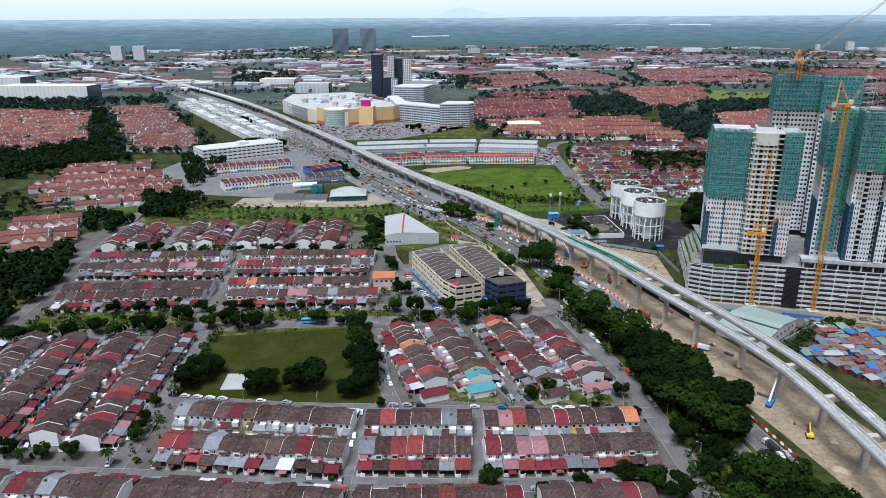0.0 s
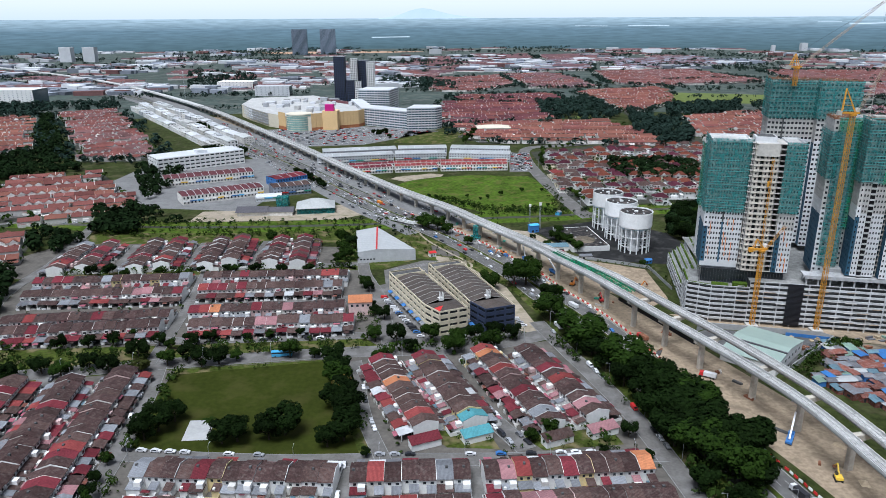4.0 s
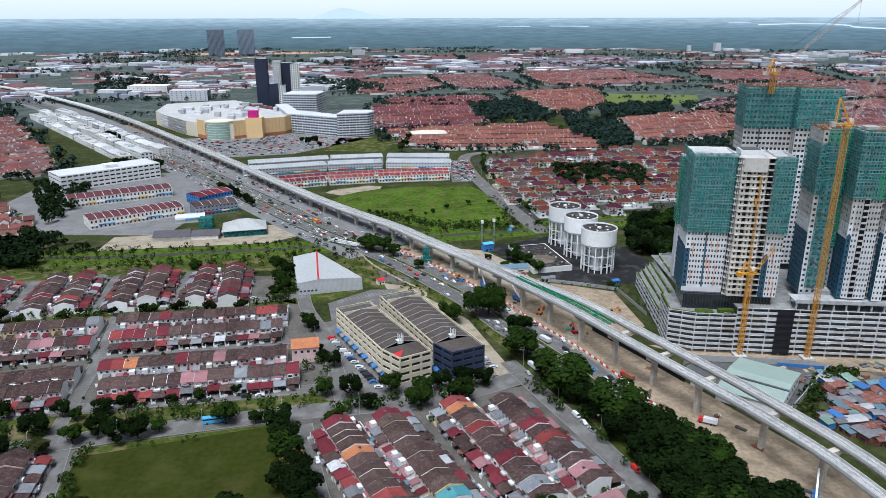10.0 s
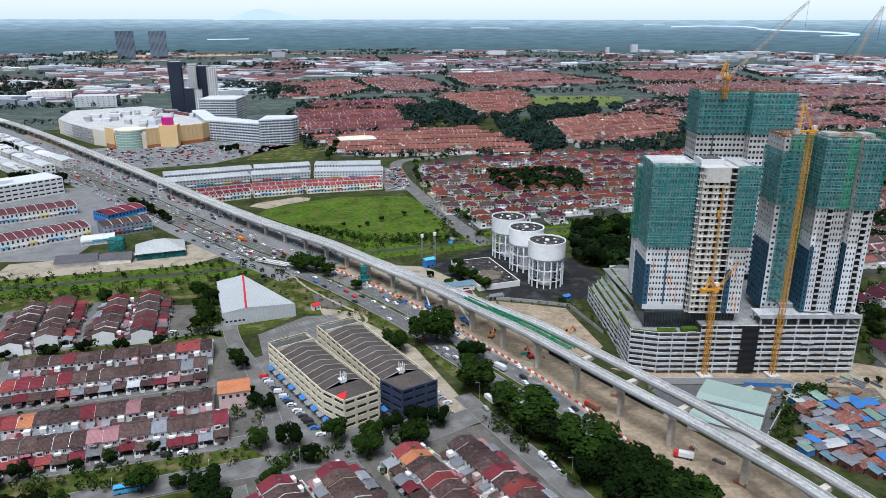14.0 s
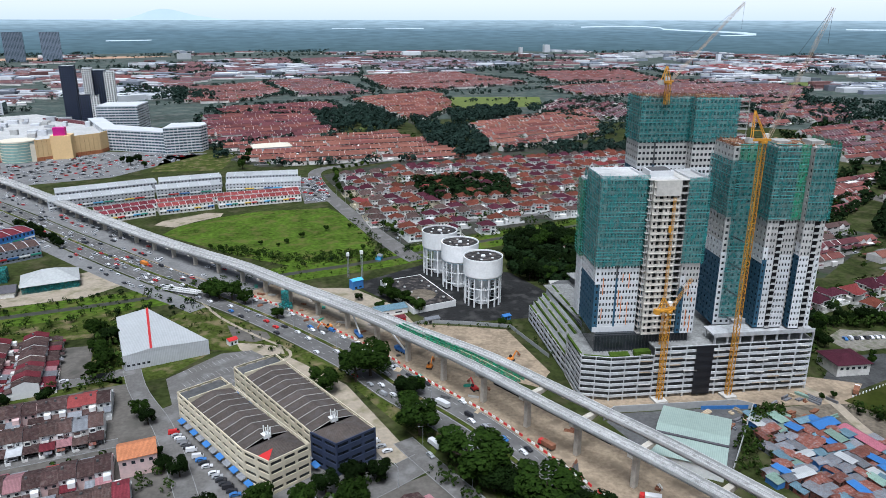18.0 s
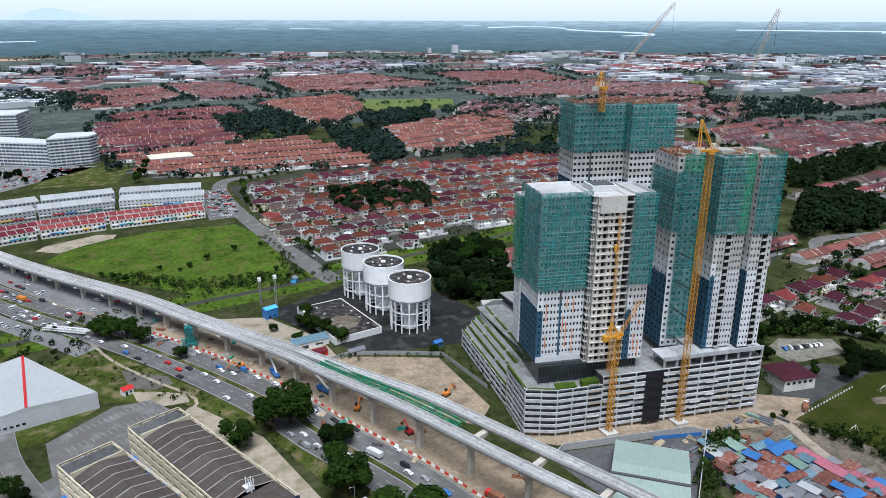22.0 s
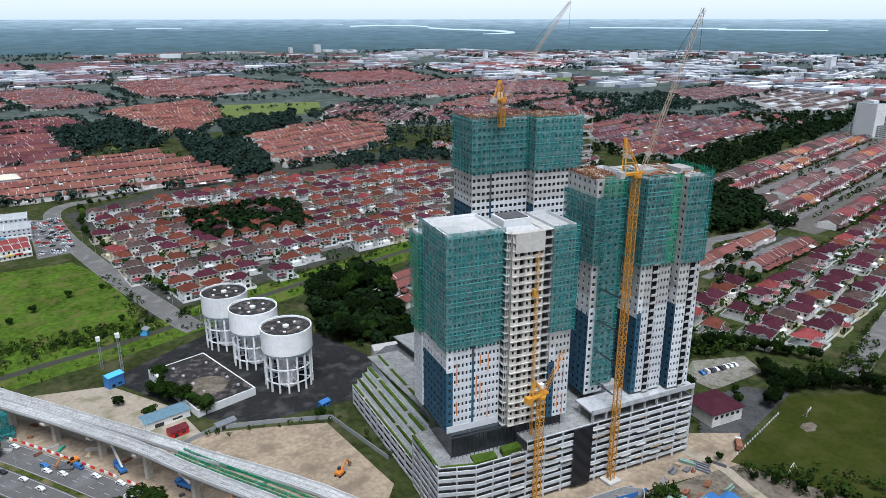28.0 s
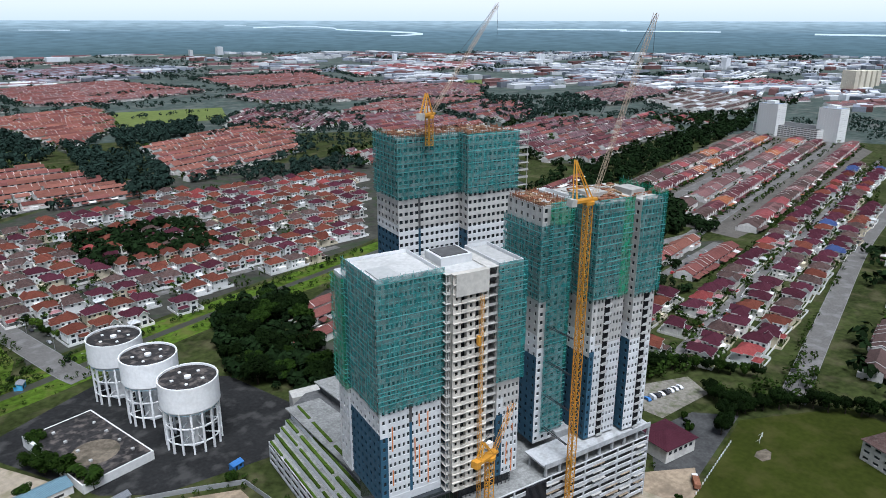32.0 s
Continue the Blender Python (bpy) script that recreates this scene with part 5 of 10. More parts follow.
# planted terraces stepping down to the west
for k in range(6):
    b = Build()
    o = k * 2.65
    zt = 10.2 + k * 2.25
    quad = [(4.3 + o, 24.2), (6.9 + o, 24.2), (14.8 + o, 91), (12.2 + o, 91)]
    b.prism(quad, zt - 3.0 if k else 9.6, zt, 0, 1)
    part("terrace_step", b.mesh("terrace_step", ["tower_white", "gravel_deck"]), pod, "stepped concrete terrace with planters")
    for e, w in ((0.45, 0.8 + 0.3 * (k % 2)),):
        g = Build()
        rr = random.Random(k * 7 + int(e))
        q = 25.0
        while q < 90:
            L = rr.uniform(5, 14)
            x0, x1 = 4.3 + o + e + (q - 24.2) * 0.1183, 4.3 + o + e + (min(90, q + L) - 24.2) * 0.1183
            g.beam((x0, q, zt + 0.35), (x1, min(90, q + L), zt + 0.35), w * rr.uniform(0.8, 1.2), rr.uniform(0.5, 1.1))
            q += L + rr.choice((0.2, 0.2, 3))
        part("hedge", g.mesh("hedge", ["leaf_light"]), pod, "light green planter hedge")
b = Build()
for x0, y0, x1, y1 in ((0.9, 2.0, 4.0, 23), (1.5, 0.2, 12.6, -5.0)):
    b.beam((x0, y0, 22.3), (x1, y1, 22.3), 1.0, 0.9)
b.prism([(13, -4.6), (22, -6), (23, -2.0), (14, 0)], 21.9, 22.7)
b.prism([(24, -6.4), (32, -7.6), (32.5, -4), (25, -3.2)], 21.9, 24.2)
part("roof_garden", b.mesh("roof_garden", ["leaf_light"]), pod, "planted beds on the podium deck")
b = Build()
b.prism([(33, 108), (46, 105), (48, 112), (35, 115)], 0, 15)
part("ramp_tower", b.mesh("ramp_tower", ["raw_concrete"]), pod)

# ---- tower cranes ----


def lattice(b, p, q, w, step, chord=0.22, web=0.13, mi=0):
    """A square lattice boom from p to q."""
    p, q = Vector(p), Vector(q)
    d = (q - p).normalized()
    s = d.cross(Vector((0.13, 0.2, 1)) if abs(d.z) < 0.9 else Vector((1, 0, 0))).normalized() * w / 2
    u = s.cross(d).normalized() * w / 2
    c = [-s - u, s - u, s + u, -s + u]
    for o in c:
        b.beam(p + o, q + o, chord, chord, mi)
    n = max(1, int((q - p).length / step))
    for k in range(n):
        a, e = p + (q - p) * (k / n), p + (q - p) * ((k + 1) / n)
        for i in range(4):
            o0, o1 = c[i], c[(i + 1) % 4]
            b.beam(a + o0, e + o1, web, web, mi)
            b.beam(a + o0, a + o1, web, web, mi)


def tower_crane(x, y, z0, top, tip, frame_top, jib_red=False, label=""):
    """A luffing crane: mast, slewing cab, A-frame, counterweight and jib."""
    t = thing("tower_crane", at(x, y, z0), label, "tower crane", "construction cranes")
    h = top - z0
    b = Build()
    lattice(b, (0, 0, 0), (0, 0, h), 2.0, 2.2, 0.24, 0.13)
    part("mast", b.mesh("mast", ["crane_yellow"]), t)
    if z0 < 1:
        b = Build()
        b.box(-3, 3, -3, 3, 0, 1.2)
        part("base_block", b.mesh("base_block", ["raw_concrete"]), t)
    d = Vector((tip[0] - x, tip[1] - y, 0)).normalized()
    b = Build()
    b.cyl(0, 0, h, h + 1.0, 1.9, 1.9, 12)
    b.beam(d * -7.5 + Vector((0, 0, h + 1.4)), d * 3 + Vector((0, 0, h + 1.4)), 2.2, 0.8)
    part("slewing_platform", b.mesh("slewing_platform", ["crane_yellow"]), t)
    b = Build()
    b.beam(d * -7.6 + Vector((0, 0, h + 1.4)), d * -5.6 + Vector((0, 0, h + 1.2)), 2.4, 2.2)
    part("counterweight", b.mesh("counterweight", ["crane_yellow" if not jib_red else "raw_concrete"]), t)
    b = Build()
    s = Vector((-d.y, d.x, 0))
    b.beam(d * 1.5 + s * 2.2 + Vector((0, 0, h + 2.6)), d * 3.4 + s * 2.2 + Vector((0, 0, h + 2.6)), 1.5, 2.2)
    part("cab", b.mesh("cab", ["white_paint"]), t, "white operator cab")
    b = Build()
    ft = Vector(frame_top) - Vector((x, y, z0))
    for k in (-0.9, 0.9):
        b.beam(d * 1.0 + s * k + Vector((0, 0, h + 1.6)), ft + s * k * 0.4, 0.35, 0.35)
        b.beam(d * -5.5 + s * k + Vector((0, 0, h + 1.6)), ft + s * k * 0.4, 0.35, 0.35)
    for k in (0.3, 0.6, 0.9):
        b.beam(d * -5.5 * (1 - k) + ft * k + Vector((0, 0, (h + 1.6) * (1 - k))) + s * 0.7, d * (1 - k) + ft * k + Vector((0, 0, (h + 1.6) * (1 - k))) - s * 0.7, 0.2, 0.2)
    part("a_frame", b.mesh("a_frame", ["crane_yellow"]), t)
    b = Build()
    tipv = Vector(tip) - Vector((x, y, z0))
    root = d * 2.2 + Vector((0, 0, h + 1.8))
    lattice(b, root, tipv, 1.1, 2.6, 0.09, 0.045)
    part("jib", b.mesh("jib", ["jib_paint" if jib_red else "crane_yellow"]), t)
    b = Build()
    b.beam(ft, tipv, 0.1, 0.1)
    b.beam(tipv, tipv - Vector((0, 0, 14)), 0.08, 0.08)
    part("hoist_rope", b.mesh("hoist_rope", ["paint_black"]), t)
    return t


tower_crane(299.5, 499.5, 0, 121.5, (322, 496.5, 176), (295.5, 502.0, 135), True, "tall yellow luffing tower crane beside a podium")
tower_crane(265.5, 504.5, 0, 45.5, (277, 506, 60), (262, 504, 53), False, "short yellow luffing crane before the car park")
tower_crane(298.0, 572.0, 130, 140.0, (357.7, 597.7, 180.5), (296, 571, 149), True, "yellow climbing crane on a tower roof")

# ---- water towers ----


SPOKES = []


def water_tower(x, y):
    t = thing("water_tower", at(x, y), "white concrete water tower on a ring of columns", "water tower", "three water towers")
    n, R = 16, 11.4
    for i in range(n):
        a = 2 * math.pi * i / n
        b = Build()
        b.box(-0.38, 0.38, -0.38, 0.38, 0, 19.2)
        part("column", b.mesh("column", ["tank_white"]) if i == 0 else t.children[0].data, t, "", at(R * math.cos(a), R * math.sin(a), 0, math.degrees(a)))
    for z in (5.0, 12.2):
        b = Build()
        for i in range(n):
            a, c = 2 * math.pi * i / n, 2 * math.pi * (i + 1) / n
            b.beam((R * math.cos(a), R * math.sin(a), z), (R * math.cos(c), R * math.sin(c), z), 0.4, 0.55)
        rb = part("ring_beam", b.mesh("ring_beam", ["tank_white"]), t)
        for i in range(0, n, 2):
            a = 2 * math.pi * i / n
            e = Build()
            e.beam((R, 0, z), (5.2, 0, z), 0.35, 0.45)
            part("spoke", e.mesh("spoke", ["tank_white"]) if not (z == 5.0 and i) and not z > 5.0 else SPOKES[-1], rb, "", at(0, 0, 0 if z == 5.0 else z - 5.0, math.degrees(a)))
            if z == 5.0 and i == 0:
                SPOKES.append(rb.children[0].data)
    b = Build()
    b.cyl(0, 0, 0, 19, 4.6, 4.6, 20)
    part("shaft", b.mesh("shaft", ["tank_white"]), t)
    b = Build()
    b.cyl(0, 0, 19.0, 20.0, 11.6, 12.4, 40, 0)
    b.cyl(0, 0, 20.0, 30.2, 12.4, 12.4, 40, 0)
    for i in range(40):
        a, c = 2 * math.pi * i / 40, 2 * math.pi * (i + 1) / 40
        o, q = 12.45, 11.9
        ring = [(o * math.cos(a), o * math.sin(a)), (o * math.cos(c), o * math.sin(c)), (q * math.cos(c), q * math.sin(c)), (q * math.cos(a), q * math.sin(a))]
        b.prism(ring, 30.2, 31.2, 0)
    part("tank", b.mesh("tank", ["tank_white"], False), t)
    b = Build()
    b.cyl(0, 0, 18.6, 19.0, 11.75, 11.75, 40, 0)
    part("blue_band", b.mesh("blue_band", ["band_blue"]), t, "pale blue band")
    b = Build()
    b.cyl(0, 0, 30.2, 30.35, 11.8, 11.8, 36, 0)
    part("tank_roof", b.mesh("tank_roof", ["tar_roof"]), t, "stained dark roof")
    b = Build()
    for i in range(5):
        a = i * 1.26 + x
        b.box(6.5 * math.cos(a) - 0.6, 6.5 * math.cos(a) + 0.6, 6.5 * math.sin(a) - 0.6, 6.5 * math.sin(a) + 0.6, 30.35, 30.8)
    b.cyl(0, 0, 30.35, 31.3, 1.5, 1.5, 10)
    part("hatch", b.mesh("hatch", ["tank_white"]), t)
    return t


for p in ((214.5, 706.7), (220.2, 676.8), (225.4, 644.6)):
    water_tower(*p)
# reservoir building with parapet
t = thing("pump_house", at(188, 665, 0, -79), "low white reservoir building with a stained dark roof", "pump house")
b = Build()
b.box(-26, 26, -15, 14, 0, 3.8)
b.box(-26, -10, -15.5, -14, 0, 5.0)
for a, c, e, f in ((-26.3, 26.3, -15.3, -14.8), (-26.3, 26.3, 13.8, 14.3), (-26.3, -25.8, -14.8, 13.8), (25.8, 26.3, -14.8, 13.8)):
    b.box(a, c, e, f, 0, 4.1)
part("wall", b.mesh("wall", ["white_paint"]), t)
b = Build()
b.box(-25.7, 25.7, -14.7, 13.7, 3.8, 3.95, 0)
part("roof", b.mesh("roof", ["tar_roof"]), t, "dark stained roof")
b = Build()
b.cyl(8, -1, 3.95, 4.0, 9.5, 9.5, 24)
part("settled_silt", b.mesh("settled_silt", ["dark_dirt"]), t, "dried silt on the roof")
vent = Build()
vent.box(-0.6, 0.6, -0.6, 0.6, 3.95, 4.7)
vent_mesh = vent.mesh("vent", ["concrete"])
for i in range(8):
    part("vent", vent_mesh, t, "", at(-19.4 + i * 5.4, 9.6 if i % 2 else -5.4))

# ---- elevated rail viaduct ----
via = thing("rail_viaduct", at(0, 0), "new elevated rail viaduct with two pale concrete decks", "viaduct")
ZD = 17.2


def sag(y):
    """How far the decks lie below their southern level: they come down towards the north."""
    return float(np.interp(y, (540, 600, 640, 700, 750, 820, 900), (-1.0, -3.6, -5.4, -6.6, -8.0, -9.0, -9.6)))


def lowered(b):
    b.v = [(x, y, z + sag(y)) for x, y, z in b.v]
    return b




def deck_line(side):
    """Middle line of one deck: side by side in the north, parted by a gap in the south."""
    south = [(264, 262), (259, 300), (252.5, 345), (244.5, 386), (232.8, 418), (220.2, 446)] if side < 0 else [(277, 262), (271, 302), (264.2, 348), (256.5, 388), (245.8, 419), (233.5, 449)]
    out = []
    for y_lo, y_hi, d in ((465, 480, 10.6), (490, 505, 10.5), (520, 535, 10.0), (548, 560, 8.6), (575, 588, 6.2), (602, 615, 4.0)):
        for i, p in enumerate(VIA):
            if y_lo <= p[1] < y_hi:
                out.append(offset_line(VIA, d if side > 0 else -3.0)[i])
                break
    north = [p for p in offset_line(VIA, 2.8 * side) if p[1] > 640]
    return smooth_line(south + out + north, 9.0)


LINES = {s: deck_line(s) for s in (-1, 1)}
NEARV = [p for p in VIA if p[1] < 1500]
for side, line in LINES.items():
    near_line = [p for p in line if p[1] < 1500]
    k = 0
    while k < len(near_line) - 1:
        seg = near_line[k:k + 4]
        b = Build()
        strip(b, seg, -1.4, 1.4, ZD - 0.3, 0, ZD + 1.3)
        strip(b, seg, -2.6, 2.6, ZD + 1.3, 0, ZD + 1.58)
        strip(b, seg, -2.3, 2.3, ZD + 1.6, 1)
        part("box_girder", lowered(b).mesh("box_girder", ["rail_concrete", "deck_top"]), via)
        b = Build()
        for o in (-2.6, 2.35):
            strip(b, seg, o, o + 0.25, ZD + 1.6, 0, ZD + 2.6)
        part("parapet", lowered(b).mesh("parapet", ["rail_concrete"]), via)
        b = Build()
        for o in (-1.1, 0.8):
            strip(b, seg, o, o + 0.3, ZD + 1.6, 0, ZD + 1.85)
        part("plinth", lowered(b).mesh("plinth", ["concrete"]), via, "pale concrete rail plinths")
        k += 3
b = Build()
for side, line in LINES.items():
    strip(b, [p for p in line if p[1] >= 1480], -2.6, 2.6, ZD - 0.3, 0, ZD + 2.4)
part("far_deck", lowered(b).mesh("far_deck", ["rail_concrete"]), via)
pier = Build()
ring0 = [(-1.1, -1.2), (-0.7, -1.5), (0.7, -1.5), (1.1, -1.2), (1.1, 1.2), (0.7, 1.5), (-0.7, 1.5), (-1.1, 1.2)]
pier.solid([(x, y, 0) for x, y in ring0], [(x * 0.95, y * 0.95, 13.6) for x, y in ring0], 0)
pier_m = pier.mesh("pier", ["pier_concrete"])


def crosshead(y0, y1):
    cap = Build()
    low = [(-1.1, -1.8), (1.1, -1.8), (1.1, 1.8), (-1.1, 1.8)]
    hi = [(-1.25, y0), (1.25, y0), (1.25, y1), (-1.25, y1)]
    cap.solid([(x, y, 13.6) for x, y in low], [(x, y, 15.6) for x, y in hi], 0)
    cap.prism(hi, 15.6, 16.9, 0)
    return cap.mesh("crosshead", ["pier_concrete"])


cap_narrow, cap_wide = crosshead(-5.4, 5.4), crosshead(-12.6, 4.6)
start = [i for i, p in enumerate(NEARV) if p[1] > 440][0]
for x, y, a in along(NEARV[start:], 28.0, 5.0) + [(236.5, 420.7, 113), (246.5, 394.3, 111), (255, 367, 106), (260, 338, 101), (264, 308, 99), (268, 280, 99)]:
    p = part("pier", pier_m, via, "", at(x, y, 0, a, 1, 1, (16.9 + sag(y)) / 16.9))
    part("crosshead", cap_wide if y < 585 else cap_narrow, p)
# work platforms and covers on the decks
b = Build()
seg = [p for p in NEARV if 505 < p[1] < 590]
for o in (0.2, 2.1, 4.6):
    strip(b, seg, o, o + 0.35, ZD + 1.6, 0, ZD + 2.75)
part("work_cover", lowered(b).mesh("work_cover", ["net_green"]), via, "green tarpaulins on the deck")

# ---- warehouse on a wedge-shaped plot ----
t = thing("warehouse", at(30, 630, 0), "white steel warehouse with a shallow roof and red stripe", "warehouse")
WA, WB, WC, WD, WE = (-21.7, 29.5), (-5.4, 34.5), (30.3, -16.5), (2.5, -23), (-11, -25.5)
b = Build()
b.prism([WE, WD, WC, WB, WA], 0, 8.0)
part("wall", b.mesh("wall", ["warehouse_wall"]), t)
b = Build()
low = [(*WE, 8.02), (*WD, 9.9), (*WB, 9.9), (*WA, 8.02)]
b.solid(low, [(x, y, z + 0.25) for x, y, z in low], 0, None, True)
low = [(*WD, 9.9), (*WC, 8.02), (*WB, 9.9)]
b.solid(low, [(x, y, z + 0.25) for x, y, z in low], 0, None, True)
part("roof", b.mesh("roof", ["steel_roof"]), t, "pale ribbed steel roof")
b = Build()
b.beam((*WD, 10.2), (*WB, 10.2), 1.2, 0.25)
part("red_stripe", b.mesh("red_stripe", ["paint_red"]), t, "red ridge capping")
b = Build()
b.face([(*WE, 8.0), (*WD, 8.0), (*WD, 9.9)])
b.face([(*WD, 8.0), (*WC, 8.0), (*WD, 9.9)])
part("gable", b.mesh("gable", ["warehouse_wall"]), t)
d = (Vector(WD) - Vector(WE)).normalized()
n = Vector((d.y, -d.x))
for k in range(5):
    b = Build()
    q = Vector(WE) + d * (1.5 + k * 2.4) + n * 0.06
    b.beam((q.x, q.y, 2.6), (q.x + d.x * 1.4, q.y + d.y * 1.4, 2.6), 0.1, 1.0)
    part("window", b.mesh("window", ["window_dark"]), t)


# ---- shop office blocks ----
def office(x, y, turn, L, W, H, dark_end, label):
    """A long four-storey block with a parapet, a ribbed brown roof and a blunt end towards +x."""
    t = thing("office_block", at(x, y, 0, turn), label, "office block", "shop office blocks")
    zz = [(100, 0)]
    ring = [(0, 0), (L - 14, 0), (L, 3.5), (L, W), (0, W)]
    g = Build()
    g.prism([(0.5, 0.5), (L - 14, 0.5), (L - 0.6, 4), (L - 0.6, W - 0.5), (0.5, W - 0.5)], 0, H)
    part("glazing", g.mesh("glazing", ["window_dark"]), t)
    for i, (p, q) in enumerate(zip(ring, ring[1:] + ring[:1])):
        b = Build()
        n = max(2, round((Vector(q) - Vector(p)).length / 6.0))
        slot = 1 if dark_end and i in (1, 2) else 0
        facade(b, p, q, 0, H + 1.4, 4, n, [(100, slot)], 0.8, 1.3, 0.9, 0.45)
        part("wall", b.mesh("wall", ["cream_paint", "navy_wall"]), t)
    b = Build()
    k = int((L - 26) / 6)
    for i in range(k):
        x0 = 12 + i * (L - 26) / k
        x1 = 12 + (i + 1) * (L - 26) / k
        b = Build()
        b.gable(x0, x1 - 0.25, 1.2, W - 1.2, H + 0.6, 2.2, 0.1, 0.15, 0)
        part("roof", b.mesh("roof", ["roof_ribbed"]), t, "grey-brown ribbed roof bay")
        b = Build()
        b.gable(x1 - 0.25, x1, 1.2, W - 1.2, H + 0.8, 2.2, 0.1, 0.15, 0)
        part("fire_wall", b.mesh("fire_wall", ["raw_concrete"]), t)
    b = Build()
    b.box(1, 11, 1, W - 1, H + 0.2, H + 0.4, 0)
    b.box(11, 11.5, 0.5, W - 0.5, H, H + 2.6, 1)
    part("flat_roof", b.mesh("flat_roof", ["dark_concrete", "cream_paint"]), t)
    e = Build()
    c = Vector((L - 8, W / 2))
    pts = [(L - 13.8, 0.8), (L - 1, 4.0), (L - 1, W - 1), (L - 13.8, W - 1)]
    apex = (L - 8.5, W / 2 + 0.5, H + 3.0)
    for p, q in zip(pts, pts[1:] + pts[:1]):
        e.face([(*p, H + 0.9), (*q, H + 0.9), apex], 0)
    part("end_roof", e.mesh("end_roof", ["roof_ribbed"]), t)
    if not dark_end:
        e = Build()
        P0, P1, A = Vector((*pts[0], H + 0.96)), Vector((*pts[1], H + 0.96)), Vector(apex)
        e.face([tuple(P0.lerp(P1, 0.55)), tuple(P1), tuple(P1.lerp(A, 0.62) + Vector((0, 0, 0.06)))], 0)
        part("roof_patch", e.mesh("roof_patch", ["paint_red"]), t, "red painted roof patch")
    m = Build()
    for i in range(5):
        m.beam((L - 16 + i * 0.9, W / 2 + (i % 2) * 1.4, H + 2), (L - 16 + i * 0.9, W / 2 + (i % 2) * 1.4, H + 6.5), 0.35, 0.35)
    m.box(L - 17, L - 14, W / 2 - 1, W / 2 + 2, H + 1.5, H + 3)
    part("antenna", m.mesh("antenna", ["white_paint"]), t, "phone antennas on the roof")
    a = Build()
    for i in range(int(L / 6) - 1):
        a.solid([(3 + i * 6, -2.4, 2.7), (7.5 + i * 6, -2.4, 2.7), (7.5 + i * 6, -0.1, 3.3), (3 + i * 6, -0.1, 3.3)],
                [(3 + i * 6, -2.4, 2.8), (7.5 + i * 6, -2.4, 2.8), (7.5 + i * 6, -0.1, 3.4), (3 + i * 6, -0.1, 3.4)], i % 2)
    part("awning", a.mesh("awning", ["paint_blue", "roof_grey"]), t, "shop awnings at street level")
    return t


office(49.5, 546.8, -63.0, 74, 21, 13.5, False, "cream four-storey shop office block with stained parapets")
office(73.6, 564.5, -66.0, 86, 22, 13.5, True, "cream and navy four-storey shop office block")

# ---- factory beside the viaduct ----
t = thing("factory_shed", at(257, 468, 0, -40), "factory shed with pale green sheet roof and white walls", "factory")
b = Build()
b.prism([(-13, -20), (15, -20), (15, 19), (-13, 19)], 0, 6)
b.face([(-13, 19, 6), (-13, -20, 6), (-13, -0.5, 8.6)])
b.face([(15, -20, 6), (15, 19, 6), (15, -0.5, 8.6)])
part("wall", b.mesh("wall", ["white_paint"]), t)
b = Build()
b.gable(-13.4, 15.4, -20, 19, 6.02, 2.6, 0.6, 0.2, 0)
part("roof", b.mesh("roof", ["green_roof_sheet"]), t, "pale green ribbed sheet roof")
b = Build()
b.box(-13.4, 15.4, -7.5, -6.3, 8.0, 8.5)
part("roof_vent", b.mesh("roof_vent", ["roof_slate"]), t, "dark ridge vent")
b = Build()
for i in range(7):
    b.box(15.0, 15.08, -17 + i * 5, -15.4 + i * 5, 3, 4.4)
part("window_strip", b.mesh("window_strip", ["window_dark"]), t)
b = Build()
strip(b, [(232, 496), (240, 501), (298, 491), (303, 486), (262, 446)], -0.18, 0.18, 0, 0, 3.4)
solo("compound_wall", b, ["deck_concrete"], "pale grey perimeter wall round a factory yard", "wall", kind="structure")
sheet("factory_yard", [(233, 495), (240, 500), (298, 490), (302, 486), (262, 447), (240, 455)], 0.055, "dark_concrete", "dark stained factory yard", "ground")

# ---- shops, mall and blocks north of the highway ----


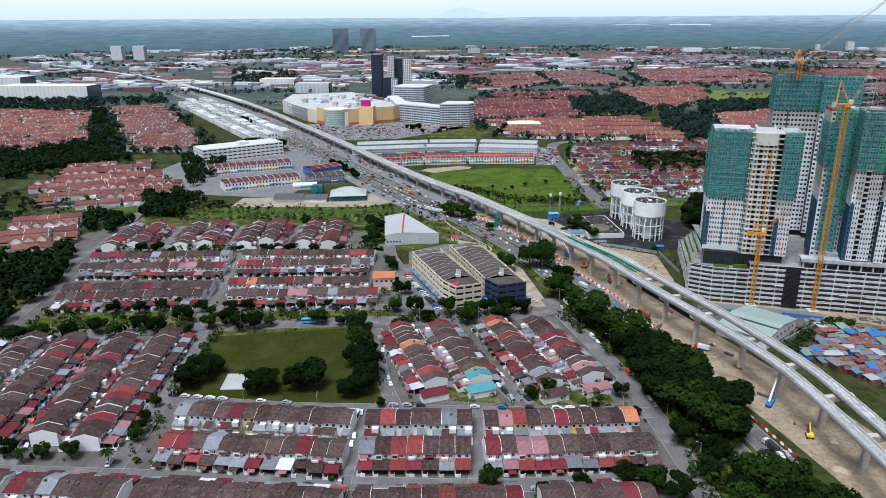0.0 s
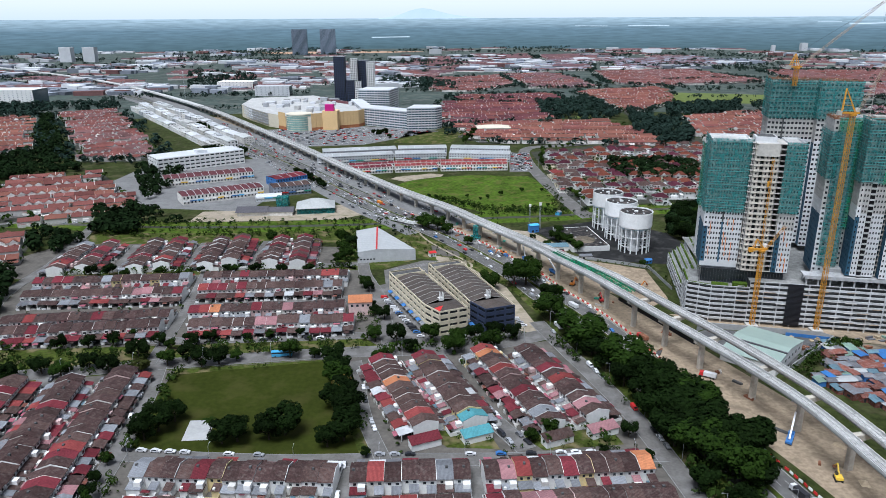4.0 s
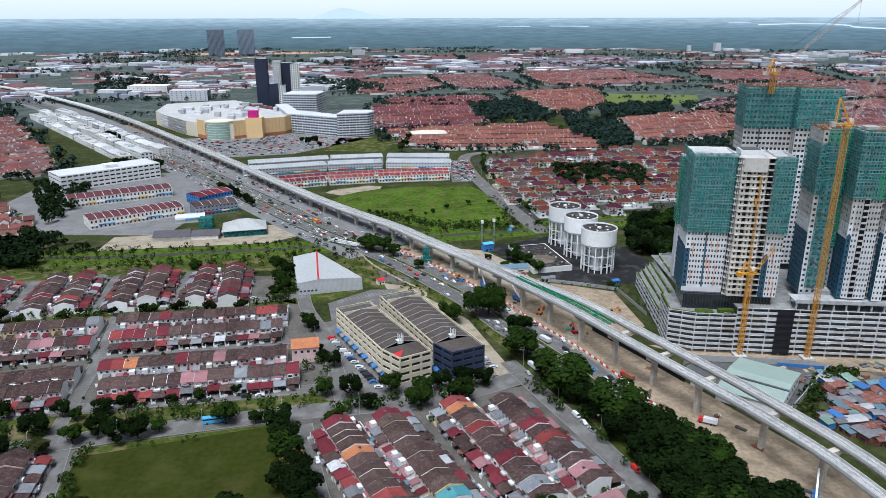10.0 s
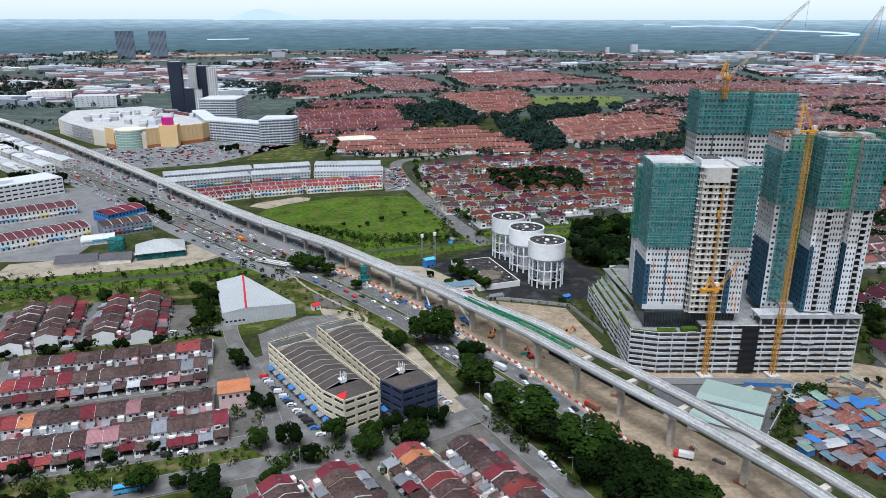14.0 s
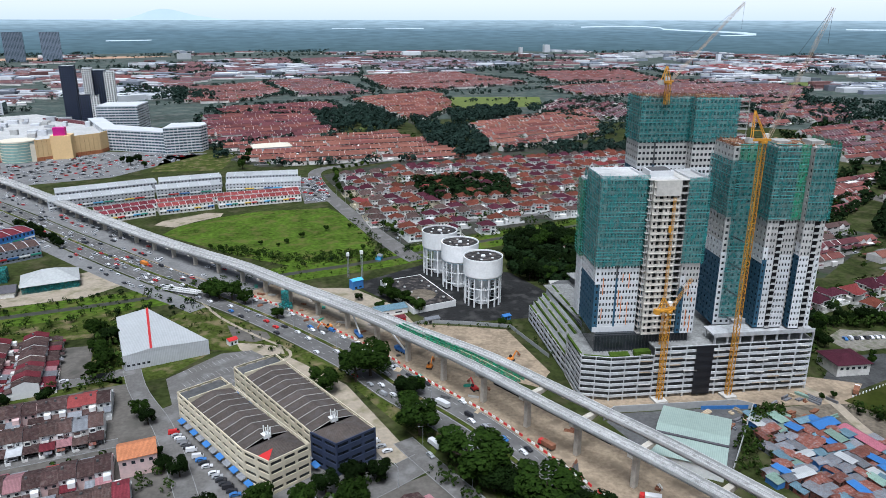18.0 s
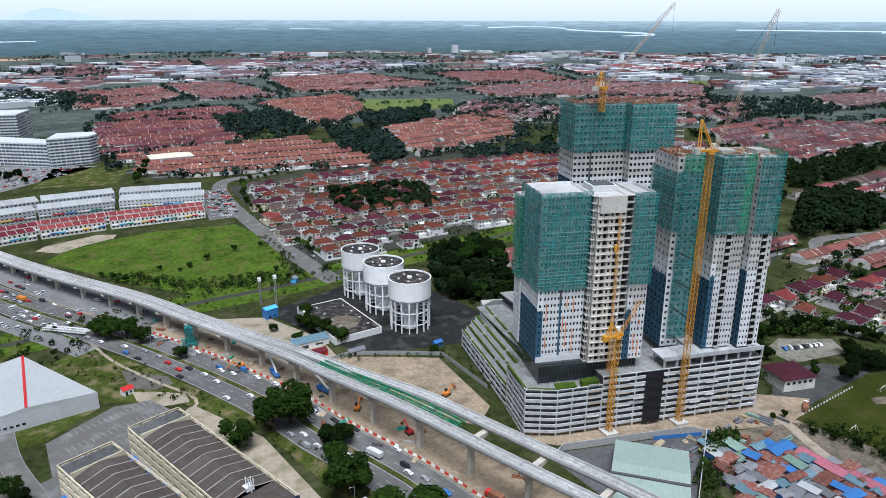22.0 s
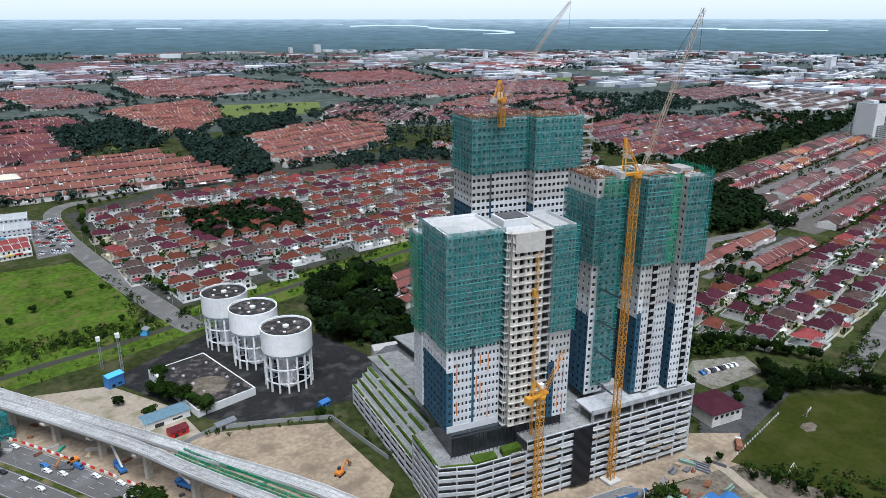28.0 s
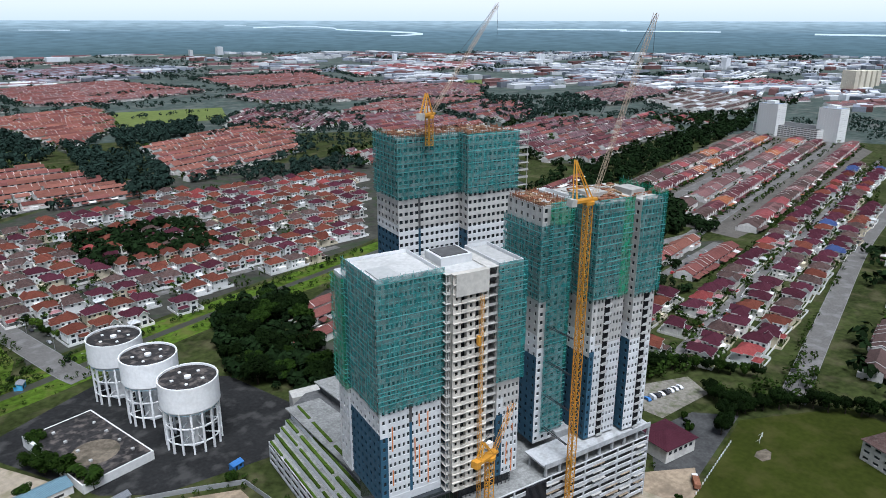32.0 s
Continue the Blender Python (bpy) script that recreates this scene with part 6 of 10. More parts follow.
def shop_row(p0, p1, depth, H, roof, wall, label, units=10, front=1, rise=1.4, cat="shop row"):
    """A straight row of shophouses from p0 to p1 with party walls; its front on the right of that way."""
    p0, p1 = Vector(p0), Vector(p1)
    L = (p1 - p0).length
    turn = math.degrees(math.atan2(p1.y - p0.y, p1.x - p0.x))
    t = thing("shop_row", at(p0.x, p0.y, 0, turn), label, cat, "shop rows")
    g = Build()
    g.box(0.3, L - 0.3, 0.3, depth - 0.3, 0, H)
    part("glazing", g.mesh("glazing", ["window_dark"]), t)
    st = max(2, round(H / 3.3))
    b = Build()
    ring = [(0, 0), (L, 0), (L, depth), (0, depth)]
    for p, q in zip(ring, ring[1:] + ring[:1]):
        facade(b, p, q, 0, H + 0.6, st, max(2, round((Vector(q) - Vector(p)).length / 3.4)), [(99, 0)], 0.42, 1.2, 0.8, 0.3)
    part("wall", b.mesh("wall", [wall]), t)
    U = L / units
    for i in range(units):
        r = Build()
        r.gable(i * U + 0.02, (i + 1) * U - 0.3, 0.2, depth - 0.2, H + 0.3, rise, 0.3, 0.18, 0)
        r.gable((i + 1) * U - 0.3, (i + 1) * U, 0.2, depth - 0.2, H + 0.7, rise, 0.3, 0.2, 1)
        part("roof", r.mesh("roof", [roof, "far_white"]), t)
    cols = ("paint_blue", "paint_red", "paint_yellow", "white_paint", "paint_green", "paint_sky")
    s = Build()
    s.box(0.3, U - 0.3, -0.5, -0.05, 3.0, 4.1)
    board = s.mesh("sign_board", ["white_paint"])
    for i in range(units):
        part("sign_board", board, t, "", at(i * U, 0), [cols[(i * 5 + int(L)) % 6] if i % 3 else "white_paint"])
    return t


# three curved ranges: white halls behind, red shop roofs in front
arc_front = [(-38, 906, 5, 922), (8, 922, 56, 932), (60, 932, 138, 941)]
for x0, y0, x1, y1 in arc_front:
    shop_row((x0, y0), (x1, y1), 16, 7, "roof_maroon" if x0 < 0 else "roof_red", "house_wall", "two-storey shops with red roofs and coloured signs", max(5, int((x1 - x0) / 6)))
for x0, y0, x1, y1 in arc_front:
    k = (y1 - y0) / (x1 - x0)
    shop_row((x0 - 8, y0 + 19), (x1, y1 + 18), 15, 7, "roof_red" if x0 > 0 else "roof_maroon", "house_wall", "two-storey shops with red roofs", max(5, int((x1 - x0) / 6)))
for x0, y0, x1, y1 in ((-92, 985, -2, 1010), (0, 1011, 62, 1020), (66, 1020, 142, 1014)):
    shop_row((x0, y0 - 22), (x1, y1 - 22), 24, 9, "steel_roof", "far_white", "long white-roofed shop hall", max(5, int((x1 - x0) / 9)), rise=1.0)
    shop_row((x0, y0 + 10), (x1, y1 + 10), 24, 10, "steel_roof", "far_white", "long white-roofed shop hall", max(5, int((x1 - x0) / 9)), rise=1.0)

# shopping mall
t = thing("shopping_mall", at(-96, 1282, 0, 0), "large beige and yellow shopping mall with magenta sign", "shopping mall")
b = Build()
main = [(0, 0), (10, 40), (-30, 150), (-140, 280), (-250, 230), (-235, 120), (-196, 62), (-150, 0), (-112, -34), (-84, -48), (-68, -44)]
b.prism(main, 0, 22, 0, 1)
part("hall", b.mesh("hall", ["mall_beige", "concrete"]), t)
b = Build()
for p, q, n in (((-68, -45.5), (0, -1.5), 14), ((0, -1.5), (9, 28), 6), ((-128, -20), (-112, -36), 4)):
    b = Build()
    facade(b, p, q, 0, 27, 5, n, [(5, 1), (99, 0)], 0.06, 1.0, 0.8, 1.0)
    part("yellow_front", b.mesh("yellow_front", ["mall_yellow", "roof_orange"]), t, "pale yellow mall front with terracotta base")
b = Build()
b.box(-52, -28, -36, -14, 0, 30, 0)
part("sign_tower", b.mesh("sign_tower", ["mall_yellow"]), t)
b = Build()
b.box(-48, -34, -34, -24, 30, 40, 0)
part("sign", b.mesh("sign", ["paint_magenta"]), t, "magenta rooftop sign block")
b = Build()
b.cyl(-90, -34, 0, 25, 20, 20, 28)
part("glass_drum", b.mesh("glass_drum", ["glass_green"]), t, "pale green glass drum")
b = Build()
b.cyl(-90, -34, 0, 0.6, 20.3, 20.3, 28)
drum_band = b.mesh("drum_band", ["mall_beige"])
for k in range(7):
    part("drum_band", drum_band, t, "", at(0, 0, 1 + k * 3.6))
part("drum_band", drum_band, t, "", at(0, 0, 25, 0, 1, 1, 2.5))
b = Build()
facade(b, (-234, 119), (-197, 61), 4, 22, 4, 16, [(99, 0)], 0.85, 0.7, 0.4, 0.8)
facade(b, (-197, 61), (-151, -1), 4, 22, 4, 16, [(99, 0)], 0.85, 0.7, 0.4, 0.8)
part("curved_gallery", b.mesh("curved_gallery", ["far_white"]), t, "white horizontal galleries")
rm = random.Random(12)
for i in range(34):
    x, y = rm.uniform(-200, -20), rm.uniform(0, 200)
    if inside(x, y, main) and inside(x + 16, y + 12, main):
        b = Build()
        b.box(x, x + rm.uniform(5, 18), y, y + rm.uniform(5, 14), 22, 22 + rm.uniform(2, 7))
        part("roof_plant", b.mesh("roof_plant", [rm.choice(("far_white", "concrete", "paint_silver"))]), t)

# glass office block and wing
t = thing("glass_office", at(-95, 1285, 0, 0), "white and glass office block with rounded end", "office block")


def banded(t, ring, z0, z1, n, band, glass, name="wing"):
    g = Build()
    g.prism(ring, z0, z1 - 0.5)
    p = part(name, g.mesh(name, [glass]), t)
    b = Build()
    c = Vector((sum(q[0] for q in ring) / len(ring), sum(q[1] for q in ring) / len(ring)))
    out = [tuple(c + (Vector(q) - c) * (1 + 0.5 / max((Vector(q) - c).length, 1))) for q in ring]
    h = (z1 - z0) / n
    b.prism(out, -h * 0.24, h * 0.2)
    floor_band = b.mesh("floor_band", [band])
    for k in range(n + 1):
        part("floor_band", floor_band, p, "", at(0, 0, z0 + k * h))
    m = Build()
    for a, e in zip(out, out[1:] + out[:1]):
        L = (Vector(e) - Vector(a)).length
        for i in range(int(L / 5)):
            q = Vector(a) + (Vector(e) - Vector(a)) * (i + 0.5) / max(1, int(L / 5))
            m.beam((q.x, q.y, z0), (q.x, q.y, z1), 0.5, 0.5)
    part("mullion", m.mesh("mullion", [band]), p)


banded(t, [(82, -35), (128, -26), (136, -10), (132, 10), (90, 12)], 0, 34, 9, "far_white", "glass_blue", "drum")
banded(t, [(0, 20), (84, -32), (92, -4), (10, 60), (-20, 150), (-40, 145)], 0, 28, 7, "far_white", "glass_blue", "wing")
banded(t, [(-30, 160), (30, 150), (40, 210), (-20, 220)], 0, 44, 11, "far_white", "glass_blue", "rear_block")

# slim black and white towers
for x, y, w, d, H, black in ((-200, 1600, 22, 40, 96, True), (-164, 1590, 14, 40, 92, False), (-152, 1606, 22, 34, 88, True), (-132, 1598, 16, 34, 86, False), (-168, 1560, 18, 20, 52, True), (-150, 1558, 12, 20, 50, False)):
    t = thing("slim_tower", at(x, y, 0, 6), "slim black tower with vertical fins" if black else "slim white apartment slab", "tower block", "black and white towers")
    b = Build()
    facade(b, (0, 0), (w, 0), 0, H, int(H / 3.4), max(2, int(w / 3.5)), [(999, 0)], 0.6, 0.8, 0.6, 0.5)
    facade(b, (w, 0), (w, d), 0, H, int(H / 3.4), max(2, int(d / 4)), [(999, 0)], 0.6, 0.8, 0.6, 0.5)
    facade(b, (0, d), (0, 0), 0, H, int(H / 3.4), max(2, int(d / 4)), [(999, 0)], 0.6, 0.8, 0.6, 0.5)
    part("wall", b.mesh("wall", ["navy_wall" if black else "white_paint"]), t)
    g = Build()
    g.box(0.5, w - 0.5, 0.5, d, 0, H - 0.4)
    part("glazing", g.mesh("glazing", ["window_dark"]), t)
t = thing("lattice_annex", at(-210, 1490, 0, -48), "long dark red lattice-fronted annex", "annex")
b = Build()
b.box(0, 110, 0, 14, 0, 24, 0)
for i in range(28):
    b.beam((i * 4, -0.3, 0), (i * 4 + 4, -0.3, 24), 0.6, 0.5, 1)
    b.beam((i * 4 + 4, -0.3, 0), (i * 4, -0.3, 24), 0.6, 0.5, 1)
part("wall", b.mesh("wall", ["roof_wine", "roof_pink"]), t)

# twin far towers
for x in (-830, -690):
    t = thing("far_tower", at(x, 3660, 0, 10), "blue-grey high-rise tower far off", "tower block", "twin far towers")
    b = Build()
    facade(b, (0, 0), (75, 0), 0, 120, 26, 14, [(999, 0)], 0.5, 1.0, 0.8, 1.0)
    b.box(1.5, 74, 1.2, 60, 0, 119, 1)
    part("wall", b.mesh("wall", ["far_slate", "glass_blue"]), t)

# white four-storey block and shop rows west of the highway
t = thing("white_block", at(-265, 906, 0, 41), "long white four-storey commercial block", "office block")
b = Build()
for p, q in (((0, 0), (104, 0)), ((104, 0), (104, 40)), ((0, 40), (0, 0))):
    facade(b, p, q, 0, 17, 4, max(4, int((Vector(q) - Vector(p)).length / 6)), [(99, 0)], 0.75, 1.6, 1.0, 0.5)
part("wall", b.mesh("wall", ["white_paint"]), t)
g = Build()
g.box(0.6, 103.4, 0.6, 40, 0, 16, 0)
g.box(0.6, 103.4, 0.6, 40, 16, 16.4, 1)
g.box(50, 62, 10, 24, 16.4, 20, 1)
part("glazing", g.mesh("glazing", ["window_dark", "far_white"]), t)
for i, (x0, y0, x1, y1) in enumerate(((-228, 838, -146, 884), (-178, 764, -112, 808))):
    shop_row((x0, y0), (x1, y1), 26, 8, "roof_wine", "house_wall", "shophouses with dark red roofs and cream walls", 12)
shop_row((-108, 842), (-82, 868), 24, 8, "roof_maroon", "paint_blue", "blue-walled shop block with red roof", 4)
shop_row((-100, 800), (-66, 818), 22, 9, "roof_umber", "far_mixed", "dark shophouse with brown roof", 5)
shop_row((-112, 780), (-88, 786), 16, 4, "far_white", "far_white", "low pale workshop with sheet roof", 3)
# grey commercial rows
rw = random.Random(61)


def commercial_block(x, y, turn, L, D, H):
    """A low white commercial building: walls with sunk windows, stepped flat or ridged roof and roof plant."""
    t = thing("commercial_block", at(x, y, 0, turn), rw.choice(("white flat-roofed commercial block", "white commercial block with ridged sheet roof", "pale grey commercial block with roof plant")) + " in a long row", "shop block", "commercial rows")
    b = Build()
    ring = [(0, 0), (L, 0), (L, D), (0, D)]
    for p, q in zip(ring, ring[1:] + ring[:1]):
        facade(b, p, q, 0, H, max(2, round(H / 3.6)), max(2, round((Vector(q) - Vector(p)).length / 4.5)), [(99, 0)], 0.5, 1.3, 0.9, 0.3)
    part("wall", b.mesh("wall", [rw.choice(("white_paint", "white_paint", "house_wall", "far_grey"))]), t)
    b = Build()
    b.box(0.32, L - 0.32, 0.32, D - 0.32, 0, H - 0.3)
    part("glazing", b.mesh("glazing", ["window_dark"]), t)
    b = Build()
    if rw.random() < 0.5:
        b.box(0.15, L - 0.15, 0.15, D - 0.15, H - 0.3, H - 0.05)
        x0 = rw.uniform(0.1, 0.6) * L
        b.box(x0, x0 + L * 0.25, D * 0.3, D * 0.7, H - 0.05, H + rw.uniform(1.2, 2.6))
    else:
        b.gable(0.1, L - 0.1, 0.1, D - 0.1, H - 0.1, rw.uniform(1.0, 1.8), 0.3, 0.15, 0, 0)
    part("roof", b.mesh("roof", [rw.choice(("white_sheet_roof", "white_sheet_roof", "concrete", "far_white", "roof_tiles_pale"))]), t)


for x0, y0, x1, y1, D in ((-262, 1058, -590, 1498, 15), (-246, 1082, -590, 1540, 15), (-232, 1108, -585, 1580, 16)):
    way = Vector((x1 - x0, y1 - y0))
    total, q = way.length, 0.0
    way.normalize()
    while q < total - 30:
        L = rw.uniform(18, 46)
        commercial_block(x0 + way.x * (q + L), y0 + way.y * (q + L), math.degrees(math.atan2(-way.y, -way.x)), L, D, rw.uniform(6.5, 10.5))
        q += L + rw.choice((0.4, 0.4, 3, 9))

# pavilion under construction
t = thing("pavilion", at(-46, 752, 0, 12), "half-built pavilion with pyramid roof wrapped in teal netting", "pavilion")
b = Build()
b.box(-17, 17, -13, 13, 0, 5.0)
part("net_wall", b.mesh("net_wall", ["net_teal"]), t, "teal netting round the walls")
b = Build()
b.hip(-17, 17, -13, 13, 5, 6.5, 0.8, 0.25)
part("roof", b.mesh("roof", ["roof_tiles_pale"]), t, "pale tiled pyramid roof")
t = thing("long_hall", at(-88, 738, 0, 6), "low hall with dark slate roofs under construction", "hall")
b = Build()
b.box(-26, 24, -8, 8, 0, 3.8)
b.box(4, 15, 24, 34, 0, 9, 1)
part("wall", b.mesh("wall", ["house_wall", "net_teal"]), t)
b = Build()
b.gable(-27, 2, -9, 9, 3.8, 3.2, 0.6, 0.2)
b.gable(2.2, 25, -8, 8, 3.6, 2.6, 0.6, 0.2)
part("roof", b.mesh("roof", ["roof_slate"]), t, "dark slate roof")

# white community hall
t = thing("community_hall", at(124, 1240, 0, 6), "white hall with low pale roof", "hall")
b = Build()
b.box(-26, 26, -16, 16, 0, 7)
part("wall", b.mesh("wall", ["far_white"]), t)
b = Build()
b.hip(-26, 26, -16, 16, 7, 3.5, 0.6, 0.3)
part("roof", b.mesh("roof", ["mall_beige"]), t)
# far white complex and apartment blocks
for x, y, w, d, H, lab, mt in ((-1010, 1530, 200, 60, 34, "large white hospital-like complex far off", "white_paint"), (-1130, 1600, 120, 60, 46, "white block far off", "far_white"),
                               (-420, 1760, 80, 40, 22, "white block far off", "far_white"), (-560, 1900, 90, 50, 20, "cream block far off", "far_wall")):
    t = thing("far_block", at(x, y, 0, 3), lab, "building")
    b = Build()
    facade(b, (0, 0), (w, 0), 0, H, max(3, int(H / 4)), int(w / 9), [(999, 0)], 0.3, 2.0, 1.2, 0.8)
    b.box(0.9, w - 0.9, 0.85, d, 0, H - 0.5, 1)
    b.box(0, w, 1, d, H - 0.5, H, 0)
    part("wall", b.mesh("wall", [mt, "glass_blue"]), t)
for x, y in ((1262, 908), (1268, 818)):
    t = thing("apartment_slab", at(x, y, 0, -100), "white apartment slab beyond the eastern estate", "apartment block", "white apartment slabs")
    b = Build()
    for p, q in (((0, 0), (34, 0)), ((34, 0), (34, 22)), ((34, 22), (0, 22)), ((0, 22), (0, 0))):
        facade(b, p, q, 0, 50, 16, 8, [(99, 0)], 0.3, 1.1, 1.0, 0.5)
    part("wall", b.mesh("wall", ["white_paint"]), t)
    g = Build()
    g.box(0.7, 33.3, 0.7, 21.3, 0, 50)
    g.box(10, 24, 5, 16, 50, 54, 1)
    part("glazing", g.mesh("glazing", ["far_slate", "white_paint"]), t)
t = thing("apartment_podium", at(1300, 800, 0, 80), "white car park block between apartment slabs", "car park")
b = Build()
facade(b, (0, 50), (0, 0), 0, 18, 6, 10, [(99, 0)], 0.55, 1.3, 0.6, 0.6)
facade(b, (0, 0), (110, 0), 0, 18, 6, 20, [(99, 0)], 0.55, 1.3, 0.6, 0.6)
facade(b, (110, 50), (0, 50), 0, 18, 6, 20, [(99, 0)], 0.85, 1.0, 0.3, 0.6)
# dark core whose colour paints the shade behind the deck openings
b.box(1, 109, 1, 49, 0, 17.5, 1)
part("wall", b.mesh("wall", ["white_paint", "dark_concrete"]), t)
for i in range(5):
    t = thing("apartment_slab", at(2120 + i * 62, 1110 + i * 8, 0, -98), "cream apartment slab far off", "apartment block", "cream apartment slabs")
    b = Build()
    b.box(0, 34, 0, 18, 0, 54 - i * 3, 0)
    facade(b, (0, 0), (34, 0), 0, 54 - i * 3, 16, 8, [(99, 0)], 0.5, 1.0, 0.8, -0.5)
    part("wall", b.mesh("wall", ["mall_beige"]), t)

# ---- trees ----


def crown_mesh(seed, leaf, quads=2600, R=5.2, squash=0.8, size=0.5):
    """Leaf clumps on several lobes, uneven and with gaps; its foot at z = 0 is the crown's lowest level."""
    r = random.Random(seed)
    lobes = [(Vector((0, 0, R * squash)), R * 0.7)]
    for i in range(15):
        a = r.uniform(0, 6.28)
        lobes.append((Vector((math.cos(a) * R * r.uniform(0.35, 0.72), math.sin(a) * R * r.uniform(0.35, 0.72), R * squash * r.uniform(0.5, 1.6))), R * r.uniform(0.22, 0.42)))
    b = Build()
    for i in range(quads):
        c, rad = r.choice(lobes)
        d = Vector((r.gauss(0, 1), r.gauss(0, 1), r.gauss(0.25, 1))).normalized()
        p = c + d * rad * r.uniform(0.75, 1.08)
        if p.z < 0:
            p.z = r.uniform(0, 0.6)
        n = (d + Vector((r.uniform(-0.7, 0.7), r.uniform(-0.7, 0.7), r.uniform(-0.3, 0.8)))).normalized()
        s = n.orthogonal().normalized()
        s = Matrix.Rotation(r.uniform(0, 6.28), 3, n) @ s
        u = n.cross(s)
        k = size * r.uniform(0.5, 1.25)
        q = [s * k, u * k * r.uniform(0.5, 0.9), -s * k, -u * k * r.uniform(0.5, 0.9)]
        b.face([tuple(p + x + n * r.uniform(-0.15, 0.15)) for x in q], 0)
    return b.mesh("crown", [leaf])


def trunk_mesh(seed, h=5.0):
    r = random.Random(seed)
    b = Build()
    b.cyl(0, 0, 0, h, 0.38, 0.26, 8)
    for i in range(6):
        a = i * 1.05 + r.uniform(-0.3, 0.3)
        z = h * r.uniform(0.6, 0.98)
        b.beam((0, 0, z), (math.cos(a) * r.uniform(1.8, 3.2), math.sin(a) * r.uniform(1.8, 3.2), z + r.uniform(1.5, 3.5)), 0.2, 0.2)
    return b.mesh("trunk", ["bark"])


CROWNS = [crown_mesh(i, m) for i, m in enumerate(("leaf_dark", "leaf_dark", "leaf_mid", "leaf_mid", "leaf_light", "leaf_olive", "leaf_amber", "leaf_mid"))]
TRUNKS = [trunk_mesh(i) for i in range(3)]
rt = random.Random(31)


def tree(x, y, h=12.0, kind=None, wide=1.0):
    k = rt.choice((0, 0, 1, 1, 2, 3, 7)) if kind is None else kind
    s = h / 12.0
    t = thing("tree", at(x, y, 0, rt.uniform(0, 360), s * wide, s * wide, s), ("broad dark green shade tree", "broad dark green shade tree", "leafy green street tree", "leafy green street tree", "light green street tree", "thin olive green tree", "street tree with amber blossom", "leafy green street tree")[k] + " on a grassy verge", "tree", "street trees")
    part("trunk", TRUNKS[k % 3], t)
    part("crown", CROWNS[k], t, "", at(0, 0, 2.6))
    return t


def palm(x, y, h=9.0):
    t = thing("palm", at(x, y), "slender green palm with drooping fronds", "palm tree")
    b = Build()
    b.cyl(0, 0, 0, h, 0.22, 0.15, 7)
    part("trunk", b.mesh("trunk", ["bark"]), t)
    b = Build()
    for i in range(16):
        a = i * 0.393 + rt.uniform(-0.1, 0.1)
        up = rt.uniform(0.2, 1.2)
        pts = [Vector((math.cos(a) * q, math.sin(a) * q, h + up * q * 0.5 - 0.16 * q * q)) for q in (0, 1.2, 2.4, 3.4)]
        s = Vector((-math.sin(a), math.cos(a), 0))
        for k, (p, q) in enumerate(zip(pts, pts[1:])):
            w0, w1 = (0.15, 0.5, 0.45)[k], (0.5, 0.45, 0.05)[k]
            b.face([tuple(p - s * w0), tuple(q - s * w1), tuple(q + s * w1), tuple(p + s * w0)])
    part("fronds", b.mesh("fronds", ["leaf_mid"]), t)
    return t


# park and its edges
for x, y, h, k in ((26, 380, 13, 0), (20, 376, 11, 1), (7, 374, 11, 0), (1, 372, 10, 1), (-30, 380, 12, 0), (-33, 373, 11, 1), (-26, 388, 9, 0), (52, 377, 11, 0), (46, 372, 9, 1), (50, 397, 12, 0), (46, 409, 12, 1),
                   (40, 422, 12, 2), (38, 434, 11, 0), (34, 446, 11, 1), (52, 386, 11, 1), (44, 415, 10, 6), (43, 402, 11, 0), (-34, 440, 10, 1),) + ( (-26, 443, 9, 0), (9, 452, 9, 2), (-70, 446, 10, 0), (-52, 440, 8, 2),
                   (-62, 432, 7, 5), (-44, 446, 9, 1), (-78, 430, 9, 0), (-90, 434, 9, 1), (-100, 425, 8, 2), (-112, 428, 9, 0), (-125, 420, 9, 1), (-140, 418, 8, 2), (-150, 410, 10, 0), (-18, 447, 6, 7), (22, 452, 6, 7)):
    tree(x, y, h * 1.15, k, 1.3)
for x, y, h in ((-5, 376, 9), (118, 300, 7), (-72, 308, 6), (-36, 310, 7), (178, 645, 8), (182, 637, 8), (48, 478, 7)):
    palm(x, y, h)
